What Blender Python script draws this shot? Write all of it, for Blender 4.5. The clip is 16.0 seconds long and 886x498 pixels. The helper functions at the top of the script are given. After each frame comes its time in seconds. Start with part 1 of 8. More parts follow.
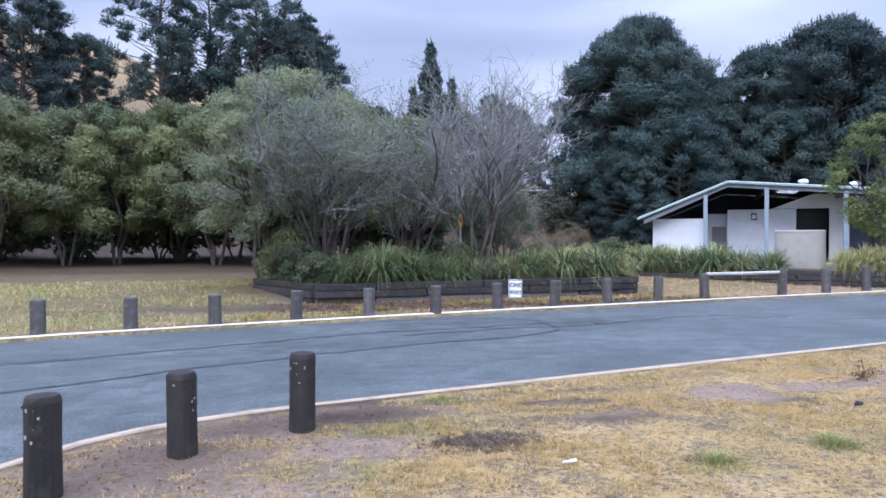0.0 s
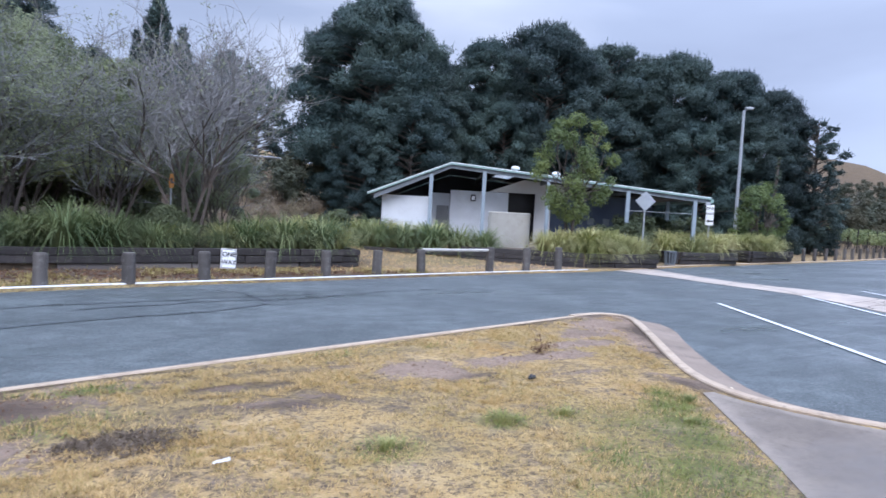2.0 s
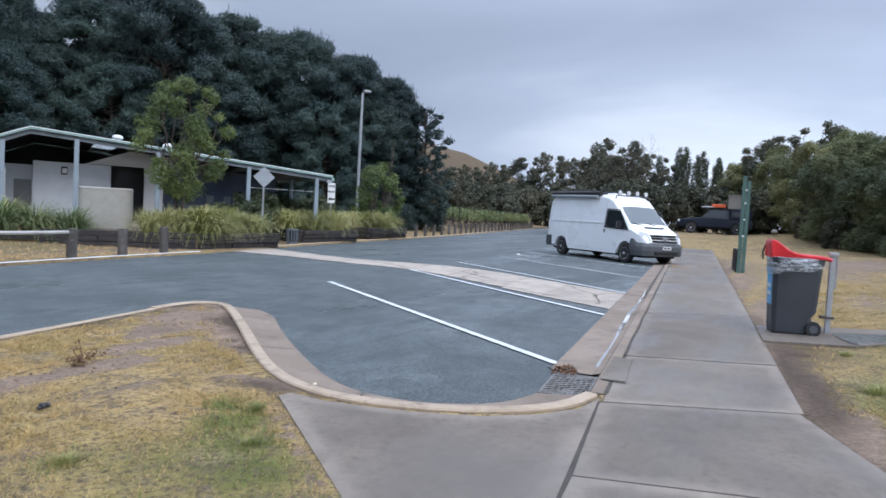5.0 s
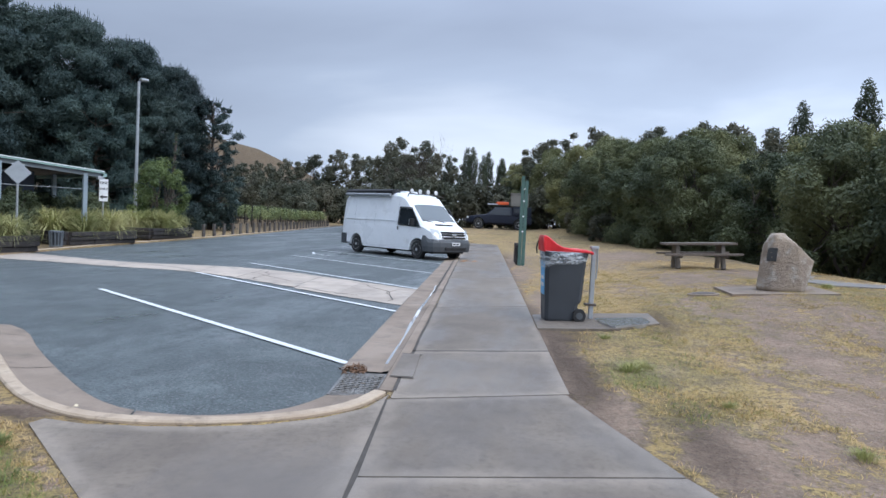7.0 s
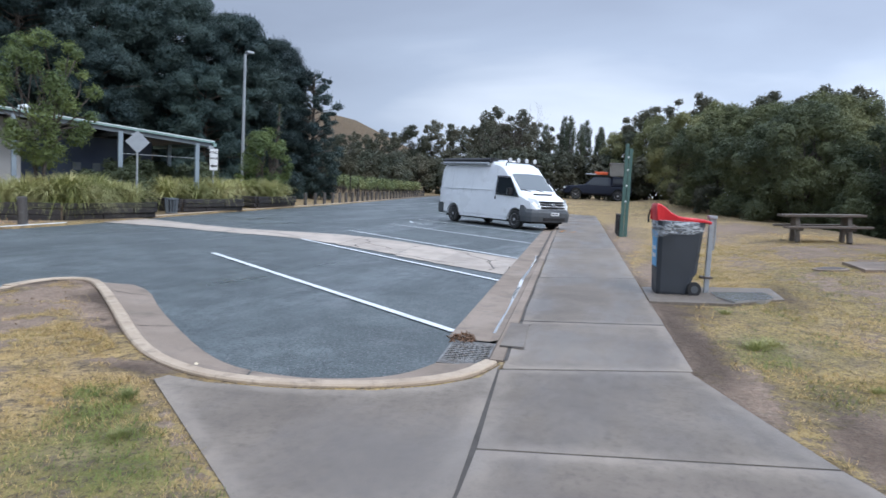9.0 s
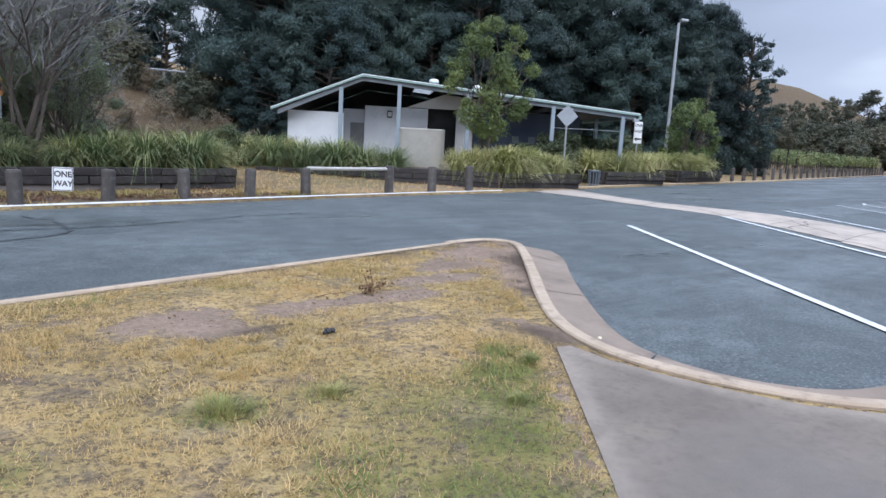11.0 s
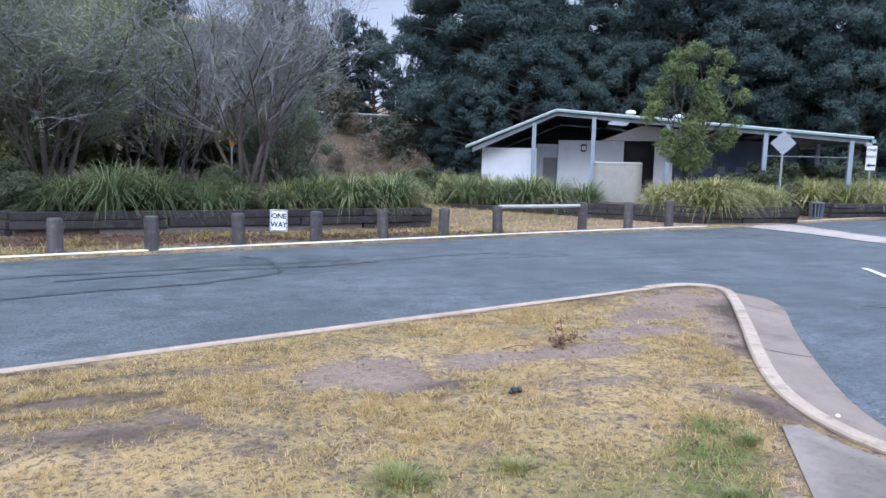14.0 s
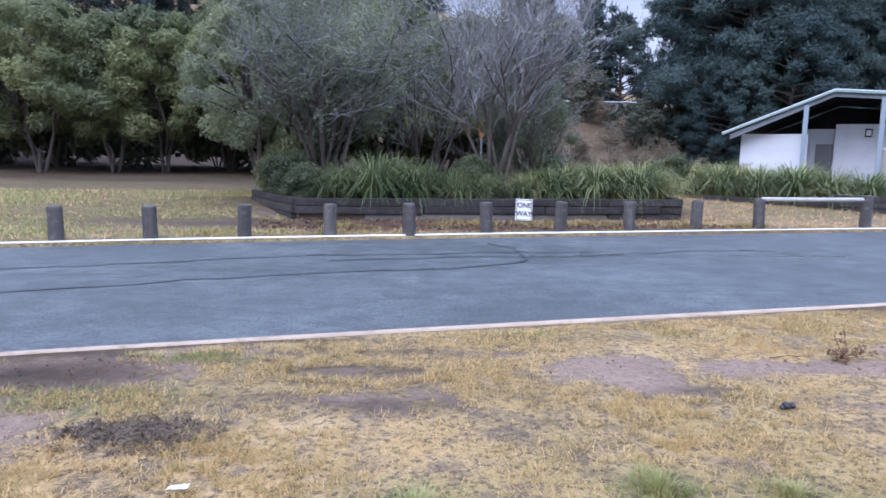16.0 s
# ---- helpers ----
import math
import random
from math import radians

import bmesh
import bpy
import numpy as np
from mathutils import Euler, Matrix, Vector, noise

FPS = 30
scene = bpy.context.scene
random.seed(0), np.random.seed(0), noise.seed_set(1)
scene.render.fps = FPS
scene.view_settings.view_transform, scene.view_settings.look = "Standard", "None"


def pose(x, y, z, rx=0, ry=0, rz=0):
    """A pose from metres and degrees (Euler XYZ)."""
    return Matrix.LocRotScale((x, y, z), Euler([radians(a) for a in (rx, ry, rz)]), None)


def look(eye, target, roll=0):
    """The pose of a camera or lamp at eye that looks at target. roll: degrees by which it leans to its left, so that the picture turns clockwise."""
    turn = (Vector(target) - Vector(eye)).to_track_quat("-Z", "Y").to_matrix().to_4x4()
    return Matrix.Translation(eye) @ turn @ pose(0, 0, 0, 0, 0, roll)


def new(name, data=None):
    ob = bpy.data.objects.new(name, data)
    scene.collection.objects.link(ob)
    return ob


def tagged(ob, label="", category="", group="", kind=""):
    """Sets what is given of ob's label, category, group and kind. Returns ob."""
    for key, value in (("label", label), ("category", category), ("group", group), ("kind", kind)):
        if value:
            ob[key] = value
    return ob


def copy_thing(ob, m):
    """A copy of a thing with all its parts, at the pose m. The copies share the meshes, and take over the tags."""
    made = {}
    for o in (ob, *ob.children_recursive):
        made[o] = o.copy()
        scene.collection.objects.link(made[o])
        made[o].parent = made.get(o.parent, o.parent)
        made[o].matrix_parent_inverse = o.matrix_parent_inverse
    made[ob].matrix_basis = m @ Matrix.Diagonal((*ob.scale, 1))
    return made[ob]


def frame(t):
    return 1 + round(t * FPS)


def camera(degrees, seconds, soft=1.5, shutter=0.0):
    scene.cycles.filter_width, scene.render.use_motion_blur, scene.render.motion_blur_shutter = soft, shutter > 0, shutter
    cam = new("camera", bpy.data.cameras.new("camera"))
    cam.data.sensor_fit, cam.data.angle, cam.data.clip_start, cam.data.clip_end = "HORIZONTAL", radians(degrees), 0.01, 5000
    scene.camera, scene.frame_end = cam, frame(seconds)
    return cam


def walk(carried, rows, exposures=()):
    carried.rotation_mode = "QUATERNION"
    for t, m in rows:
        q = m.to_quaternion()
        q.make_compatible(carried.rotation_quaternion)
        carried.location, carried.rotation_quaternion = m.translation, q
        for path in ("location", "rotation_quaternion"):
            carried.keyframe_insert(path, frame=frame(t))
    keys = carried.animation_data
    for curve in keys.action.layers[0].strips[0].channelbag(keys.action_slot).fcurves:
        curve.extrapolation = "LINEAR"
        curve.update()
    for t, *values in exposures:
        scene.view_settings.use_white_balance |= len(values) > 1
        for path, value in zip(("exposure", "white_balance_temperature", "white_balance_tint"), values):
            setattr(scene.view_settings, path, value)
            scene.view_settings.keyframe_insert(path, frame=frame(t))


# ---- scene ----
cam = camera(65.8, 16.0, 1.5, 0.18)
PATH = [
    (0, (0.881, -0.328, 1.383), (1.318, 1.623, 1.341), -0.1),
    (0.5, (0.978, -0.275, 1.378), (1.536, 1.644, 1.31), 0.2),
    (1, (1.155, -0.213, 1.38), (1.814, 1.674, 1.311), 1.0),
    (1.5, (1.271, -0.142, 1.37), (2.146, 1.654, 1.273), 2.0),
    (2, (1.458, 0.022, 1.361), (2.582, 1.673, 1.256), 3.2),
    (2.5, (1.597, 0.129, 1.35), (2.869, 1.669, 1.249), 3.4),
    (3, (1.821, 0.21, 1.35), (3.156, 1.696, 1.244), 3.3),
    (3.5, (2.021, 0.272, 1.347), (3.47, 1.646, 1.231), 3.3),
    (4, (2.342, 0.425, 1.32), (3.967, 1.585, 1.204), 3.0),
    (4.5, (2.571, 0.485, 1.292), (4.289, 1.502, 1.168), 2.9),
    (5, (2.734, 0.393, 1.317), (4.528, 1.271, 1.212), 3.2),
    (5.2, (2.744, 0.328, 1.343), (4.575, 1.127, 1.246), 3.1),
    (7.3, (2.8, 0.319, 1.344), (4.774, 0.621, 1.254), 3.0),
    (7.5, (2.808, 0.326, 1.336), (4.781, 0.634, 1.231), 3.2),
    (8, (2.875, 0.388, 1.316), (4.836, 0.754, 1.175), 3.2),
    (8.5, (2.957, 0.48, 1.3), (4.899, 0.928, 1.131), 3.1),
    (9, (2.969, 0.515, 1.282), (4.875, 1.094, 1.102), 3.0),
    (9.5, (3.017, 0.52, 1.229), (4.776, 1.448, 1.016), 2.6),
    (10, (3.109, 0.525, 1.236), (4.63, 1.793, 0.959), 2.8),
    (10.2, (3.134, 0.56, 1.215), (4.578, 1.912, 0.92), 3.1),
    (12.3, (3.544, 0.882, 1.25), (4.653, 2.517, 0.951), 2.3),
    (12.5, (3.541, 0.91, 1.253), (4.625, 2.565, 0.96), 2.3),
    (13, (3.518, 0.949, 1.261), (4.495, 2.671, 0.984), 2.2),
    (13.5, (3.493, 0.95, 1.277), (4.358, 2.735, 1.02), 1.8),
    (14, (3.471, 0.948, 1.303), (4.243, 2.776, 1.059), 1.4),
    (14.5, (3.452, 0.944, 1.312), (4.161, 2.796, 1.058), 1.8),
    (15, (3.427, 0.968, 1.311), (3.967, 2.874, 1.04), 1.6),
    (15.5, (3.399, 1.001, 1.296), (3.707, 2.957, 1.014), 1.0),
    (16, (3.386, 1.007, 1.308), (3.491, 2.983, 1.02), 0.9),
]
walk(cam, [(t, look(eye, target, roll)) for t, eye, target, roll in PATH],
     exposures=[(0, 0.54, 5860, 19), (2.5, 0.37, 6080, 15), (4.5, 0.06, 6360, 12), (5.2, 0.02, 6370, 10), (7.5, 0.02, 6370, 9), (9.0, 0.03, 6370, 9), (10.0, 0.10, 6410, 10), (12.5, 0.34, 6130, 14), (14.5, 0.43, 5850, 17), (16, 0.48, 5760, 22)])

# ---- light ----
world = bpy.data.worlds.new("overcast_sky")
scene.world = world
world.use_nodes = True
wn, wl = world.node_tree.nodes, world.node_tree.links
wn.clear()
w_out = wn.new("ShaderNodeOutputWorld")
w_bg = wn.new("ShaderNodeBackground")
w_sky = wn.new("ShaderNodeTexSky")
w_sky.sky_type = "NISHITA"
w_sky.sun_disc = False
w_sky.sun_elevation = radians(42)
w_sky.sun_rotation = radians(150)
w_co = wn.new("ShaderNodeTexCoord")
w_map = wn.new("ShaderNodeMapping")
w_map.inputs["Scale"].default_value = (1.0, 1.0, 3.4)
w_noise = wn.new("ShaderNodeTexNoise")
w_noise.inputs["Scale"].default_value = 1.7
w_noise.inputs["Detail"].default_value = 6
w_noise.inputs["Roughness"].default_value = 0.44
w_noise.inputs["Distortion"].default_value = 0.35
w_ramp = wn.new("ShaderNodeValToRGB")
for i, (p, c) in enumerate(((0.30, (0.40, 0.47, 0.63, 1)), (0.5, (0.50, 0.59, 0.775, 1)), (0.68, (0.76, 0.85, 1.02, 1)))):
    e = w_ramp.color_ramp.elements[i] if i < 2 else w_ramp.color_ramp.elements.new(p)
    e.position, e.color = p, c
w_sep = wn.new("ShaderNodeSeparateXYZ")
w_up = wn.new("ShaderNodeValToRGB")          # overcast: pale at the horizon, brightest at the zenith
for i, (p, v) in enumerate(((0.0, 1.02), (0.10, 1.04), (0.27, 0.98), (0.5, 1.6), (1.0, 3.7))):
    e = w_up.color_ramp.elements[i] if i < 2 else w_up.color_ramp.elements.new(p)
    e.position, e.color = p, (v, v, v, 1)
w_scale = wn.new("ShaderNodeVectorMath")
w_scale.operation = "SCALE"
w_dim = wn.new("ShaderNodeVectorMath")
w_dim.operation = "SCALE"
w_dim.inputs["Scale"].default_value = 0.09
w_mix = wn.new("ShaderNodeMix")
w_mix.data_type = "RGBA"
w_mix.inputs["Factor"].default_value = 0.88
wl.new(w_co.outputs["Generated"], w_map.inputs["Vector"])
wl.new(w_map.outputs["Vector"], w_noise.inputs["Vector"])
wl.new(w_noise.outputs["Fac"], w_ramp.inputs["Fac"])
wl.new(w_co.outputs["Generated"], w_sep.inputs["Vector"])
wl.new(w_sep.outputs["Z"], w_up.inputs["Fac"])
wl.new(w_ramp.outputs["Color"], w_scale.inputs[0])
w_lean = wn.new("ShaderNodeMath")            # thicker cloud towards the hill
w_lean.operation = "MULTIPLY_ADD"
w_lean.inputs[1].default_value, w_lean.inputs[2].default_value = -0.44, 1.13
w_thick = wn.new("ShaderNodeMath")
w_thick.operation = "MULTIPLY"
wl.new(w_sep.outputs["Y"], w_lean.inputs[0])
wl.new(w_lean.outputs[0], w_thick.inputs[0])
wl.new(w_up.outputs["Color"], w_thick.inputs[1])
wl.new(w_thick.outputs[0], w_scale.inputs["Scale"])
wl.new(w_sky.outputs["Color"], w_dim.inputs[0])
wl.new(w_dim.outputs["Vector"], w_mix.inputs["A"])
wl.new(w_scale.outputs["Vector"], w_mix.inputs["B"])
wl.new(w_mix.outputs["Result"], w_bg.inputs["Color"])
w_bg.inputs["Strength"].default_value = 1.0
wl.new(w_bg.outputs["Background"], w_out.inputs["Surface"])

sun = new("sun", bpy.data.lights.new("sun", "SUN"))
sun.data.energy, sun.data.angle, sun.data.color = 1.35, radians(35), (1.0, 0.96, 0.91)
sun.matrix_world = look((0, 0, 60), (33, 57, 0))


# ---- materials ----
def nodes_of(name):
    m = bpy.data.materials.new(name)
    m.use_nodes = True
    n, l = m.node_tree.nodes, m.node_tree.links
    return m, n, l, n["Principled BSDF"]


def noise_fac(n, l, scale, detail=4.0, rough=0.55, lo=0.35, hi=0.65, stretch=None, world_space=True):
    """A noise between 0 and 1, in metres."""
    if world_space:
        co = n.new("ShaderNodeNewGeometry").outputs["Position"]
    else:
        co = n.new("ShaderNodeTexCoord").outputs["Object"]
    if stretch:
        mp = n.new("ShaderNodeMapping")
        mp.inputs["Scale"].default_value = stretch
        l.new(co, mp.inputs["Vector"])
        co = mp.outputs["Vector"]
    t = n.new("ShaderNodeTexNoise")
    t.inputs["Scale"].default_value, t.inputs["Detail"].default_value, t.inputs["Roughness"].default_value = scale, detail, rough
    l.new(co, t.inputs["Vector"])
    r = n.new("ShaderNodeMapRange")
    r.inputs["From Min"].default_value, r.inputs["From Max"].default_value = lo, hi
    l.new(t.outputs["Fac"], r.inputs["Value"])
    return r.outputs["Result"]


def mixed(n, l, fac, a, b, mode="MIX"):
    m = n.new("ShaderNodeMix")
    m.data_type, m.blend_type = "RGBA", mode
    for v, s in ((fac, "Factor"), (a, "A"), (b, "B")):
        if isinstance(v, (int, float)):
            m.inputs[s].default_value = v
        elif isinstance(v, tuple):
            m.inputs[s].default_value = (*v, 1)
        else:
            l.new(v, m.inputs[s])
    return m.outputs["Result"]


def times(n, l, a, b):
    m = n.new("ShaderNodeMath")
    m.operation = "MULTIPLY"
    for i, v in enumerate((a, b)):
        if isinstance(v, (int, float)):
            m.inputs[i].default_value = v
        else:
            l.new(v, m.inputs[i])
    return m.outputs[0]


def bumped(n, l, b, height, strength=0.3, distance=0.01):
    bp = n.new("ShaderNodeBump")
    bp.inputs["Strength"].default_value, bp.inputs["Distance"].default_value = strength, distance
    l.new(height, bp.inputs["Height"])
    l.new(bp.outputs["Normal"], b.inputs["Normal"])


def surface(name, base, other, stain=None, rough=0.7, metal=0.0, grain=40.0, blot=1.5, bump=0.2, depth=0.005,
            stretch=None, rough_var=0.15, own=False, vary=0.0, spec=0.5, fleck=None):
    """A surface with fine grain and broad blotches in real-world size."""
    m, n, l, b = nodes_of(name)
    fine = noise_fac(n, l, grain, 5, 0.65, 0.3, 0.7, stretch, not own)
    broad = noise_fac(n, l, blot, 4, 0.6, 0.35, 0.68, stretch if own else None, not own)
    c = mixed(n, l, broad, base, other)
    c = mixed(n, l, times(n, l, fine, (0.45 if bump >= 0.1 else 0.08) if fleck is None else fleck), c, tuple(v * 0.62 for v in base))
    if stain:
        st = noise_fac(n, l, blot * 2.3, 6, 0.7, 0.52, 0.72, None, not own)
        c = mixed(n, l, times(n, l, st, 0.75), c, stain)
    if vary:
        oi = n.new("ShaderNodeObjectInfo")
        hs = n.new("ShaderNodeHueSaturation")
        mr = n.new("ShaderNodeMapRange")
        mr.inputs["To Min"].default_value, mr.inputs["To Max"].default_value = 1 - vary, 1 + vary
        l.new(oi.outputs["Random"], mr.inputs["Value"])
        l.new(mr.outputs["Result"], hs.inputs["Value"])
        l.new(c, hs.inputs["Color"])
        c = hs.outputs["Color"]
    l.new(c, b.inputs["Base Color"])
    rr = n.new("ShaderNodeMapRange")
    rr.inputs["To Min"].default_value, rr.inputs["To Max"].default_value = max(0.03, rough - rough_var), min(1, rough + rough_var)
    l.new(broad, rr.inputs["Value"])
    l.new(rr.outputs["Result"], b.inputs["Roughness"])
    b.inputs["Metallic"].default_value = metal
    b.inputs["Specular IOR Level"].default_value = spec
    if bump:
        bumped(n, l, b, fine, bump, depth)
    return m


def leafy(name, dark, light, tip, rough=0.6, patch=0.5, through_light=0.25, each=0.75):
    """Foliage: each leaf its own shade, with lighter masses."""
    m, n, l, b = nodes_of(name)
    isl = n.new("ShaderNodeNewGeometry").outputs["Random Per Island"]
    c = mixed(n, l, times(n, l, isl, each), dark, light)
    mass = noise_fac(n, l, patch, 3, 0.5, 0.42, 0.62)
    c = mixed(n, l, times(n, l, mass, 0.6), c, tip)
    oi = n.new("ShaderNodeObjectInfo")
    hs = n.new("ShaderNodeHueSaturation")
    for key, lo, hi in (("Value", 0.80, 1.22), ("Hue", 0.512, 0.486)):
        mr = n.new("ShaderNodeMapRange")
        mr.inputs["To Min"].default_value, mr.inputs["To Max"].default_value = lo, hi
        l.new(oi.outputs["Random"], mr.inputs["Value"])
        l.new(mr.outputs["Result"], hs.inputs[key])
    l.new(c, hs.inputs["Color"])
    c = hs.outputs["Color"]
    l.new(c, b.inputs["Base Color"])
    b.inputs["Roughness"].default_value = rough
    b.inputs["Specular IOR Level"].default_value = 0.3
    tr = n.new("ShaderNodeBsdfTranslucent")
    l.new(c, tr.inputs["Color"])
    mx = n.new("ShaderNodeMixShader")
    mx.inputs["Fac"].default_value = through_light
    l.new(b.outputs["BSDF"], mx.inputs[1])
    l.new(tr.outputs["BSDF"], mx.inputs[2])
    l.new(mx.outputs["Shader"], n["Material Output"].inputs["Surface"])
    return m


def ground_material():
    m, n, l, b = nodes_of("dry_grass_and_soil")
    def attribute(key):
        a = n.new("ShaderNodeAttribute")
        a.attribute_name = key
        return a.outputs["Fac"]
    tuft = noise_fac(n, l, 9, 6, 0.7, 0.3, 0.7)
    fine = noise_fac(n, l, 70, 5, 0.7, 0.3, 0.7)
    fleck = noise_fac(n, l, 22, 6, 0.8, 0.50, 0.58)
    broad = noise_fac(n, l, 0.45, 4, 0.6, 0.38, 0.62)
    straw = mixed(n, l, tuft, (0.43, 0.290, 0.128), (0.75, 0.525, 0.240))
    olive = mixed(n, l, tuft, (0.345, 0.248, 0.106), (0.57, 0.425, 0.175))
    grass = mixed(n, l, broad, straw, olive)
    thin = mixed(n, l, fine, (0.19, 0.145, 0.115), (0.10, 0.078, 0.064))
    bare = noise_fac(n, l, 13, 7, 0.8, 0.42, 0.60)
    grass = mixed(n, l, times(n, l, attribute("thin"), bare), grass, thin)
    green = mixed(n, l, tuft, (0.11, 0.118, 0.03), (0.24, 0.24, 0.068))
    grass = mixed(n, l, attribute("green"), grass, green)
    gap = noise_fac(n, l, 4.5, 8, 0.8, 0.48, 0.60)
    grass = mixed(n, l, times(n, l, gap, 0.85), grass, (0.13, 0.098, 0.075))
    pale = noise_fac(n, l, 1.1, 6, 0.7, 0.50, 0.70)
    grass = mixed(n, l, times(n, l, pale, 0.4), grass, (0.62, 0.48, 0.30))
    grass = mixed(n, l, times(n, l, fine, 0.5), grass, (0.16, 0.12, 0.065))
    grass = mixed(n, l, times(n, l, fleck, 0.85), grass, (0.085, 0.064, 0.046))
    mud = mixed(n, l, noise_fac(n, l, 1.8, 5, 0.6), (0.36, 0.255, 0.185), (0.22, 0.155, 0.112))
    mud = mixed(n, l, times(n, l, fine, 0.35), mud, (0.13, 0.10, 0.085))
    mud = mixed(n, l, times(n, l, fleck, 0.5), mud, (0.12, 0.09, 0.07))
    mud = mixed(n, l, times(n, l, noise_fac(n, l, 34, 6, 0.8, 0.50, 0.62), 0.45), mud, (0.42, 0.34, 0.25))
    # ragged edge between turf and bare soil
    edge = n.new("ShaderNodeMath")
    edge.operation = "ADD"
    wob = noise_fac(n, l, 5, 9, 0.80, 0.25, 0.75)
    sub = n.new("ShaderNodeMath")
    sub.operation, sub.inputs[1].default_value = "SUBTRACT", 0.5
    l.new(wob, sub.inputs[0])
    l.new(attribute("soil"), edge.inputs[0])
    l.new(times(n, l, sub.outputs[0], 1.7), edge.inputs[1])
    er = n.new("ShaderNodeMapRange")
    er.inputs["From Min"].default_value, er.inputs["From Max"].default_value = 0.40, 0.62
    l.new(edge.outputs[0], er.inputs["Value"])
    rim = n.new("ShaderNodeMapRange")        # damp soil round each bare patch
    rim.inputs["From Min"].default_value, rim.inputs["From Max"].default_value = 0.30, 0.48
    l.new(edge.outputs[0], rim.inputs["Value"])
    grass = mixed(n, l, times(n, l, rim.outputs["Result"], 0.8), grass, (0.15, 0.118, 0.098))
    c = mixed(n, l, er.outputs["Result"], grass, mud)
    # dead-leaf brown, darkened further to hold the shade of the grove
    litter = mixed(n, l, tuft, (0.034, 0.024, 0.018), (0.085, 0.06, 0.044))
    c = mixed(n, l, attribute("litter"), c, litter)
    l.new(c, b.inputs["Base Color"])
    b.inputs["Roughness"].default_value = 0.9
    b.inputs["Specular IOR Level"].default_value = 0.2
    bumped(n, l, b, tuft, 0.8, 0.035)
    return m


def asphalt_material():
    m, n, l, b = nodes_of("worn_asphalt")
    grit = noise_fac(n, l, 130, 4, 0.7, 0.3, 0.7)
    patch = noise_fac(n, l, 0.55, 5, 0.6, 0.38, 0.64)
    streak = noise_fac(n, l, 0.35, 5, 0.62, 0.45, 0.66, (0.35, 1.6, 1))
    c = mixed(n, l, patch, (0.063, 0.081, 0.080), (0.132, 0.159, 0.157))
    c = mixed(n, l, times(n, l, streak, 0.5), c, (0.18, 0.213, 0.215))
    mottle = noise_fac(n, l, 3.2, 7, 0.72, 0.44, 0.60)
    c = mixed(n, l, times(n, l, mottle, 0.7), c, (0.044, 0.058, 0.058))
    damp = noise_fac(n, l, 1.3, 7, 0.72, 0.50, 0.64)
    c = mixed(n, l, times(n, l, damp, 0.6), c, (0.034, 0.046, 0.046))
    bleach = noise_fac(n, l, 1.7, 8, 0.75, 0.56, 0.70)
    c = mixed(n, l, times(n, l, bleach, 0.5), c, (0.21, 0.222, 0.225))
    chip = noise_fac(n, l, 38, 3, 0.6, 0.50, 0.62)
    c = mixed(n, l, times(n, l, chip, 0.8), c, (0.024, 0.029, 0.031))
    pale = noise_fac(n, l, 52, 2, 0.5, 0.58, 0.68)
    c = mixed(n, l, times(n, l, pale, 0.75), c, (0.27, 0.265, 0.265))
    c = mixed(n, l, times(n, l, grit, 0.5), c, (0.042, 0.049, 0.052))
    c = mixed(n, l, times(n, l, noise_fac(n, l, 12, 6, 0.8, 0.60, 0.70), 0.6), c, (0.022, 0.025, 0.026))
    l.new(c, b.inputs["Base Color"])
    rr = n.new("ShaderNodeMapRange")
    rr.inputs["To Min"].default_value, rr.inputs["To Max"].default_value = 0.60, 0.26
    l.new(streak, rr.inputs["Value"])
    l.new(rr.outputs["Result"], b.inputs["Roughness"])
    b.inputs["Specular IOR Level"].default_value = 0.5
    bumped(n, l, b, chip, 0.45, 0.006)
    return m


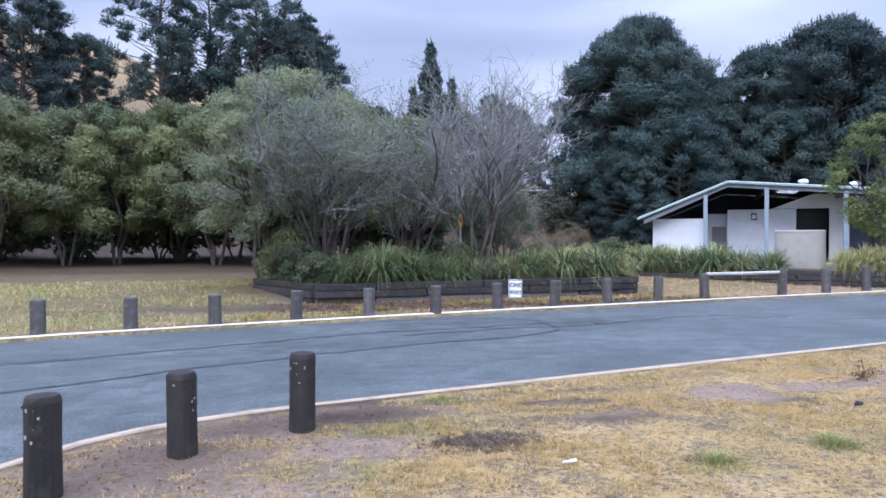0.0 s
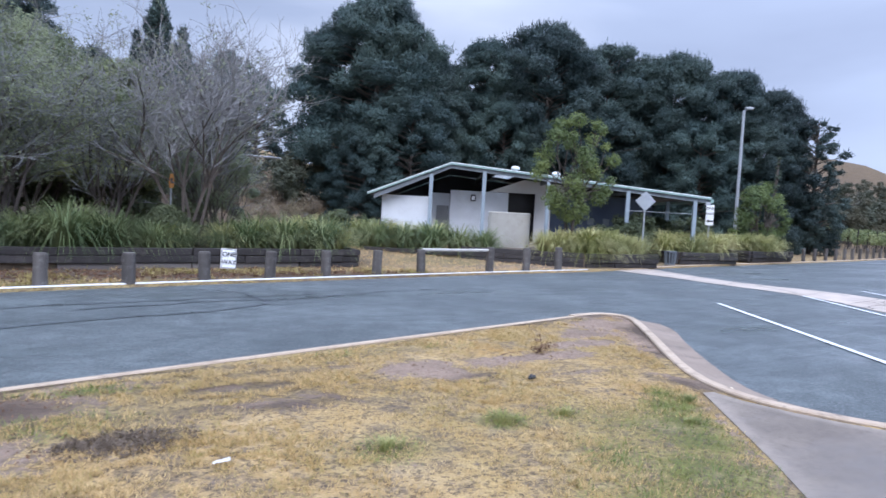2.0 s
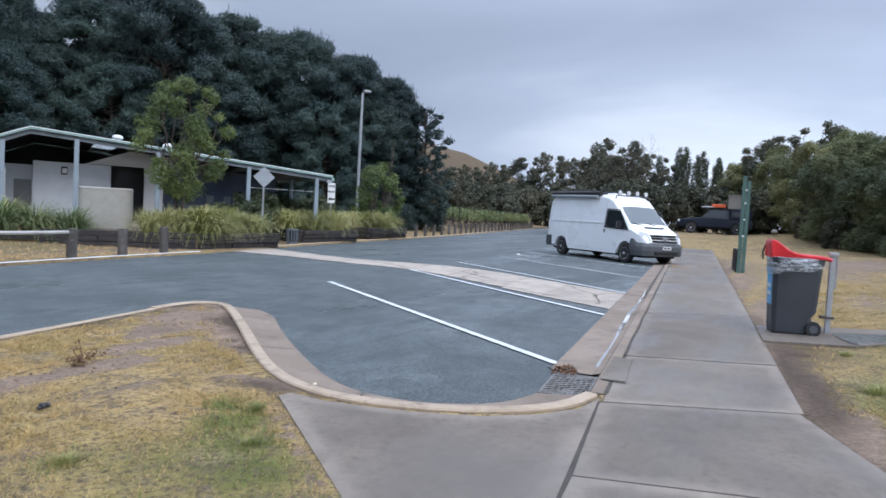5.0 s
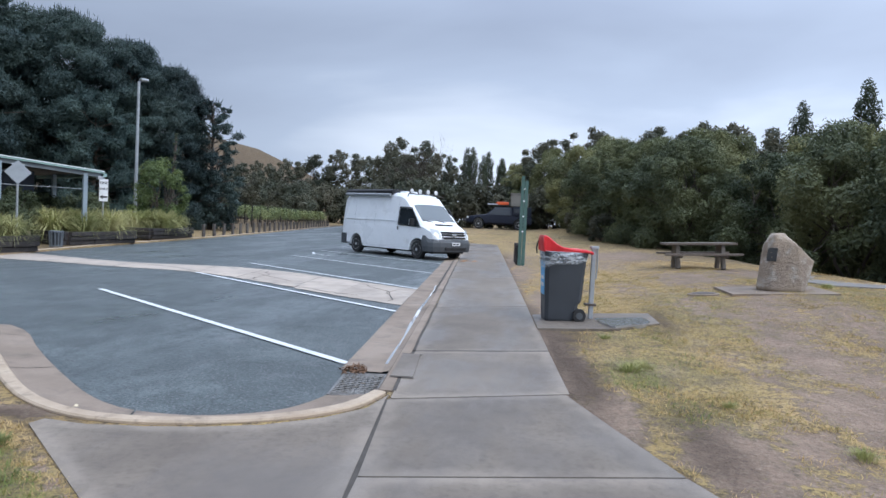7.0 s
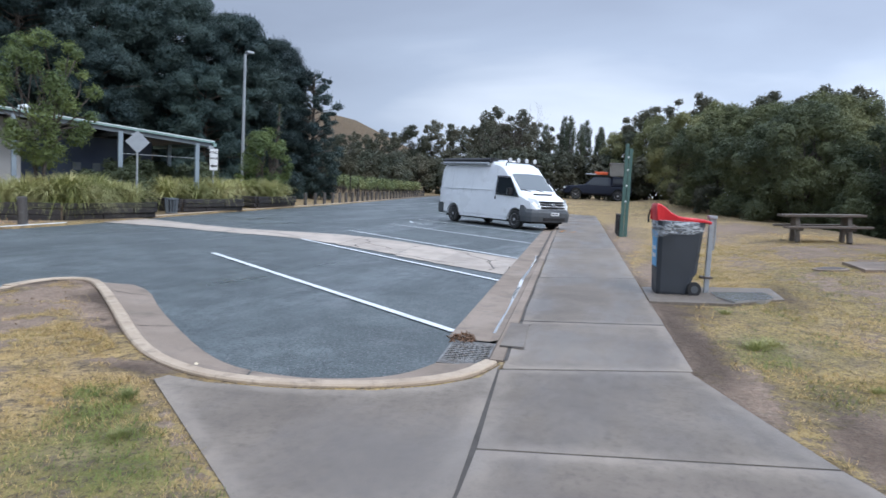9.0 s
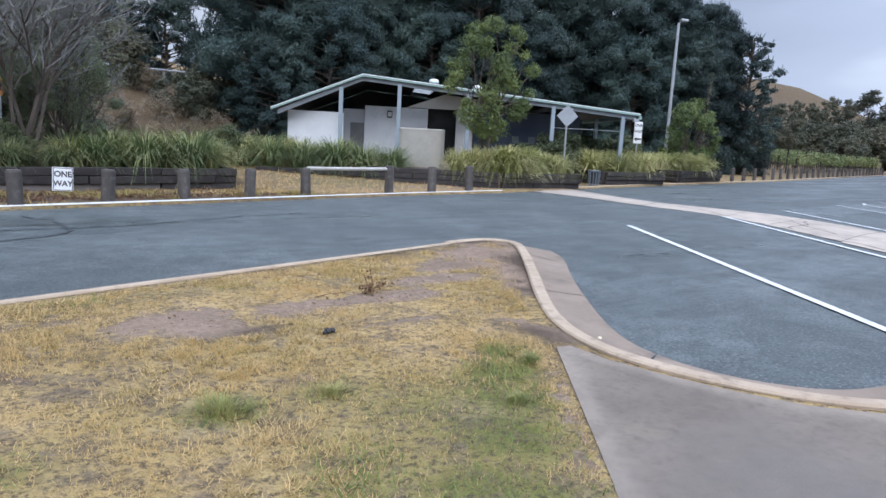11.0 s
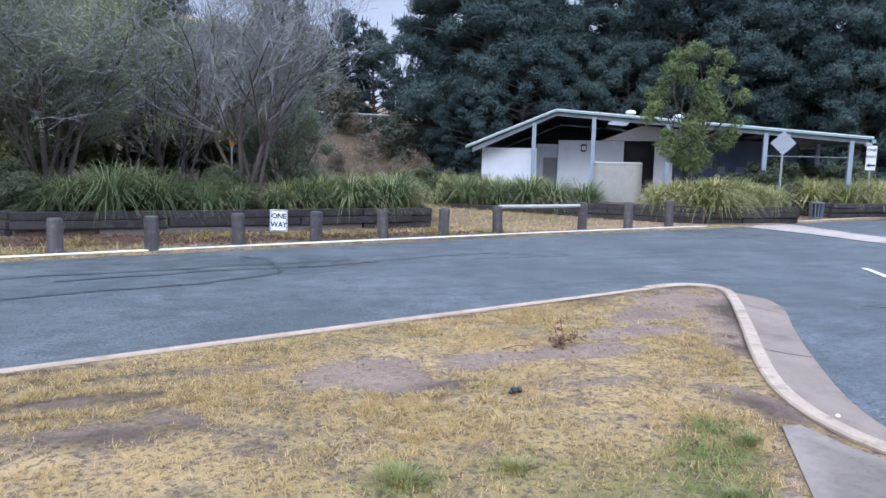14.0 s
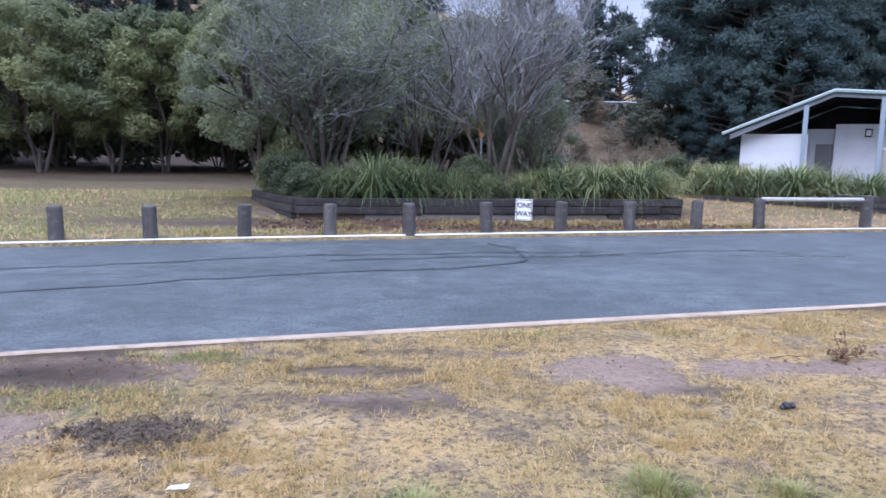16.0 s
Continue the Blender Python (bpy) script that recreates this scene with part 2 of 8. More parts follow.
M_GROUND = ground_material()
M_ASPHALT = asphalt_material()
M_SEAL = surface("bitumen_crack_seal", (0.052, 0.06, 0.07), (0.07, 0.08, 0.09), rough=0.4, grain=60, bump=0.1)
M_LINE = surface("worn_white_road_paint", (0.72, 0.74, 0.75), (0.58, 0.60, 0.61), (0.25, 0.27, 0.29), rough=0.6, grain=90, blot=3)
M_KERB = surface("pale_kerb_concrete", (0.47, 0.37, 0.27), (0.35, 0.27, 0.195), (0.14, 0.11, 0.082), rough=0.85, grain=60, blot=2.2)
def slab_concrete():
    """Footpath concrete: damp, blotched, paler along the trowelled margins."""
    m, n, l, b = nodes_of("damp_footpath_concrete")
    broad = noise_fac(n, l, 0.9, 5, 0.62, 0.38, 0.64)
    fine = noise_fac(n, l, 75, 5, 0.7, 0.3, 0.7)
    spot = noise_fac(n, l, 5.5, 7, 0.75, 0.50, 0.66)
    wetness = noise_fac(n, l, 0.65, 4, 0.55, 0.44, 0.60, (0.6, 1.5, 1))
    c = mixed(n, l, broad, (0.215, 0.177, 0.138), (0.128, 0.104, 0.081))
    c = mixed(n, l, times(n, l, spot, 0.6), c, (0.10, 0.083, 0.069))
    c = mixed(n, l, times(n, l, fine, 0.45), c, (0.15, 0.122, 0.10))
    c = mixed(n, l, times(n, l, noise_fac(n, l, 19, 7, 0.8, 0.50, 0.62), 0.45), c, (0.085, 0.069, 0.056))
    rim = n.new("ShaderNodeAttribute")
    rim.attribute_name = "margin"
    c = mixed(n, l, times(n, l, times(n, l, rim.outputs["Fac"], noise_fac(n, l, 3.0, 6, 0.7, 0.28, 0.55)), 0.4), c, (0.35, 0.295, 0.24))
    c = mixed(n, l, times(n, l, wetness, 0.35), c, (0.13, 0.108, 0.09))
    oi = n.new("ShaderNodeObjectInfo")
    hs = n.new("ShaderNodeHueSaturation")
    mr = n.new("ShaderNodeMapRange")
    mr.inputs["To Min"].default_value, mr.inputs["To Max"].default_value = 0.86, 1.12
    l.new(oi.outputs["Random"], mr.inputs["Value"])
    l.new(mr.outputs["Result"], hs.inputs["Value"])
    l.new(c, hs.inputs["Color"])
    l.new(hs.outputs["Color"], b.inputs["Base Color"])
    rr = n.new("ShaderNodeMapRange")
    rr.inputs["To Min"].default_value, rr.inputs["To Max"].default_value = 0.8, 0.34
    l.new(wetness, rr.inputs["Value"])
    l.new(rr.outputs["Result"], b.inputs["Roughness"])
    bumped(n, l, b, fine, 0.25, 0.004)
    return m


M_PATH = slab_concrete()
M_APRON = surface("stained_gutter_concrete", (0.28, 0.215, 0.163), (0.19, 0.147, 0.112), (0.105, 0.084, 0.067), rough=0.8, grain=80, blot=1.1)
M_DRAIN = surface("old_drain_concrete", (0.46, 0.385, 0.315), (0.34, 0.29, 0.245), (0.18, 0.165, 0.15), rough=0.75, grain=60, blot=1.1, vary=0.08)
M_LOGDARK = surface("dark_damp_log", (0.024, 0.020, 0.017), (0.010, 0.009, 0.008), (0.055, 0.050, 0.043), rough=0.85, grain=30, blot=4, stretch=(1, 1, 0.12), bump=0.6, depth=0.014, own=True)
M_LOG = surface("weathered_treated_log", (0.095, 0.085, 0.078), (0.05, 0.044, 0.041), (0.17, 0.165, 0.155), rough=0.85, grain=26, blot=4, stretch=(1, 1, 0.12), bump=0.5, depth=0.012, own=True, vary=0.2)
M_LOGTOP = surface("grey_log_end", (0.10, 0.09, 0.08), (0.055, 0.05, 0.045), rough=0.9, grain=60, blot=9, own=True, vary=0.2)
M_LICHEN = surface("pale_lichen", (0.33, 0.33, 0.28), (0.2, 0.2, 0.17), rough=0.95, grain=90)
M_SLEEPER = surface("dark_railway_sleeper", (0.034, 0.029, 0.028), (0.018, 0.016, 0.017), (0.075, 0.066, 0.062), rough=0.85, grain=22, blot=2.4, stretch=(0.12, 1, 1), bump=0.5, depth=0.012, own=True, vary=0.3)
M_SLEEPER_PALE = surface("bleached_sleeper", (0.17, 0.15, 0.14), (0.10, 0.09, 0.085), rough=0.88, grain=22, blot=2, stretch=(0.12, 1, 1), bump=0.4, own=True)
M_BARK = surface("grey_brown_bark", (0.10, 0.08, 0.066), (0.055, 0.045, 0.038), rough=0.9, grain=14, blot=1.5, stretch=(1, 1, 0.25), bump=0.6, depth=0.02)
M_TWIG = surface("dead_grey_twigs", (0.20, 0.205, 0.205), (0.125, 0.129, 0.128), rough=0.9, grain=12, blot=2, bump=0)
M_TWIG_PALE = surface("bleached_dead_twigs", (0.25, 0.247, 0.25), (0.165, 0.163, 0.165), rough=0.9, grain=12, blot=2, bump=0)
M_PINE = leafy("pine_needles", (0.026, 0.048, 0.049), (0.057, 0.089, 0.083), (0.075, 0.110, 0.094), patch=0.28, through_light=0.16, each=0.3)
M_CONIFER = leafy("dark_conifer_needles", (0.022, 0.042, 0.042), (0.052, 0.084, 0.076), (0.066, 0.10, 0.084), patch=0.4, through_light=0.1)
M_WATTLE = leafy("olive_wattle_leaves", (0.097, 0.120, 0.066), (0.20, 0.234, 0.114), (0.285, 0.305, 0.125), patch=0.35, through_light=0.35)
M_BOTTLE = leafy("grey_green_bush_leaves", (0.15, 0.18, 0.115), (0.265, 0.30, 0.178), (0.335, 0.36, 0.192), patch=0.5, through_light=0.35)
M_GUM = leafy("eucalypt_leaves", (0.045, 0.055, 0.04), (0.10, 0.11, 0.07), (0.145, 0.13, 0.085), patch=0.25)
M_SHRUB = leafy("dark_shrub_leaves", (0.046, 0.063, 0.037), (0.125, 0.15, 0.078), (0.20, 0.212, 0.092), patch=0.3)
M_OLIVE = leafy("olive_bank_leaves", (0.062, 0.079, 0.044), (0.165, 0.18, 0.085), (0.25, 0.25, 0.105), patch=0.3)
M_FRESH = leafy("fresh_green_leaves", (0.058, 0.088, 0.034), (0.13, 0.175, 0.062), (0.20, 0.245, 0.082), patch=0.9, through_light=0.3)
M_POPLAR = leafy("poplar_leaves", (0.03, 0.045, 0.03), (0.075, 0.095, 0.06), (0.10, 0.12, 0.07), patch=0.5)
M_TUSSOCK = leafy("strap_leaf_tussock", (0.055, 0.086, 0.036), (0.17, 0.225, 0.092), (0.28, 0.31, 0.15), patch=1.2, through_light=0.3)
# same strap leaf, colour darkened to hold the shade under the bare shrubs
M_TUSSOCK_SHADE = leafy("strap_leaf_painted_shade", (0.040, 0.062, 0.032), (0.125, 0.165, 0.075), (0.20, 0.23, 0.11), patch=1.2, through_light=0.25)
M_TUSSOCK_Y = leafy("yellow_strap_leaf_tussock", (0.15, 0.17, 0.05), (0.46, 0.46, 0.18), (0.66, 0.61, 0.33), patch=1.2, through_light=0.3)
M_STRAW = leafy("dry_grass_blades", (0.38, 0.265, 0.125), (0.86, 0.605, 0.285), (0.53, 0.34, 0.135), patch=1.2, through_light=0.3)
M_OLIVEGRASS = leafy("olive_grass_blades", (0.205, 0.155, 0.060), (0.47, 0.37, 0.145), (0.34, 0.29, 0.092), patch=3, through_light=0.3)
M_PALELEAF = surface("pale_dry_leaf", (0.62, 0.52, 0.36), (0.5, 0.4, 0.26), rough=0.7, grain=60, bump=0.05)
M_DRYSHRUB = leafy("dry_brown_leaves", (0.125, 0.10, 0.07), (0.24, 0.19, 0.13), (0.30, 0.25, 0.155), patch=1.5)
M_BLADE = leafy("green_grass_blades", (0.085, 0.125, 0.03), (0.215, 0.275, 0.07), (0.33, 0.33, 0.10), patch=4, through_light=0.3)
M_TUFT = leafy("pale_green_tuft", (0.16, 0.18, 0.06), (0.33, 0.345, 0.13), (0.42, 0.39, 0.17), patch=6, through_light=0.3)
M_WHITE_WALL = surface("white_painted_block", (0.60, 0.635, 0.67), (0.54, 0.575, 0.61), (0.46, 0.485, 0.51), rough=0.7, grain=30, blot=0.8, bump=0.08)
M_CREAM = surface("cream_cladding", (0.56, 0.56, 0.55), (0.50, 0.50, 0.49), rough=0.65, grain=30, blot=0.8, bump=0.05)
M_NAVY = surface("dark_blue_cladding", (0.045, 0.065, 0.105), (0.035, 0.05, 0.085), rough=0.6, grain=30, blot=0.8, bump=0.05)
M_STEEL_BLUE = surface("pale_blue_painted_steel", (0.27, 0.325, 0.365), (0.22, 0.27, 0.31), rough=0.5, grain=30, blot=2, bump=0.03)
M_ROOF = surface("pale_green_roof_sheet", (0.27, 0.40, 0.37), (0.22, 0.34, 0.31), rough=0.45, grain=30, blot=1, bump=0.02)
M_BEAM = surface("grey_blue_beam", (0.16, 0.185, 0.205), (0.13, 0.15, 0.17), rough=0.6, grain=30, blot=2, bump=0.03)
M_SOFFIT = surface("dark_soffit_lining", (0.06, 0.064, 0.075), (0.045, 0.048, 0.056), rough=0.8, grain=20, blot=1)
M_SKYLIGHT = surface("translucent_roof_sheet", (0.75, 0.77, 0.78), (0.66, 0.68, 0.70), rough=0.5, grain=20, bump=0)
M_DOOR = surface("grey_painted_door", (0.22, 0.23, 0.24), (0.17, 0.18, 0.19), rough=0.6, grain=30)
M_TANK = surface("beige_fibreglass_tank", (0.40, 0.385, 0.345), (0.34, 0.325, 0.29), (0.27, 0.255, 0.225), rough=0.65, grain=20, blot=0.9, bump=0.04)
M_GALV = surface("galvanised_steel", (0.42, 0.44, 0.46), (0.32, 0.34, 0.36), rough=0.5, metal=0.6, grain=60, blot=6, bump=0.03)
M_SIGN = surface("white_sign_sheet", (0.78, 0.79, 0.80), (0.70, 0.71, 0.72), rough=0.5, grain=30, blot=3, bump=0)
M_SIGN_BACK = surface("bare_aluminium_sign_back", (0.33, 0.36, 0.385), (0.28, 0.305, 0.33), rough=0.5, metal=0.3, grain=30, blot=3, bump=0)
M_INK = surface("black_sign_paint", (0.02, 0.02, 0.022), (0.03, 0.03, 0.032), rough=0.5, grain=40, bump=0)
M_ORANGE = surface("faded_orange_sign", (0.45, 0.20, 0.045), (0.33, 0.15, 0.04), rough=0.6, grain=40, bump=0)
M_BIN = surface("dark_grey_bin_plastic", (0.031, 0.037, 0.045), (0.043, 0.049, 0.058), rough=0.5, grain=90, blot=3, bump=0.03)
M_RED = surface("red_lid_plastic", (0.62, 0.018, 0.025), (0.52, 0.015, 0.022), rough=0.42, grain=60, blot=3, bump=0.02)
M_STICKER = surface("blue_sticker", (0.10, 0.36, 0.66), (0.13, 0.42, 0.70), rough=0.5, grain=40, bump=0)
M_RUBBER = surface("black_rubber", (0.018, 0.018, 0.019), (0.03, 0.03, 0.03), rough=0.85, grain=60, blot=4)
M_SEAM = surface("grey_body_seam", (0.42, 0.44, 0.46), (0.36, 0.38, 0.40), rough=0.6, bump=0)
M_VAN = surface("white_van_paint", (0.84, 0.86, 0.88), (0.80, 0.82, 0.84), (0.70, 0.71, 0.72), rough=0.32, rough_var=0.08, grain=10, blot=0.8, bump=0)
M_TRIM = surface("grey_bumper_plastic", (0.075, 0.082, 0.09), (0.058, 0.064, 0.07), rough=0.6, grain=90, blot=2, bump=0.05)
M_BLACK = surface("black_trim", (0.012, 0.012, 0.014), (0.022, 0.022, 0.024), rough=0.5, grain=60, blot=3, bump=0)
M_DARK = surface("dark_underbody", (0.012, 0.012, 0.013), (0.02, 0.02, 0.02), rough=0.9, grain=20, bump=0)
M_RIM = surface("steel_wheel", (0.52, 0.53, 0.54), (0.40, 0.40, 0.41), (0.20, 0.18, 0.16), rough=0.45, metal=0.1, grain=30, blot=8, bump=0, own=True)
M_NAVYCAR = surface("dark_blue_car_paint", (0.010, 0.014, 0.028), (0.014, 0.018, 0.032), spec=0.3, rough=0.4, rough_var=0.06, grain=8, blot=1, bump=0)
M_CANVAS = surface("grey_tent_canvas", (0.26, 0.25, 0.225), (0.21, 0.20, 0.185), rough=0.9, grain=60, blot=2)
M_ROOFORANGE = surface("orange_recovery_boards", (0.75, 0.12, 0.03), (0.65, 0.1, 0.03), rough=0.5, grain=20, bump=0)
M_GREENPOST = surface("green_painted_timber", (0.075, 0.15, 0.13), (0.06, 0.12, 0.105), (0.03, 0.06, 0.05), rough=0.7, grain=30, blot=3)
M_TABLE = surface("brown_table_slats", (0.145, 0.112, 0.088), (0.095, 0.074, 0.06), (0.20, 0.175, 0.15), rough=0.75, grain=24, blot=3, stretch=(0.15, 1, 1), own=True)
M_TABLELEG = surface("concrete_table_leg", (0.19, 0.165, 0.14), (0.12, 0.105, 0.09), rough=0.85, grain=40, blot=4)
M_ROCK = surface("granite_boulder", (0.38, 0.30, 0.225), (0.23, 0.185, 0.15), (0.46, 0.45, 0.41), rough=0.9, grain=22, blot=2.2, bump=0.6, depth=0.02)
M_PLAQUE = surface("dark_bronze_plaque", (0.10, 0.10, 0.10), (0.075, 0.075, 0.075), rough=0.5, metal=0.5, grain=60, blot=6)
M_IRON = surface("rusty_cast_iron", (0.11, 0.085, 0.07), (0.07, 0.06, 0.055), rough=0.7, metal=0.3, grain=40, blot=5)
M_LITTERLEAF = surface("brown_leaf_litter", (0.16, 0.085, 0.045), (0.10, 0.055, 0.032), rough=0.9, grain=30, blot=6)
M_MULCH = surface("dry_clippings", (0.17, 0.125, 0.085), (0.08, 0.06, 0.043), rough=0.95, grain=40, blot=8, bump=0.6)
M_PAPER = surface("white_paper", (0.80, 0.80, 0.79), (0.74, 0.74, 0.73), rough=0.8, grain=40, bump=0.05)
M_VINE = leafy("vine_leaves", (0.09, 0.12, 0.05), (0.20, 0.24, 0.10), (0.27, 0.29, 0.13), patch=0.4)
M_JOINT = surface("dirt_filled_joint", (0.075, 0.064, 0.054), (0.05, 0.043, 0.037), rough=0.95, grain=80, blot=4)
M_GRATE = surface("dull_steel_grate", (0.22, 0.22, 0.215), (0.14, 0.13, 0.12), (0.12, 0.08, 0.055), rough=0.65, metal=0.2, grain=60, blot=8)
M_GRAVEL = surface("grey_gravel", (0.22, 0.20, 0.185), (0.14, 0.13, 0.12), rough=0.9, grain=30, blot=4, bump=0.6)
M_BARERAIL = surface("bleached_pole", (0.46, 0.44, 0.41), (0.36, 0.34, 0.32), rough=0.8, grain=20, blot=4)


def glass_material(name, tint, rough=0.05):
    m, n, l, b = nodes_of(name)
    b.inputs["Base Color"].default_value = (*tint, 1)
    b.inputs["Roughness"].default_value = rough
    b.inputs["Specular IOR Level"].default_value = 0.6
    b.inputs["Coat Weight"].default_value = 0.3
    return m


M_GLASS = glass_material("tinted_vehicle_glass", (0.022, 0.027, 0.032))
M_LENS = glass_material("clear_lamp_lens", (0.55, 0.57, 0.58), 0.15)


def plastic_bag_material():
    m, n, l, b = nodes_of("translucent_bin_bag")
    b.inputs["Base Color"].default_value = (0.62, 0.66, 0.69, 1)
    b.inputs["Roughness"].default_value = 0.3
    fold = noise_fac(n, l, 9, 5, 0.7, 0.40, 0.66, (1, 1, 2.6))
    al = n.new("ShaderNodeMapRange")
    al.inputs["To Min"].default_value, al.inputs["To Max"].default_value = 0.14, 0.74
    l.new(fold, al.inputs["Value"])
    l.new(al.outputs["Result"], b.inputs["Alpha"])
    f = noise_fac(n, l, 22, 4, 0.6, 0.3, 0.7, (1, 1, 0.4))
    bumped(n, l, b, f, 0.8, 0.02)
    return m


M_BAG = plastic_bag_material()


def puddle_material():
    m, n, l, b = nodes_of("shallow_water_sky_tint")
    # pale base colour stands in for bright sky mirrored in the water
    b.inputs["Base Color"].default_value = (0.27, 0.26, 0.25, 1)
    b.inputs["Roughness"].default_value = 0.22
    f = noise_fac(n, l, 5, 3)
    b.inputs["Coat Weight"].default_value = 1.0
    bumped(n, l, b, f, 0.02, 0.01)
    return m


M_PUDDLE = puddle_material()


def clear_sheet_material():
    m, n, l, b = nodes_of("translucent_fibreglass_sheet")
    tr = n.new("ShaderNodeBsdfTranslucent")
    c = mixed(n, l, noise_fac(n, l, 2.0, 4), (0.85, 0.87, 0.88), (0.72, 0.74, 0.74))
    l.new(c, tr.inputs["Color"])
    l.new(c, b.inputs["Base Color"])
    mx = n.new("ShaderNodeMixShader")
    mx.inputs["Fac"].default_value = 0.75
    l.new(b.outputs["BSDF"], mx.inputs[1])
    l.new(tr.outputs["BSDF"], mx.inputs[2])
    l.new(mx.outputs["Shader"], n["Material Output"].inputs["Surface"])
    return m


M_CLEAR = clear_sheet_material()


# ---- mesh helpers ----
def mesh_of(name, verts, faces, smooth=False):
    me = bpy.data.meshes.new(name)
    me.from_pydata([tuple(map(float, v)) for v in verts], [], faces)
    me.update()
    if smooth:
        me.shade_smooth()
    return me


def link_mesh(name, me, material, parent=None, label=""):
    if material is not None and not me.materials:
        me.materials.append(material)
    ob = new(name, me)
    if parent is not None:
        ob.parent = parent
    if label:
        ob["label"] = label
    return ob


def part(name, bm, material, parent, label="", smooth=False):
    """A bmesh as one mesh object under a thing or a part."""
    me = bpy.data.meshes.new(name)
    bm.to_mesh(me)
    bm.free()
    if smooth:
        me.shade_smooth()
    return link_mesh(name, me, material, parent, label)


def thing(name, m, label, category, group="", kind=""):
    """An empty at a thing's base."""
    ob = new(name)
    ob.empty_display_size = 0.2
    ob.matrix_world = m
    return tagged(ob, label, category, group, kind)


def box(x0, y0, z0, x1, y1, z1, bevel=0.0, bm=None, m=None):
    bm = bm or bmesh.new()
    made = bmesh.ops.create_cube(bm, size=1)["verts"]
    t = Matrix.Translation(((x0 + x1) / 2, (y0 + y1) / 2, (z0 + z1) / 2)) @ Matrix.Diagonal((abs(x1 - x0), abs(y1 - y0), abs(z1 - z0), 1))
    bmesh.ops.transform(bm, matrix=(m @ t) if m else t, verts=made)
    if bevel:
        edges = list({e for v in made for e in v.link_edges})
        bmesh.ops.bevel(bm, geom=edges, offset=bevel, segments=2, affect="EDGES", profile=0.6)
    return bm


def tube(points, radius, sides=8, bm=None, taper=None, cap=True):
    """A round bar along points."""
    bm = bm or bmesh.new()
    pts = [Vector(p) for p in points]
    rings = []
    side = None
    for i, p in enumerate(pts):
        d = (pts[min(i + 1, len(pts) - 1)] - pts[max(i - 1, 0)]).normalized()
        if side is None:
            side = d.orthogonal().normalized()
        side = (side - d * side.dot(d)).normalized()
        up = d.cross(side)
        r = radius if taper is None else radius + (taper - radius) * i / (len(pts) - 1)
        rings.append([bm.verts.new(p + (side * math.cos(a) + up * math.sin(a)) * r) for a in (2 * math.pi * k / sides for k in range(sides))])
    for a, b in zip(rings, rings[1:]):
        for k in range(sides):
            bm.faces.new((a[k], a[(k + 1) % sides], b[(k + 1) % sides], b[k]))
    if cap:
        bm.faces.new(list(reversed(rings[0])))
        bm.faces.new(rings[-1])
    return bm


def lathe(profile, sides=20, bm=None, axis="Z", at=(0, 0, 0)):
    """A turned shape from (radius, height) pairs."""
    bm = bm or bmesh.new()
    rings = []
    for r, h in profile:
        ring = []
        for k in range(sides):
            a = 2 * math.pi * k / sides
            c, s = r * math.cos(a), r * math.sin(a)
            v = (c, s, h) if axis == "Z" else (c, h, s)
            ring.append(bm.verts.new(Vector(v) + Vector(at)))
        rings.append(ring)
    for a, b in zip(rings, rings[1:]):
        for k in range(sides):
            bm.faces.new((a[k], a[(k + 1) % sides], b[(k + 1) % sides], b[k]))
    bm.faces.new(list(reversed(rings[0])))
    bm.faces.new(rings[-1])
    bmesh.ops.recalc_face_normals(bm, faces=bm.faces)
    return bm


def slab_mesh(outline, z0, z1, bm=None, ztop=None):
    """A flat slab from an outline (x, y); ztop gives each corner's own height."""
    bm = bm or bmesh.new()
    lo = [bm.verts.new((x, y, z0)) for x, y in outline]
    hi = [bm.verts.new((x, y, ztop(x, y) if ztop else z1)) for x, y in outline]
    k = len(outline)
    bm.faces.new(hi)
    for i in range(k):
        bm.faces.new((lo[i], lo[(i + 1) % k], hi[(i + 1) % k], hi[i]))
    bmesh.ops.recalc_face_normals(bm, faces=bm.faces)
    return bm


def offset_line(pts, d):
    """A polyline moved sideways by d (to its left)."""
    out = []
    for i, p in enumerate(pts):
        a, b = Vector(pts[max(i - 1, 0)]), Vector(pts[min(i + 1, len(pts) - 1)])
        t = (b - a).normalized()
        out.append((p[0] - t.y * d, p[1] + t.x * d))
    return out


def rounded(pts, rounds=2):
    """Corners of a polyline cut, to make it flow."""
    for _ in range(rounds):
        q = [pts[0]]
        for a, b in zip(pts, pts[1:]):
            q += [(a[0] * .75 + b[0] * .25, a[1] * .75 + b[1] * .25), (a[0] * .25 + b[0] * .75, a[1] * .25 + b[1] * .75)]
        pts = q + [pts[-1]]
    return pts


def writing(text, size, material, parent, m, name="lettering"):
    """Letters in the built-in font, as a flat mesh."""
    cu = bpy.data.curves.new(name, "FONT")
    cu.body, cu.size, cu.align_x, cu.align_y, cu.extrude = text, size, "CENTER", "CENTER", 0.002
    cu.offset = size * 0.025
    tmp = bpy.data.objects.new("tmp", cu)
    scene.collection.objects.link(tmp)
    me = bpy.data.meshes.new_from_object(tmp.evaluated_get(bpy.context.evaluated_depsgraph_get()))
    bpy.data.objects.remove(tmp)
    me.materials.clear()
    ob = link_mesh(name, me, material, parent)
    ob.matrix_local = m
    return ob


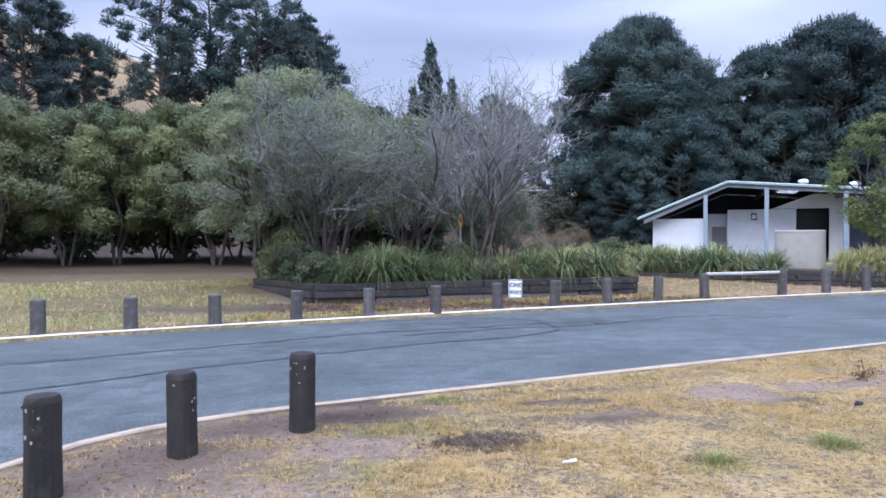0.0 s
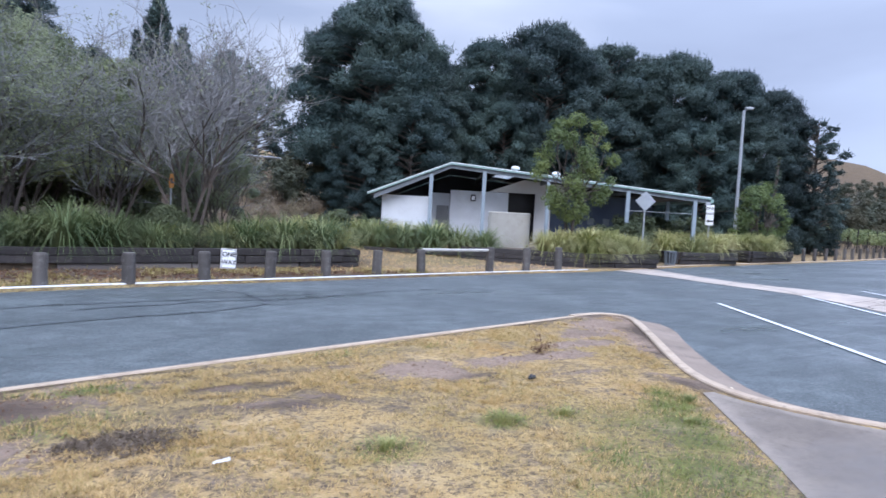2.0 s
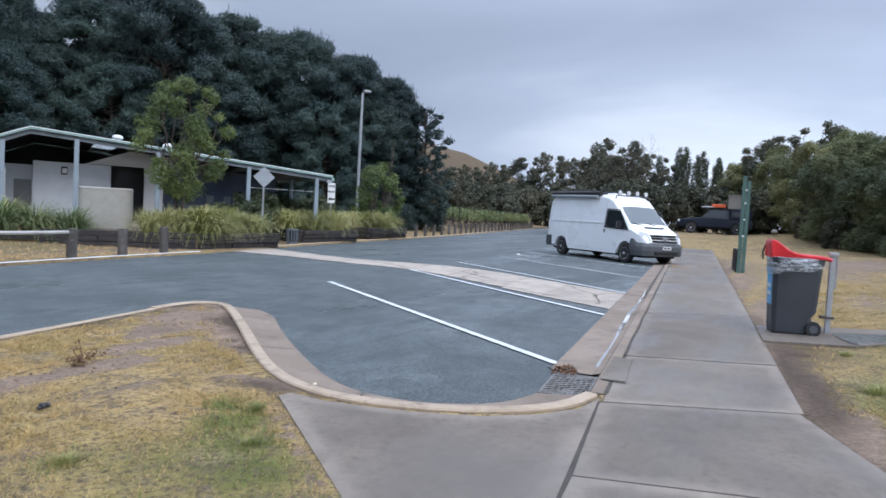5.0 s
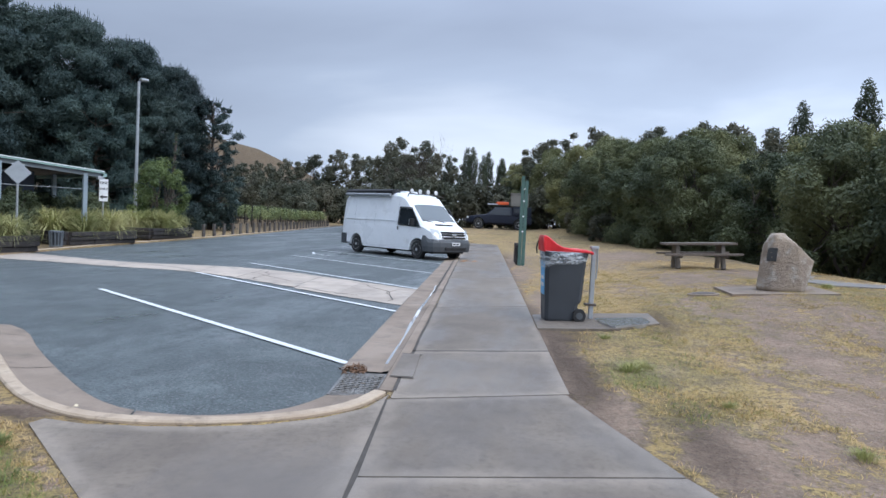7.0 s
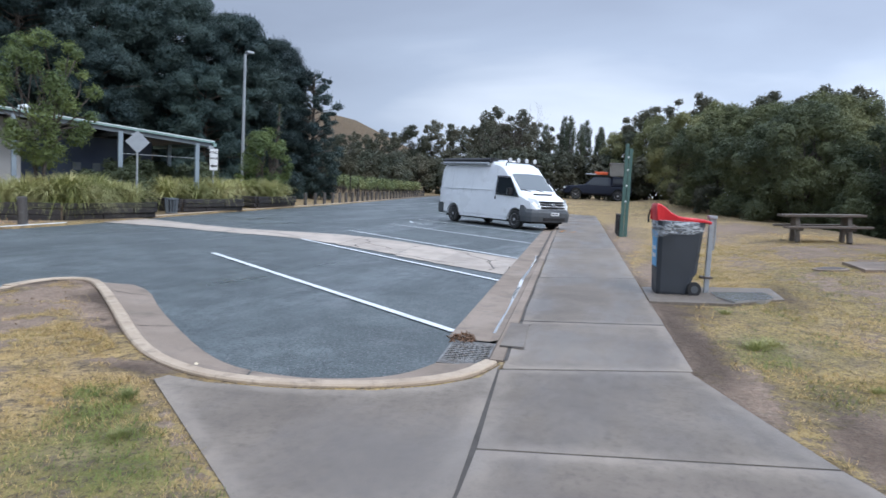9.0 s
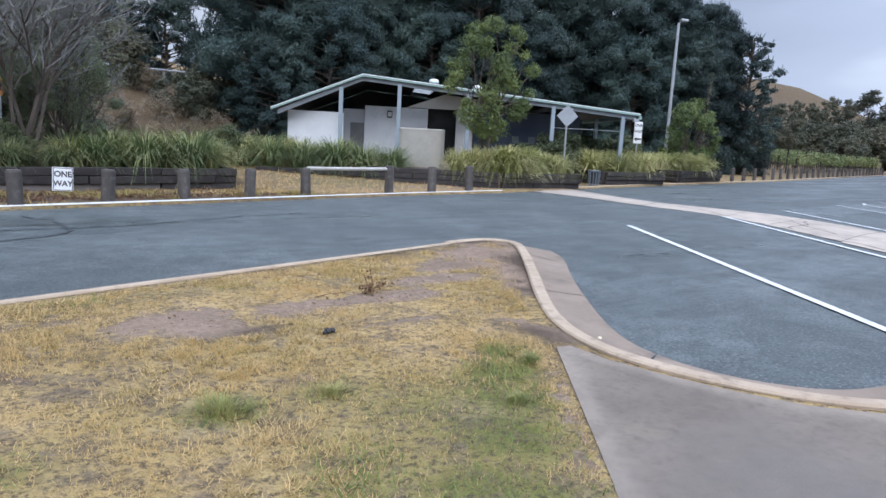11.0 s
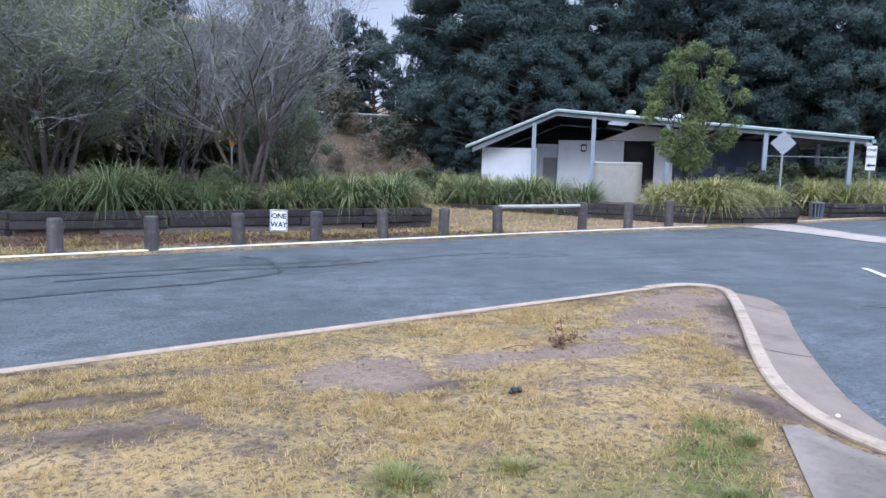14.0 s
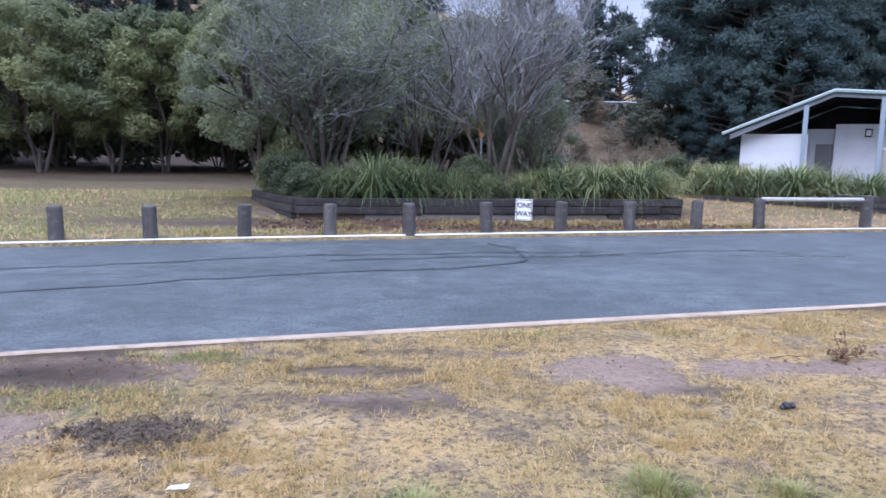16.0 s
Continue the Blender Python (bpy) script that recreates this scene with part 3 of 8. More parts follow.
def quad_patch(corners, out, cols=6, rows=4, proud=0.008, fit_fn=None):
    """A slightly proud pane across four corners."""
    bm = bmesh.new()
    a, b, c, d = [Vector(p) for p in corners]
    g = [[None] * (cols + 1) for _ in range(rows + 1)]
    for j in range(rows + 1):
        for i in range(cols + 1):
            p = (a.lerp(b, i / cols)).lerp(d.lerp(c, i / cols), j / rows)
            if fit_fn:
                p = fit_fn(p)
            g[j][i] = bm.verts.new(p + Vector(out) * proud)
    for j in range(rows):
        for i in range(cols):
            bm.faces.new((g[j][i], g[j][i + 1], g[j + 1][i + 1], g[j + 1][i]))
    return bm


# ---- lie of the land ----
def ease(a, b, v):
    t = np.clip((np.asarray(v, float) - a) / (b - a), 0, 1)
    return t * t * (3 - 2 * t)


def far_edge(x):
    """The far side of the driveway."""
    return np.interp(x, [-40, -24, -18, -12, -7, -4, -2.1, 0.7, 3, 5.4, 9.1, 12.3, 15.7, 18, 24, 40, 93, 200], [-40, -14, -1, 5.6, 8.3, 9.5, 10.15, 10.86, 11.36, 11.84, 12.5, 13.07, 13.55, 14.05, 15.35, 18.2, 29.2, 51])


def slope(x):
    return 0.0014 * np.clip(np.asarray(x, float) - 30, 0, 80)


def ground_z(x, y):
    x, y = np.asarray(x, float), np.asarray(y, float)
    d = y - far_edge(x)
    z = slope(x) + 0.20 * ease(1.5, 6, d) + 0.014 * np.clip(d - 4, 0, 16)
    z = z + 3.1 * ease(18, 29, d - 8 * (1 - ease(3, 9, x))) * (1 - ease(40, 56, x))
    z = z + 0.27 * np.clip(d - 38, 0, 110) * (1 - ease(5, 60, x))
    lawn = np.interp(x, [44, 48, 60, 90, 140], [5.4, 10, 16, 24, 34]) - y
    z = z + 0.82 * ease(44, 58, x) * ease(0, 6, lawn)
    z = z + 28 * np.exp(-(((x - 245) / 70) ** 2 + ((y - 130) / 48) ** 2))
    right = np.clip(0.2 + 0.06 * (x - 12) - y, 0, None)
    z = z + (0.10 * np.clip(right, 0, 4.2) - 1.9 * ease(7.5, 13, right)) * ease(9, 15, x)
    return z


ROAD_Z = -0.06
KERB = [(-7, -14), (-3.4, -2), (-1.9, 2.2), (-1.35, 3.35), (-0.82, 4.2), (-0.34, 4.78), (0.39, 5.14), (1.09, 5.32), (2.31, 5.60), (4.1, 6.01), (5.5, 6.31), (7.27, 6.68), (8.5, 6.94)]
NOSE = [(8.5, 6.94), (8.92, 7.02), (9.22, 6.96), (9.30, 6.72), (8.98, 6.28), (8.03, 5.20), (7.42, 4.53), (7.03, 4.06), (6.81, 3.72), (6.68, 3.4), (6.63, 3.1), (6.67, 2.76), (6.77, 2.43), (6.92, 2.12), (7.17, 1.83), (7.49, 1.62), (7.90, 1.545)]
NOSE = rounded(NOSE, 1)
path_left = lambda x: 0.60 + 0.1145 * x
path_right = lambda x: -0.70 + 0.10 * x
gutter_edge = lambda x: 1.19 + 0.1095 * x
ROAD_OUT = KERB + NOSE[1:] + [(x, path_left(x)) for x in (9, 12, 16, 20, 25, 30, 36, 42, 46)] + [(48, 10), (60, 16), (90, 24), (140, 34), (140, float(far_edge(140)))]
ROAD_OUT += [(x, float(far_edge(x))) for x in (110, 83, 60, 40, 24, 18, 15.7, 12.3, 9.1, 5.4, 3, 0.7, -2.1, -4, -7, -12, -18, -24)]
PATH_OUT = [(7.92, 1.49)] + [(x, path_left(x) - 0.015) for x in (9, 14, 20, 30, 46)] + [(46, path_right(46)), (30, path_right(30)), (20, path_right(20)), (14, path_right(14)), (8.36, 0.17),
            (7.5, -0.15), (6.69, -0.47), (6.3, -0.66), (4.6, -1.4), (2.4, -4.2), (0.4, -3.0), (2.1, -1.15), (4.0, 0.72), (5.39, 2.17), (6.46, 3.42), (6.57, 3.4), (6.55, 3.1), (6.62, 2.75), (6.72, 2.41), (6.87, 2.09), (7.13, 1.79), (7.46, 1.575)]

# bare soil, greener turf, and litter that also carries tree shade: (x, y, radius along x, radius along y, strength)
SOIL = [(4.66, 4.97, .30, .22, .95), (4.8, 4.75, .25, .14, .9), (5.5, 4.98, .28, .13, .85), (5.95, 5.02, .3, .13, .85), (6.45, 4.98, .3, .15, .8), (7.1, 5.40, .45, .16, .78), (7.7, 5.85, .5, .2, .8), (8.4, 6.3, .5, .32, .9), (7.9, 5.4, .22, .2, .7), (3.3, 4.5, .36, .18, .5),
        (1.5, 4.98, .45, .26, .9), (0.5, 4.75, .8, .3, .7), (1.3, 4.15, .45, .28, .65), (0.0, 3.95, .6, .5, .7), (0.7, 3.4, .5, .35, .55), (3.9, 5.3, .3, .1, .5), (2.9, 5.05, .25, .1, .5), (6.68, 3.75, .1, .3, .8),
        (30, -2.4, 3.4, 1.2, .8), (19, -2.7, 1.9, .8, .65), (15.6, -3.2, 2.0, .35, .6), (10.6, -2.5, .9, .35, .75),
        (7.1, -0.85, .6, .26, .9), (15, 0.45, 2.6, .25, .8), (22, 1.15, 4, .3, .75), (30, 2.0, 6, .4, .6), (10.6, 0.30, 1.6, .12, .9), (5.8, -1.9, 1.1, .6, .85), (12.6, -2.9, .9, .35, .55), (8.6, -2.5, .9, .45, .8),
        (6.0, 12.3, 9, .18, .5), (3, 13.0, 3.5, .4, .75), (0.8, 14.3, .35, .5, .7), (18, 14.5, 6, .4, .6), (20.5, -4.6, 1.6, .9, .8), (24, -1.5, 2, .5, .6), (9.3, 0.12, 1.0, .15, .95), (11.3, 0.3, 1.2, .16, .95), (8.0, -0.2, .6, .15, .9), (12.6, -2.3, 1.0, .25, .6), (12.6, -3.8, 2.0, .4, .62), (14.2, -1.9, 1.2, .25, .6), (9.6, -3.6, 1.3, .5, .65), (17, -1.2, 1.5, .3, .6), (6.0, 4.35, .22, .07, .42), (2.2, 5.35, .5, .12, .5), (11.1, -2.5, 1.0, .3, .8), (8.5, -2.05, .7, .25, .8), (10.0, -1.75, .8, .16, .6), (13.6, -2.9, 1.0, .3, .7), (7.5, -1.45, .5, .2, .75), (9.2, -2.9, .9, .3, .8)]
SOIL += [(4.75 + 0.22 * k, 1.60 + 0.24 * k, .055, .075, .55) for k in range(8)]      # worn edge beside the slab
GREEN = [(6.1, 3.55, .12, .1, 1), (5.86, 3.26, .17, .17, 1), (5.6, 2.96, .2, .2, 1), (5.28, 2.64, .25, .25, 1), (4.86, 2.25, .3, .3, 1), (5.35, 3.0, .4, .3, .6), (4.85, 2.6, .45, .35, .55), (4.4, 2.0, .45, .4, .7), (4.3, 1.45, .5, .45, .85), (4.4, 3.49, .18, .14, .7), (4.9, 3.44, .2, .14, .5), (3.4, 3.36, .25, .2, .5), (1.75, 4.55, .5, .22, .5), (9.5, -0.5, .6, .25, .9), (8.0, -0.8, .5, .2, .6), (10.6, -0.9, 1.2, .4, .45),
         (11.6, -0.6, 1.0, .35, .4), (14, -2.0, 2.5, .6, .35), (2.02, 5.24, .4, .1, .7), (1.16, 3.7, .35, .16, .45), (12.2, 15.6, 1.6, .8, .55), (-4, 15, 8, 6, .6), (4.8, 5.75, 1.0, .14, .3), (17, -5, 4, 1.2, .35)]
# grove and hill entries darken the ground; near ones are litter and damp soil
LITTER_SHADE = [(3.1, 4.95, .7, .2, .5), (2.6, 4.5, .5, .13, .42), (3.9, 4.6, .35, .1, .42), (5.0, 4.55, .22, .07, .5), (3.4, 5.35, .6, .1, .5), (1.4, 4.92, .45, .22, .9), (3.3, 4.4, .35, .1, .7), (5.08, 4.63, .22, .07, .7), (0.1, 4.2, .6, .5, .5), (0.6, 4.78, .7, .2, .6), (6.63, 3.72, .1, .16, .7), (7.0, 4.45, .12, .25, .45), (7.3, -0.72, .45, .14, .6), (9.6, .06, 1.2, .1, .8), (11.6, .12, .9, .14, .85), (12.9, -1.2, .8, .12, .7), (10.6, 0.25, 1.9, .16, .8), (8.9, 0.0, .9, .16, .75), (12.4, -1.25, .8, .15, .6), (8.0, -0.7, .5, .2, .45), (6.55, 3.6, .12, .5, .5), (-8, 35, 24, 14, 1), (11, 34, 9, 7, .7), (-4, 24, 14, 3.0, .85), (4.5, 15.6, 4.2, 1.5, .9), (21, 17.5, 8, 2.2, .6), (25, 42, 26, 13, .8), (45, -12, 30, 6, .8), (8, 18, 5, 3, .35), (-1, 21.5, 9, 1.4, .6), (72, 26, 26, 9, .75), (66, 10, 8, 8, .7), (-10, 66, 40, 24, .6), (4, 12.8, 5.5, .6, .85), (0.9, 14.2, .3, .5, .6), (-7, 21.6, 15, 1.3, .9), (245, 130, 160, 90, .8)]


def blots(x, y, spots):
    v = np.zeros(np.shape(x))
    for a, b, rx, ry, s in spots:
        q = np.sqrt(((x - a) / rx) ** 2 + ((y - b) / ry) ** 2)
        v = np.maximum(v, s * np.clip(1.45 - 0.75 * q, 0, 1))
    return v


def kerb_bare(x, y):
    """How bare the strip behind the raised kerb is, 0 to 1."""
    v = np.zeros(np.shape(x))
    near = (x > 6.2) & (x < 9.5) & (y > 2.6) & (y < 7.2)
    bend = np.array(dense(NOSE[2:13], 0.08))
    away = np.sqrt((x[near][:, None] - bend[None, :, 0]) ** 2 + (y[near][:, None] - bend[None, :, 1]) ** 2).min(1)
    ragged = np.array([noise.noise((a * 2.2, b * 2.2, 6)) for a, b in zip(x[near], y[near])])
    v[near] = 1 - ease(0.16, 0.42, away + 0.14 * ragged)
    return v


def thinned(x, y):
    """Where the turf is worn thin, 0 to 1."""
    n_ = np.array([noise.noise((a * 1.1, b * 1.7, 4)) + 0.65 * noise.noise((a * 3.3, b * 4.6, 8)) + 0.4 * noise.noise((a * 9, b * 12, 2)) for a, b in zip(x, y)])
    return ease(0.10, 0.62, n_)


def inside(poly, x, y):
    """Whether points lie in a polygon."""
    x, y = np.asarray(x, float), np.asarray(y, float)
    hit = np.zeros(x.shape, bool)
    for (ax, ay), (bx, by) in zip(poly, poly[1:] + poly[:1]):
        if ay == by:
            continue
        c = ((ay > y) != (by > y)) & (x < (bx - ax) * (y - ay) / (by - ay) + ax)
        hit ^= c
    return hit


from mathutils.geometry import delaunay_2d_cdt


def shrink(poly, d):
    """A polygon a little smaller."""
    area = sum(a[0] * b[1] - b[0] * a[1] for a, b in zip(poly, poly[1:] + poly[:1]))
    s = 1 if area > 0 else -1
    out = []
    for i, p in enumerate(poly):
        a, b = Vector(poly[i - 1]), Vector(poly[(i + 1) % len(poly)])
        t = (b - a).normalized() * s
        out.append((p[0] - t.y * d, p[1] + t.x * d))
    return out


def lattice(x0, x1, y0, y1, step, jitter=0.3):
    gx, gy = np.meshgrid(np.arange(x0, x1, step), np.arange(y0, y1, step))
    rs = np.random.RandomState(3)
    gx = gx + rs.uniform(-jitter, jitter, gx.shape) * step
    gy = gy + rs.uniform(-jitter, jitter, gy.shape) * step
    return np.stack((gx.ravel(), gy.ravel()), 1)


def dense(line, step):
    out = [line[0]]
    for a, b in zip(line, line[1:]):
        n_ = max(1, int(math.dist(a, b) / step))
        out += [(a[0] + (b[0] - a[0]) * k / n_, a[1] + (b[1] - a[1]) * k / n_) for k in range(1, n_ + 1)]
    return out


def build_ground():
    rings = [ROAD_OUT, PATH_OUT]
    pts, edges = [], []
    for ring in rings:
        for r in (ring, shrink(ring, 0.05)):
            k = len(pts)
            pts += [tuple(p) for p in r]
            edges += [(k + i, k + (i + 1) % len(r)) for i in range(len(r))]
    far = lattice(-420, 620, -420, 460, 14)
    far = far[~((np.abs(far[:, 0] - 22) < 78) & (np.abs(far[:, 1] - 12) < 66))]
    mid = lattice(-56, 100, -54, 78, 1.6)
    mid = mid[~((mid[:, 0] > -3) & (mid[:, 0] < 22) & (mid[:, 1] > -8) & (mid[:, 1] < 17))]
    near = lattice(-3, 22, -8, 17, 0.4)
    near = near[~((near[:, 0] > -1.6) & (near[:, 0] < 10) & (near[:, 1] > -2.6) & (near[:, 1] < 7.2))]
    close = lattice(-1.6, 10, -2.6, 7.2, 0.11)
    grid = np.concatenate((far, mid, near, close))
    drop = inside(shrink(ROAD_OUT, -0.06), grid[:, 0], grid[:, 1]) | inside(shrink(PATH_OUT, -0.06), grid[:, 0], grid[:, 1])
    grid = grid[~drop]
    allp = [Vector(p) for p in pts] + [Vector(p) for p in grid.tolist()]
    v, _, f, *_ = delaunay_2d_cdt(allp, edges, [], 0, 0.001)
    vx = np.array([(p.x, p.y) for p in v])
    z = ground_z(vx[:, 0], vx[:, 1])
    rs = np.random.RandomState(5)
    low = inside(shrink(ROAD_OUT, 0.02), vx[:, 0], vx[:, 1]) | inside(shrink(PATH_OUT, 0.02), vx[:, 0], vx[:, 1])
    wob = np.array([noise.noise((x * 0.9, y * 0.9, 0)) * 0.025 + noise.noise((x * 5, y * 5, 3)) * 0.006 for x, y in vx])
    edge = np.array([1.0 if not l else 0.0 for l in low])
    z = np.where(low, z - 0.32, z + wob * edge - 0.012)
    me = mesh_of("ground", np.column_stack((vx, z)), [tuple(q) for q in f], True)
    for key, spots in (("soil", SOIL), ("green", GREEN), ("litter", LITTER_SHADE)):
        a = me.attributes.new(key, "FLOAT", "POINT")
        a.data.foreach_set("value", blots(vx[:, 0], vx[:, 1], spots).astype(np.float32))
    # dark crumbled soil along the driveway edge
    line = np.array(dense(KERB + NOSE[1:14], 0.1))
    close_by = (vx[:, 0] > -1.6) & (vx[:, 0] < 10) & (vx[:, 1] > 1) & (vx[:, 1] < 7.4)
    gap = np.full(len(vx), 9.0)
    gap[close_by] = np.sqrt(((vx[close_by][:, None, :] - line[None]) ** 2).sum(2).min(1))
    crumb = np.array([noise.noise((x * 1.6, y * 1.6, 6)) + 0.6 * noise.noise((x * 4.5, y * 4.5, 1)) for x, y in vx])
    worn = (1 - ease(0.06, 0.42, gap)) * ease(-0.15, 0.35, crumb) * 0.85
    strip = 0.9 * kerb_bare(vx[:, 0], vx[:, 1])      # bare strip behind the raised kerb
    me.attributes["soil"].data.foreach_set("value", np.maximum(blots(vx[:, 0], vx[:, 1], SOIL), strip).astype(np.float32))
    me.attributes["litter"].data.foreach_set("value", np.maximum(blots(vx[:, 0], vx[:, 1], LITTER_SHADE), worn).astype(np.float32))
    a = me.attributes.new("thin", "FLOAT", "POINT")
    a.data.foreach_set("value", thinned(vx[:, 0], vx[:, 1]).astype(np.float32))
    ob = link_mesh("ground", me, M_GROUND)
    tagged(ob, "dry yellow lawn with green patches and bare muddy soil", "ground", kind="structure")


build_ground()


def build_road():
    pts = [Vector(p) for p in shrink(ROAD_OUT, -0.02)]
    k = len(pts)
    extra = [Vector(p) for p in lattice(-20, 140, -10, 30, 2.5).tolist() if inside(ROAD_OUT, p[0], p[1])]
    v, _, f, *_ = delaunay_2d_cdt(pts + extra, [(i, (i + 1) % k) for i in range(k)], [], 1, 0.001)
    verts = [(p.x, p.y, ROAD_Z + float(slope(p.x)) + 0.008 * noise.noise((p.x * .4, p.y * .4, 0))) for p in v]
    tagged(link_mesh("road", mesh_of("road", verts, [tuple(q) for q in f], True), M_ASPHALT), "blue-grey worn asphalt driveway and car park", "road", kind="structure")


build_road()


def ribbon(pts, width, z, height=0.004, bm=None):
    """A thin strip laid along a line."""
    bm = bm or bmesh.new()
    a, b = offset_line(pts, width / 2), offset_line(pts, -width / 2)
    zz = [(z(x, y) if callable(z) else z) for x, y in pts]
    va = [bm.verts.new((*p, h + height)) for p, h in zip(a, zz)]
    vb = [bm.verts.new((*p, h + height)) for p, h in zip(b, zz)]
    for i in range(len(pts) - 1):
        bm.faces.new((vb[i], vb[i + 1], va[i + 1], va[i]))
    return bm


road_top = lambda x, y: ROAD_Z + float(slope(x)) + 0.008

# painted lines of the angled bays
for i, x0 in enumerate((9.03, 12.83, 16.35, 20.6, 24.75, 28.8, 32.6, 36.4)):
    y0 = gutter_edge(x0) + 0.02
    ln = part("bay_line", ribbon([(x0 + 4.0 * k / 8, y0 + 5.5 * k / 8) for k in range(9)], 0.10, road_top), M_LINE, None)
    tagged(ln, "worn white painted parking bay line on asphalt", "road marking", "bay lines", "structure")
ln = part("bay_line", ribbon([(25.6, 8.0), (26.2, 8.8), (27.2, 9.2)], 0.1, road_top), M_LINE, None)
tagged(ln, "short white painted mark on asphalt", "road marking", kind="structure")

# crack sealing snakes along the driveway
CRACKS = [[(-8, 5.6), (-4, 7.5), (-1.11, 8.53), (0.22, 9.01), (1.75, 9.62), (3.2, 9.85), (4.73, 10.1), (6.0, 10.2)], [(-5, 4.4), (-2.4, 6.2), (-0.41, 7.3), (0.91, 7.92), (2.58, 8.59), (3.8, 8.8), (4.79, 9.12), (5.0, 10.2), (4.6, 11.0)],
          [(2.4, 9.3), (4.2, 9.7), (5.6, 9.7), (7.6, 10.5), (8.6, 10.4)]]
rs = random.Random(4)
for c in CRACKS:
    c = [(x + rs.uniform(-.05, .05), y + rs.uniform(-.06, .06)) for x, y in rounded(c, 2)]
    tagged(part("crack_seal", ribbon(c, 0.04, road_top), M_SEAL, None), "wandering black bitumen crack seal on asphalt", "road crack", "crack seals", "structure")

# kerbs: flush strip along the driveway, raised nose and apron
def kerb_run(name, line, width, top, label, step=None, side=1, mat=None):
    holder = thing(name, pose(0, 0, 0), label, "kerb", kind="structure")
    inner = offset_line(line, side * width)
    i = 0
    while i < len(line) - 1:
        j = min(i + (step or 1), len(line) - 1)
        o = line[i:j + 1]
        n_ = inner[i:j + 1]
        bm = bmesh.new()
        sec = []
        for k, (p, q) in enumerate(zip(o, n_)):
            s = float(slope(p[0]))
            sec.append([bm.verts.new(w) for w in ((*p, s - 0.2), (*p, s + top - 0.012), (p[0] * .9 + q[0] * .1, p[1] * .9 + q[1] * .1, s + top), (p[0] * .2 + q[0] * .8, p[1] * .2 + q[1] * .8, s + top), (*q, s + top - 0.03), (*q, s - 0.2))])
        for a, b in zip(sec, sec[1:]):
            for m_ in range(5):
                bm.faces.new((a[m_], a[m_ + 1], b[m_ + 1], b[m_]))
        bm.faces.new(sec[0][::-1])
        bm.faces.new(sec[-1])
        bmesh.ops.recalc_face_normals(bm, faces=bm.faces)
        part("kerb_stone", bm, mat or M_KERB, holder)
        i = j
    return holder


kerb_run("kerb_1", dense(rounded(KERB, 1), 0.6), 0.085, 0.0, "flush pale concrete kerb edging along the lawn", 4)
kerb_run("kerb_2", NOSE, 0.12, 0.012, "raised rounded concrete kerb curving round the bay", 5)
kerb_run("kerb_3", [(x, path_left(x)) for x in np.arange(8, 46.1, 1.0)], 0.13, -0.004, "concrete kerb along the footpath", 3, mat=M_APRON)
far_line = [(x, float(far_edge(x)) + 0.06) for x in (-12, -7, -4, -2.1, 0.7, 3, 5.4, 9.1, 12.3, 15.7)][::-1]
kerb_run("kerb_4", dense(far_line, 1.5), 0.09, 0.0, "white painted flush kerb along the far side", 3, -1, M_LINE)
far_line = [(x, float(far_edge(x)) + 0.1) for x in np.arange(19.5, 84, 3.0)][::-1]
kerb_run("kerb_5", far_line, 0.14, 0.0, "pale concrete kerb along the far driveway", 3, -1)

# sloping concrete apron and gutter
APRON_OUT = [p for p in offset_line(NOSE, 0.12) if p[0] < 9.6][5:]
APRON_IN = rounded([(9.55, 6.3), (9.30, 5.85), (8.50, 5.06), (7.67, 4.12), (7.20, 3.53), (7.03, 3.15), (7.02, 2.76), (7.14, 2.43), (7.38, 2.15), (7.68, 2.04), (7.92, 2.0)], 1)


def along(line, t):
    ls = [math.dist(a, b) for a, b in zip(line, line[1:])]
    d = t * sum(ls)
    for (a, b), L in zip(zip(line, line[1:]), ls):
        if d <= L:
            return (a[0] + (b[0] - a[0]) * d / L, a[1] + (b[1] - a[1]) * d / L)
        d -= L
    return line[-1]


apron = thing("apron", pose(0, 0, 0), "stained concrete gutter apron round the kerb nose", "gutter", kind="structure")
CUTS = (0, 0.15, 0.43, 0.72, 1)
for t0, t1 in zip(CUTS, CUTS[1:]):
    bm = bmesh.new()
    va = []
    for k in range(13):
        t = t0 + 0.0014 + (t1 - t0 - 0.0028) * k / 12
        a, b_ = along(APRON_OUT, t), along(APRON_IN, t)
        va.append([bm.verts.new((a[0] + (b_[0] - a[0]) * s, a[1] + (b_[1] - a[1]) * s, z)) for s, z in ((-0.04, -0.015), (0.12, -0.028), (0.5, -0.042), (1, ROAD_Z + 0.010))])
    for p, q in zip(va, va[1:]):
        for k in range(3):
            bm.faces.new((p[k], q[k], q[k + 1], p[k + 1]))
    bmesh.ops.recalc_face_normals(bm, faces=bm.faces)
    if sum(f.normal.z for f in bm.faces) < 0:
        bmesh.ops.reverse_faces(bm, faces=bm.faces)
    part("apron_slab", bm, M_APRON, apron)
gutter = thing("gutter", pose(0, 0, 0), "wet concrete gutter channel beside the footpath", "gutter", kind="structure")
xs = [8.75, 10.2, 14, 19.9, 24, 28, 32, 36, 40, 46]
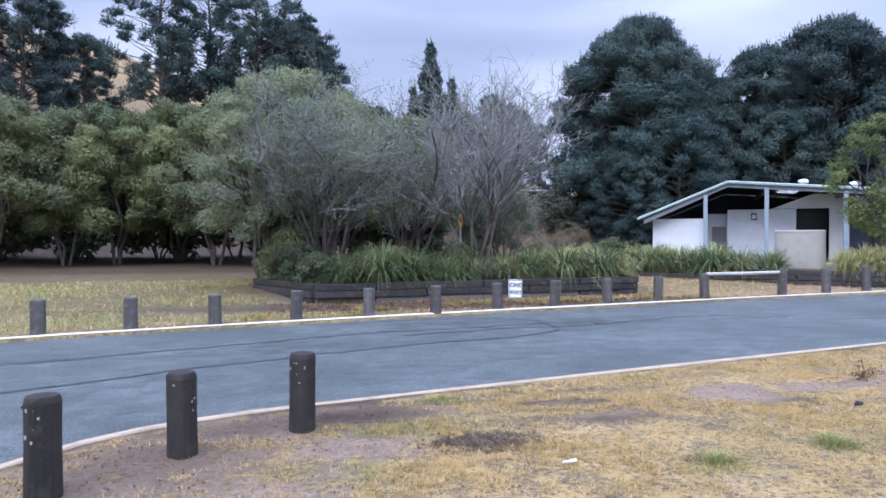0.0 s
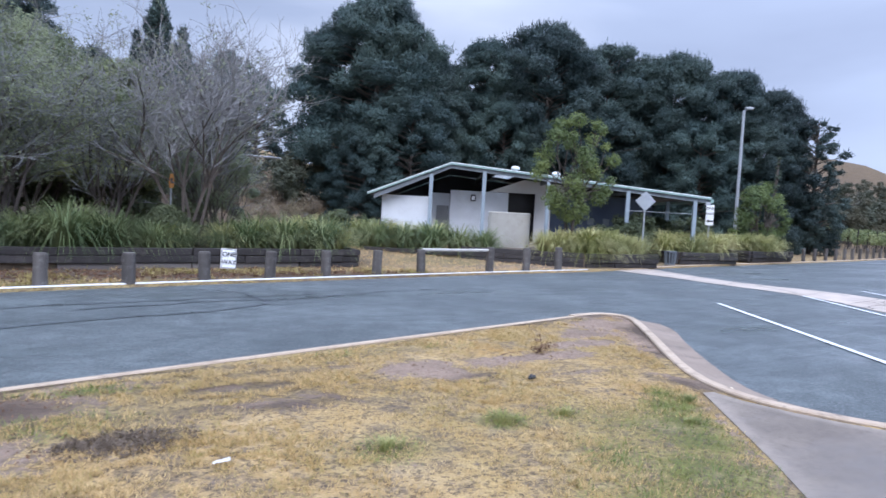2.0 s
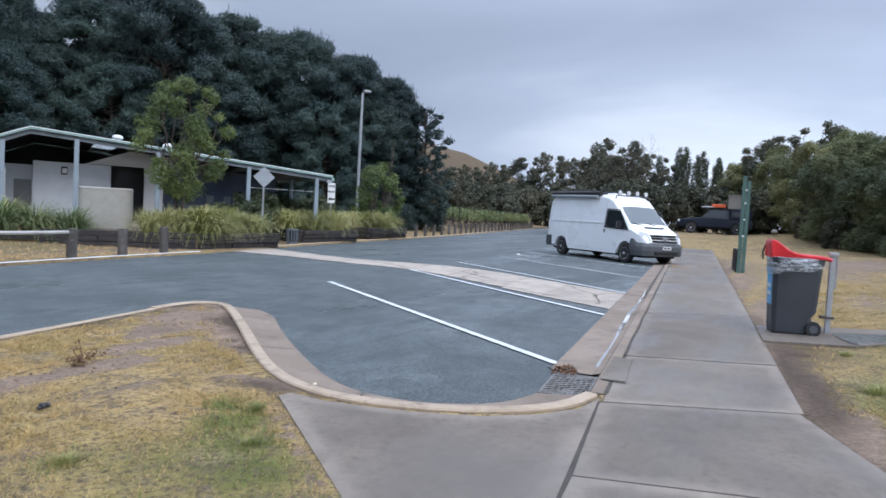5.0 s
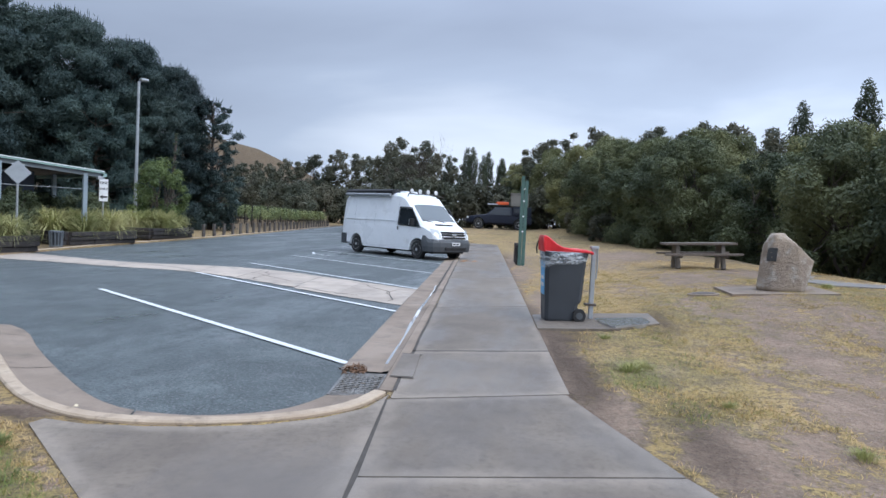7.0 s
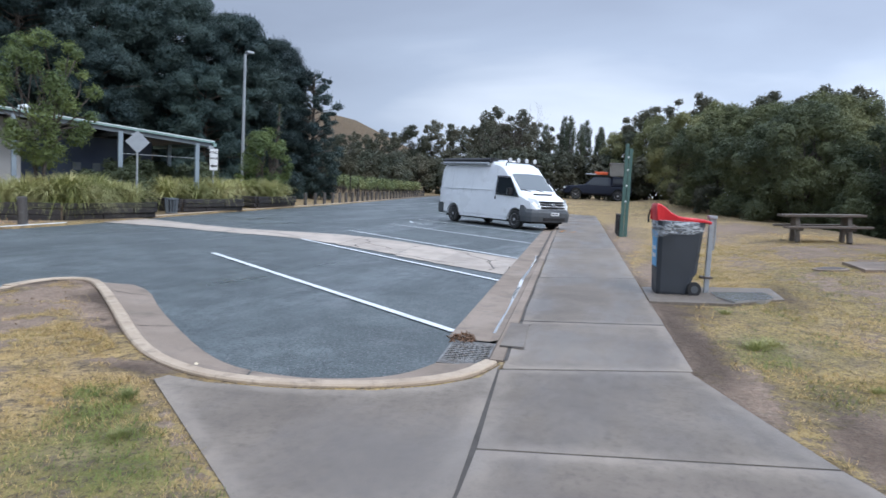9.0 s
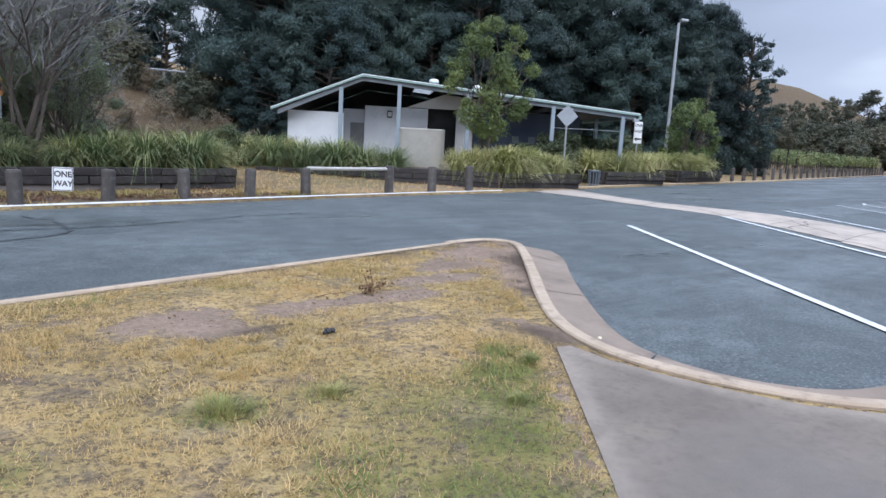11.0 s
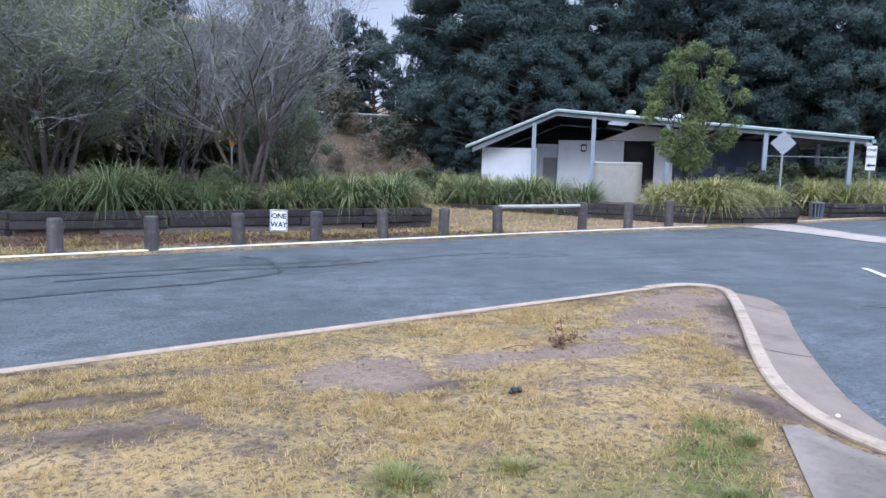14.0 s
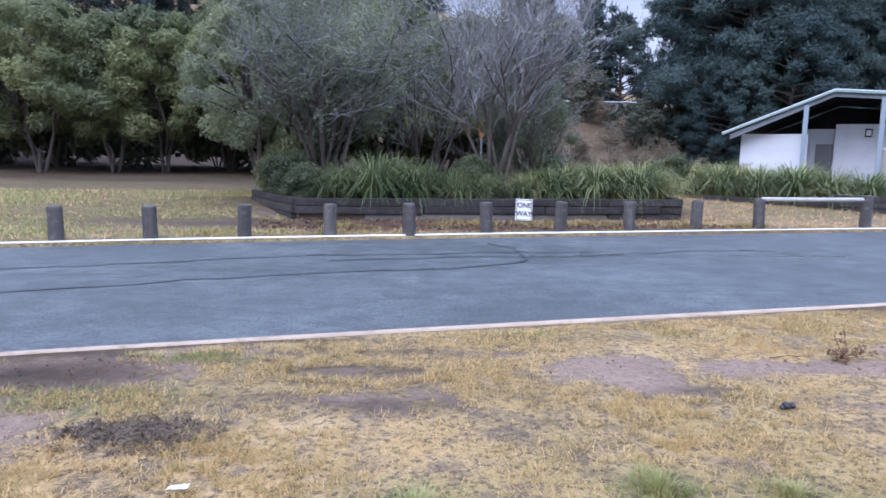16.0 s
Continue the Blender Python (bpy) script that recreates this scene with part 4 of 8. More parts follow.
for a, b in zip(xs, xs[1:]):
    bm = bmesh.new()
    sec = []
    for x in (a + 0.004, b - 0.004):
        s = float(slope(x))
        sec.append([bm.verts.new((x, y, z + s)) for y, z in ((path_left(x) + 0.11, -0.02), (path_left(x) + 0.2, -0.045), (gutter_edge(x) - 0.1, -0.05), (gutter_edge(x) + 0.03, -0.044))])
    for k in range(3):
        bm.faces.new((sec[0][k], sec[1][k], sec[1][k + 1], sec[0][k + 1]))
    bmesh.ops.recalc_face_normals(bm, faces=bm.faces)
    part("gutter_slab", bm, M_APRON, gutter)

wet = ribbon([(x, path_left(x) + 0.20 + 0.02 * math.sin(1.1 * x) + 0.006 * math.sin(3.4 * x)) for x in np.arange(9.1, 17.2, 0.15)], 0.05, -0.0445, 0.004)
tagged(part("gutter_trickle", wet, M_PUDDLE, None), "thin trickle of rainwater lying in the gutter", "puddle", kind="structure")
gap = ribbon([(x, path_left(x) + 0.15 + 0.012 * math.sin(5 * x) + 0.01 * math.sin(13 * x)) for x in np.arange(15.5, 27, 0.25)], 0.05, lambda x, y: float(slope(x)) - 0.030, 0.004)
tagged(part("gutter_crack", gap, M_JOINT, None), "ragged dark crack along the kerb and gutter", "crack", kind="structure")

# drain grate
grate = thing("drain_grate", pose(8.27, 1.865, -0.045, 0, 0, 7) @ Matrix.Diagonal((1.0, 0.86, 1.0, 1)), "rusty steel mesh drain grate beside the kerb", "drain")
# solid dark block under the mesh, painted as the shade of the hollow
part("pit_shade_block", box(-0.38, -0.2, -0.16, 0.38, 0.2, -0.012), M_DARK, grate)
part("grate_frame", box(-0.395, -0.222, -0.03, -0.37, 0.222, 0.004, bm=box(0.37, -0.222, -0.03, 0.395, 0.222, 0.004, bm=box(-0.37, -0.222, -0.03, 0.37, -0.2, 0.004, bm=box(-0.37, 0.2, -0.03, 0.37, 0.222, 0.004)))), M_GRATE, grate)
for k in range(-7, 8):
    for sgn in (1, -1):
        x0 = k * 0.085
        pts = [(max(-0.37, min(0.37, x0 - sgn * 0.15)), -0.2 if abs(x0 - sgn * .15) <= 0.37 else sgn * 0 - 0.2, 0.0), (max(-0.37, min(0.37, x0 + sgn * 0.15)), 0.2, 0.0)]
        part("grate_bar", tube([(p[0], p[1], 0.0) for p in pts], 0.0085, 5), M_GRATE, grate)

# footpath slabs
footpath = thing("footpath", pose(0, 0, 0), "damp grey concrete footpath in wide slabs", "footpath", kind="structure")
def path_slab(outline):
    ring = dense(outline + outline[:1], 0.4)[:-1]
    xs, ys = [p[0] for p in ring], [p[1] for p in ring]
    step = 0.07 if min(xs) < 10 else 0.16
    inner = lattice(min(xs), max(xs), min(ys), max(ys), step, 0.1)
    inner = inner[inside(ring, inner[:, 0], inner[:, 1])]
    fine = np.array(dense(ring + ring[:1], 0.05))
    away = np.array([np.hypot(*(fine - p).T).min() for p in inner]) if len(inner) else np.zeros(0)
    inner, k = inner[away > 0.02], len(ring)
    v, _, f, *_ = delaunay_2d_cdt([Vector(p) for p in ring] + [Vector(p) for p in inner.tolist()], [(a, (a + 1) % k) for a in range(k)], [], 1, 0.0001)
    flat = np.array([(p.x, p.y) for p in v])
    n_ = len(flat)
    verts = [(x, y, float(slope(x)) - 0.006) for x, y in flat] + [(x, y, -0.2) for x, y in flat[:k]]
    faces = [tuple(q) for q in f] + [((a + 1) % k, a, n_ + a, n_ + (a + 1) % k) for a in range(k)]
    me = mesh_of("slab", verts, faces)
    gap = np.array([np.hypot(*(fine - p).T).min() for p in flat])
    rim = np.concatenate((1 - ease(0.05, 0.13, gap), np.ones(k)))
    me.attributes.new("margin", "FLOAT", "POINT").data.foreach_set("value", rim.astype(np.float32))
    link_mesh("slab", me, M_PATH, footpath)


PL = [7.76, 9.66, 13.28, 16.2, 19.15, 23.5, 28, 32, 36, 40, 46]
PR = [8.37, 10.24, 14.2, 17.3, 20.6, 25, 29, 33, 37, 41, 46]
for a, b_, c, d in zip(PL, PL[1:], PR, PR[1:]):
    g = 0.014
    path_slab([(a + g, path_left(a) - 0.012), (b_ - g, path_left(b_) - 0.012), (d - g, path_right(d)), (c + g, path_right(c))])
path_slab([(7.73, 1.487), (8.345, 0.165), (7.5, -0.15), (6.70, -0.465), (6.205, 1.268)])
path_slab([(6.185, 1.266), (6.68, -0.472), (6.3, -0.66), (4.6, -1.4), (2.4, -4.2), (0.4, -3.0), (2.1, -1.15), (4.0, 0.72), (4.38, 1.1), (5.7, 1.215)])
path_slab([(7.86, 1.515), (7.72, 1.504), (5.7, 1.233), (4.40, 1.118), (5.36, 2.15), (6.46, 3.42), (6.57, 3.4), (6.55, 3.1), (6.62, 2.75), (6.72, 2.41), (6.87, 2.09), (7.13, 1.79), (7.46, 1.575)])
for line in ([(4.3, 1.1), (5.7, 1.224), (6.2, 1.278), (7.74, 1.495)], [(6.195, 1.267), (6.69, -0.468)], [(7.74, 1.49), (8.355, 0.168)]):
    part("joint", ribbon(dense(line, 0.3), 0.05, -0.0135), M_JOINT, footpath)

# dirt-filled joints between the slabs
for a, c in zip(PL[1:], PR[1:]):
    q = 0.045 if a < 20 else 0.07
    part("joint", ribbon([(a + (c - a) * k / 6 + 0.006 * math.sin(5 * k + a), path_left(a) + (path_right(c) - path_left(a)) * k / 6) for k in range(7)], q, lambda x, y: float(slope(x)) - 0.0085), M_JOINT, footpath)
part("joint", ribbon([(x, path_left(x) - 0.012 + 0.006 * math.sin(x * 3.1)) for x in np.arange(8.0, 30, 0.5)], 0.03, lambda x, y: float(slope(x)) - 0.0085), M_JOINT, footpath)

# concrete pit lid let into the kerb beside the grate
lid = thing("pit_lid", pose(0, 0, 0), "grey concrete pit lid beside the drain grate", "pit lid")
part("slab", slab_mesh([(8.48, path_left(8.48) - 0.12), (8.46, path_left(8.46) + 0.075), (9.43, path_left(9.43) + 0.075), (9.47, path_left(9.47) - 0.10)], -0.1, 0.006), M_PATH, lid)
for q in (8.455, 9.465):
    part("joint", ribbon([(q, path_left(q) - 0.125), (q - 0.01, path_left(q) + 0.08)], 0.03, -0.001), M_JOINT, lid)

# spoon drain across the car park
SPOON_A = [(13.6, 2.72), (14.6, 4.5), (15.95, 6.25), (17.05, 8.4), (16.95, 10.3), (17.2, 12.3), (17.0, 13.9)]
SPOON_B = [(16.2, 3.0), (17.3, 4.8), (18.5, 6.7), (18.9, 8.4), (18.4, 9.9), (18.3, 11.4), (19.2, 14.3)]
spoon = thing("spoon_drain", pose(0, 0, 0), "cracked pale concrete spoon drain across the asphalt", "drain", kind="structure")
sa, sb = dense(rounded(SPOON_A, 1), 0.8), dense(rounded(SPOON_B, 1), 0.8)
cuts = [0, 0.13, 0.24, 0.41, 0.52, 0.70, 0.86, 1]
for t0, t1 in zip(cuts, cuts[1:]):
    bm = bmesh.new()
    cols = []
    for k in range(9):
        t = min(1, t0 + (t1 - t0) * k / 8 + (0.0008 if k == 0 else -0.0008 if k == 8 else 0))
        a, b_ = along(sa, t), along(sb, t)
        cols.append([bm.verts.new((a[0] + (b_[0] - a[0]) * s + 0.09 * noise.noise((t * 60, s, 4)), a[1] + (b_[1] - a[1]) * s + 0.09 * noise.noise((t * 60, s, 9)), ROAD_Z + h)) for s, h in ((0, 0.009), (0.3, 0.013), (0.5, 0.012), (0.7, 0.013), (1, 0.009))])
    for p, q in zip(cols, cols[1:]):
        for k in range(4):
            bm.faces.new((p[k], p[k + 1], q[k + 1], q[k]))
    bmesh.ops.recalc_face_normals(bm, faces=bm.faces)
    if sum(f.normal.z for f in bm.faces) < 0:
        bmesh.ops.reverse_faces(bm, faces=bm.faces)
    part("drain_slab", bm, M_DRAIN, spoon)


rs = random.Random(8)
for a, b_ in (((14.6, 3.6), (15.4, 5.9)), ((15.2, 3.2), (16.9, 4.4)), ((16.3, 5.6), (17.6, 7.2)), ((15.9, 6.3), (18.2, 6.9)), ((17.2, 8.2), (18.3, 10.6)), ((14.0, 3.0), (15.6, 3.4))):
    c = rounded([(a[0] + (b_[0] - a[0]) * k / 5 + rs.uniform(-.14, .14), a[1] + (b_[1] - a[1]) * k / 5 + rs.uniform(-.14, .14)) for k in range(6)], 1)
    part("crack", ribbon(c, 0.022, ROAD_Z + 0.0125, 0.003), M_JOINT, spoon)


# ---- bollards ----
def log_bollard(m, radius, height, label, group, lean=0, seed=0, mat=None):
    r = random.Random(seed)
    ob = thing("log_bollard", m @ pose(0, 0, 0, r.uniform(-2, 2) + lean, r.uniform(-2, 2), r.uniform(0, 360)), label, "bollard", group)
    prof = [(radius * 1.02, -0.12), (radius * 1.02, 0.02), (radius * 0.98, height * 0.5), (radius, height - 0.03), (radius * 0.93, height - 0.006)]
    bm = lathe(prof, 16)
    for v in bm.verts:
        a = math.atan2(v.co.y, v.co.x)
        k = 1 + 0.045 * math.sin(3 * a + seed) + 0.035 * noise.noise((math.cos(a) * 2.5, math.sin(a) * 2.5, v.co.z * 1.5 + seed))
        v.co.x *= k
        v.co.y *= k
    part("log", bm, mat or M_LOG, ob, smooth=False)
    part("log_top", lathe([(radius * 0.92, height - 0.008), (radius * 0.86, height + 0.004), (radius * 0.3, height + 0.008)], 14), mat or M_LOGTOP, ob)
    return ob


for i, (x, y) in enumerate(((-0.41, 3.67), (0.21, 4.24), (0.96, 4.64))):
    b = log_bollard(pose(x, y, float(ground_z(x, y))), 0.092, (0.53, 0.515, 0.54)[i], "dark weathered round log bollard with pale lichen", "bollards beside the near kerb", seed=i + 11, mat=M_LOGDARK)
    r = random.Random(i)
    bm = bmesh.new()
    for k in range(13):
        a, h = r.uniform(0, 6.28), r.uniform(0.22, 0.5)
        s = r.uniform(0.004, 0.012)
        c = Vector((math.cos(a) * 0.0935, math.sin(a) * 0.0935, h))
        vs = [bm.verts.new(c + Vector((-math.sin(a), math.cos(a), 0)) * math.cos(q) * s + Vector((0, 0, 1)) * math.sin(q) * s * 1.3) for q in np.linspace(0, 5.2, 6)]
        bm.faces.new(vs)
    part("lichen", bm, M_LICHEN, b, "pale grey lichen spots")["kind"] = "stuff"
FAR_B = [(-4.9, 9.7), (-3.75, 10.05), (-2.60, 10.36), (-1.43, 10.60), (-0.27, 10.90), (0.98, 11.2), (2.21, 11.45), (3.42, 11.58), (4.66, 11.9), (5.92, 12.2), (7.19, 12.52), (8.47, 12.78), (9.72, 13.0), (11.88, 13.26), (13.2, 13.4), (14.53, 13.62)]
FAR_H = (0.46, 0.46, 0.47, 0.46, 0.45, 0.46, 0.46, 0.47, 0.48, 0.48, 0.48, 0.49, 0.51, 0.58, 0.57, 0.60, 0.66)
for i, (x, y) in enumerate(FAR_B):
    log_bollard(pose(x, y, float(ground_z(x, y)) - 0.02), 0.10, FAR_H[i] + 0.02, "grey weathered round log bollard beside the white kerb", "bollards along the far kerb", seed=i + 31)
rail = thing("barrier_rail", pose(0, 0, 0), "bleached horizontal pole rail between two bollards", "rail")
part("pole", tube([(9.74, 13.0, 0.51), (10.8, 13.14, 0.505), (11.86, 13.25, 0.51)], 0.036, 8), M_BARERAIL, rail)
for i in range(30):
    x = 34.6 + i * 1.62
    y = float(far_edge(x)) + 0.4
    log_bollard(pose(x, y, float(ground_z(x, y))), 0.085, 0.60, "small grey post beside the far driveway", "posts along the far driveway", seed=i + 71)


# ---- raised beds of sleepers ----
def sleeper_bed(name, runs, courses, base, label, height=0.145, thick=0.12, pale=()):
    """Stacked sleepers along straight runs (a, b)."""
    bed = thing(name, pose(0, 0, 0), label, "garden bed", "raised garden beds")
    r = random.Random(len(name) + int(runs[0][0][0] * 10))
    for a, b in runs:
        L = math.dist(a, b)
        yaw = math.degrees(math.atan2(b[1] - a[1], b[0] - a[0]))
        for c in range(courses):
            s = -0.02 if c % 2 else -1.1 * (L > 2)
            while s < L:
                e = min(s + 2.35, L)
                s0 = max(s, 0)
                if e - s0 > 0.15:
                    px, py = a[0] + (b[0] - a[0]) * (s0 + e) / 2 / L, a[1] + (b[1] - a[1]) * (s0 + e) / 2 / L
                    half = (e - s0) / 2 - 0.006
                    bm = box(-half, -thick / 2, 0, half, thick / 2, height - 0.008, 0.012)
                    for v in bm.verts:
                        v.co.y += 0.012 * noise.noise((v.co.x * 3, c, px))
                        v.co.z += 0.006 * noise.noise((v.co.x * 4, c + 9, px))
                    ob = part("sleeper", bm, M_SLEEPER_PALE if (len(pale) and c == 0 and pale[0] < px < pale[1]) else M_SLEEPER, bed)
                    ob.matrix_local = pose(px, py, base + c * height, r.uniform(-2.5, 2.5) + (-3 if c == 0 else 0), r.uniform(-.4, .4), yaw + r.uniform(-.5, .5)) @ Matrix.Translation((0, r.uniform(-.02, .02) + (0.035 if c == 0 else 0) + (0.10 if pale and c == 0 and px < pale[0] - 0.4 and py < 14 else 0), 0))
                s += 2.36
    return bed


sleeper_bed("sleeper_bed", [((1.35, 13.46), (8.82, 14.32)), ((1.35, 13.54), (0.1, 15.9)), ((8.78, 14.4), (9.3, 17.0))], 3, -0.03, "raised garden bed of dark weathered railway sleepers", pale=(3.6, 6.8))
sleeper_bed("sleeper_bed", [((16.2, 14.2), (19.5, 14.3)), ((19.46, 14.36), (19.9, 16.2)), ((16.15, 14.26), (13.3, 16.6))], 3, -0.02, "raised bed of dark sleepers full of strap-leaf plants")
sleeper_bed("sleeper_bed", [((22.3, 15.5), (25.9, 15.6)), ((22.25, 15.55), (22.6, 17.5)), ((25.9, 15.65), (26.1, 17.5))], 3, 0.0, "raised bed of dark sleepers with pale tussocks")
sleeper_bed("sleeper_bed", [((28.2, 16.4), (32.2, 16.9)), ((28.15, 16.45), (28.4, 18.3)), ((32.2, 16.95), (32.4, 18.6))], 3, 0.05, "raised bed of dark sleepers beside the driveway")
sleeper_bed("sleeper_bed", [((13.3, 16.65), (10.8, 17.9))], 1, 0.12, "low sleeper edging along the lawn")
for outline, z in (([(1.4, 13.51), (8.77, 14.36), (9.25, 17.0), (4, 18.0), (0.15, 15.9)], 0.34), ([(16.2, 14.25), (19.45, 14.36), (19.9, 16.2), (18, 18.4), (13.4, 16.6)], 0.36), ([(22.3, 15.55), (25.9, 15.65), (26.1, 17.5), (22.6, 17.5)], 0.38), ([(28.2, 16.45), (32.2, 16.95), (32.4, 18.5), (28.4, 18.3)], 0.43)):
    tagged(part("bed_soil", slab_mesh(outline, -0.1, z), M_MULCH, None), "brown mulch filling a raised sleeper bed", "garden soil", kind="structure")


# ---- shelter building ----
B = pose(16.264, 21.513, 0, 0, 0, -34) @ Matrix.Diagonal((0.915, 0.9, 0.9, 1))     # x along the gable front, y into the building


def extrude_front(poly, y0, y1, bm=None):
    """A profile (s, z) of the front pulled back from y0 to y1."""
    bm = bm or bmesh.new()
    a = [bm.verts.new((s, y0, z)) for s, z in poly]
    b = [bm.verts.new((s, y1, z)) for s, z in poly]
    k = len(poly)
    bm.faces.new(a)
    bm.faces.new(b[::-1])
    for i in range(k):
        bm.faces.new((a[i], b[i], b[(i + 1) % k], a[(i + 1) % k]))
    bmesh.ops.recalc_face_normals(bm, faces=bm.faces)
    return bm


def build_shelter():
    h = thing("shelter_building", B, "low white amenities block under a wide pale green gabled roof", "building")
    apex, left, right = (0.0, 3.65), (-3.40, 2.21), (10.84, 2.77)
    under = lambda s: (left[1] + (apex[1] - left[1]) * (s - left[0]) / (apex[0] - left[0]) if s < 0 else apex[1] + (right[1] - apex[1]) * s / right[0]) - 0.13
    depth = 8.0
    roof = part("roof", extrude_front([left, apex, (apex[0], apex[1] - 0.05), (left[0], left[1] - 0.05)], -0.12, depth), M_ROOF, h, "pale green steel roof sheets")
    ridge = lambda s: apex[1] + (right[1] - apex[1]) * s / right[0]

    def sheet(s0, s1, y0, y1, lo=0.05, hi=0.0):
        return extrude_front([(s0, ridge(s0) - hi), (s1, ridge(s1) - hi), (s1, ridge(s1) - lo), (s0, ridge(s0) - lo)], y0, y1)
    gap0, gap1 = 2.05, 2.85                      # bay of clear sheets
    for s0, s1 in ((0.0, gap0), (gap1, right[0])):
        part("roof", sheet(s0, s1, -0.12, depth), M_ROOF, h, "pale green steel roof sheets")
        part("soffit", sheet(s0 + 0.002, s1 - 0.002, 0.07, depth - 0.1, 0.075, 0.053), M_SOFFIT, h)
    part("roof", sheet(gap0, gap1, -0.12, 0.45), M_ROOF, h)
    part("roof", sheet(gap0, gap1, 5.1, depth), M_ROOF, h)
    for k in range(7):
        y = 0.45 + k * 0.664
        part("skylight", sheet(gap0, gap1, y, y + 0.42, 0.07, 0.01), M_CLEAR, h, "translucent white roof sheet")
        part("purlin", sheet(gap0 - 0.1, gap1 + 0.1, y + 0.42, y + 0.664, 0.06, 0.002), M_SOFFIT, h)
    # standing ribs of the sheets
    for k in range(41):
        y = -0.1 + k * 0.2
        bm = bmesh.new()
        for (a, b) in ((left, apex), (apex, right)):
            tube([(a[0], y, a[1] + 0.012), (b[0], y, b[1] + 0.012)], 0.016, 4, bm)
        part("roof_rib", bm, M_ROOF, roof)
    for (a, b) in ((left, apex), (apex, right)):
        part("barge_board", extrude_front([(a[0], a[1] - 0.02), (b[0], b[1] - 0.02), (b[0], b[1] - 0.085), (a[0], a[1] - 0.085)], -0.16, -0.122), M_ROOF, h, "pale green barge board")
        part("edge_beam", extrude_front([(a[0] + 0.25 * (a is left), a[1] - 0.055), (b[0] - 0.1 * (b is right), b[1] - 0.055), (b[0] - 0.1 * (b is right), b[1] - 0.24), (a[0] + 0.25 * (a is left), a[1] - 0.24)], -0.05, 0.06), M_BEAM, h, "grey-blue edge beam")
        part("flashing", extrude_front([(a[0], a[1] + 0.012), (b[0], b[1] + 0.012), (b[0], b[1] - 0.018), (a[0], a[1] - 0.018)], -0.175, -0.161), M_SKYLIGHT, h, "thin pale roof flashing")
        if a is left:
            part("soffit", extrude_front([(a[0] + .05, a[1] - 0.053), (b[0] - 0.05 * (b is right), b[1] - 0.053), (b[0] - 0.05 * (b is right), b[1] - 0.075), (a[0] + .05, a[1] - 0.075)], 0.07, depth - .1), M_SOFFIT, h)
    part("gutter", box(10.8, -0.12, 2.56, 10.93, depth, 2.69, 0.01), M_ROOF, h, "pale green roof gutter")
    for s in (-0.8, 1.4, 4.07, 7.4, 10.2):
        part("post", box(s - 0.075, -0.075, 0.1, s + 0.075, 0.075, under(s) - 0.05, 0.008), M_STEEL_BLUE, h, "pale blue square steel post")
    for s in (10.2,):
        for y in (3.5, 7.2):
            part("post", box(s - 0.075, y - 0.075, 0.1, s + 0.075, y + 0.075, under(s) - 0.05, 0.008), M_STEEL_BLUE, h)
    part("floor_slab", box(-3.2, -0.3, 0.0, 10.6, depth, 0.42, 0.01), M_DRAIN, h)
    # walls
    part("wall", box(-2.85, 0.55, 0.3, -0.72, 0.72, 2.18, 0.006), M_WHITE_WALL, h, "white painted screen wall")
    part("wall", box(-2.85, 0.72, 0.3, -2.69, 7.6, 2.18, 0.006), M_WHITE_WALL, h)
    part("wall", box(-0.85, 2.6, 0.3, 0.05, 2.75, 2.42, 0.006), M_WHITE_WALL, h, "white painted block wall")
    d = part("door", box(-0.55, 2.55, 0.42, 0.0, 2.6, 1.86, 0.006), M_DOOR, h, "grey painted door")
    part("door_handle", box(-0.08, 2.52, 1.1, -0.05, 2.55, 1.2, 0.004), M_GALV, d)
    part("wall", box(0.05, 2.2, 0.3, 2.65, 2.36, 2.58, 0.006), M_WHITE_WALL, h, "white painted block wall")
    lamp = part("wall_lamp", box(0.96, 2.08, 2.12, 1.18, 2.2, 2.42, 0.02), M_BLACK, h, "dark bulkhead lamp")
    part("lens", box(0.99, 2.06, 2.17, 1.15, 2.085, 2.36, 0.01), M_LENS, lamp)
    part("wall", extrude_front([(1.75, 2.6), (5.3, 2.6), (5.3, under(5.3) - .05), (3.3, under(3.3) - .05)], 2.2, 2.36), M_CREAM, h, "cream cladding above a dark doorway")
    part("wall", box(3.85, 2.2, 0.3, 4.55, 2.36, 2.6, 0.004), M_CREAM, h)
    # black sheet behind the opening paints the shade of the interior
    part("doorway", box(2.6, 3.6, 0.3, 3.95, 3.7, 2.6), M_BLACK, h, "black panel standing for the shade inside the doorway")
    part("wall", box(4.55, 2.5, 0.3, 9.2, 2.66, 2.66, 0.004), M_NAVY, h, "dark blue clad wall")
    for s in (5.2, 6.3, 7.0):
        part("notice", box(s, 2.47, 1.35, s + 0.28, 2.5, 1.65, 0.004), M_NAVY if s == 5.2 else M_BEAM, h, "small blue-grey notice")
    part("wall", box(9.05, 2.66, 0.3, 9.2, 7.6, 2.6, 0.004), M_NAVY, h)
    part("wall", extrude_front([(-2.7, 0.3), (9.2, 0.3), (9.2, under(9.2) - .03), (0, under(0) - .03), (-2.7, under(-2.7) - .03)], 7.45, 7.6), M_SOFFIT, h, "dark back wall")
    # cross beams under the roof and a cable
    for s in (1.4, 4.07, 7.4):
        part("rafter", box(s - 0.05, 0.07, under(s) - 0.2, s + 0.05, 7.4, under(s) - 0.06, 0.004), M_BEAM, h)
    part("tie_rod", tube([(7.4, 0, 2.05), (10.2, 0, 2.05)], 0.012, 6), M_GALV, h)
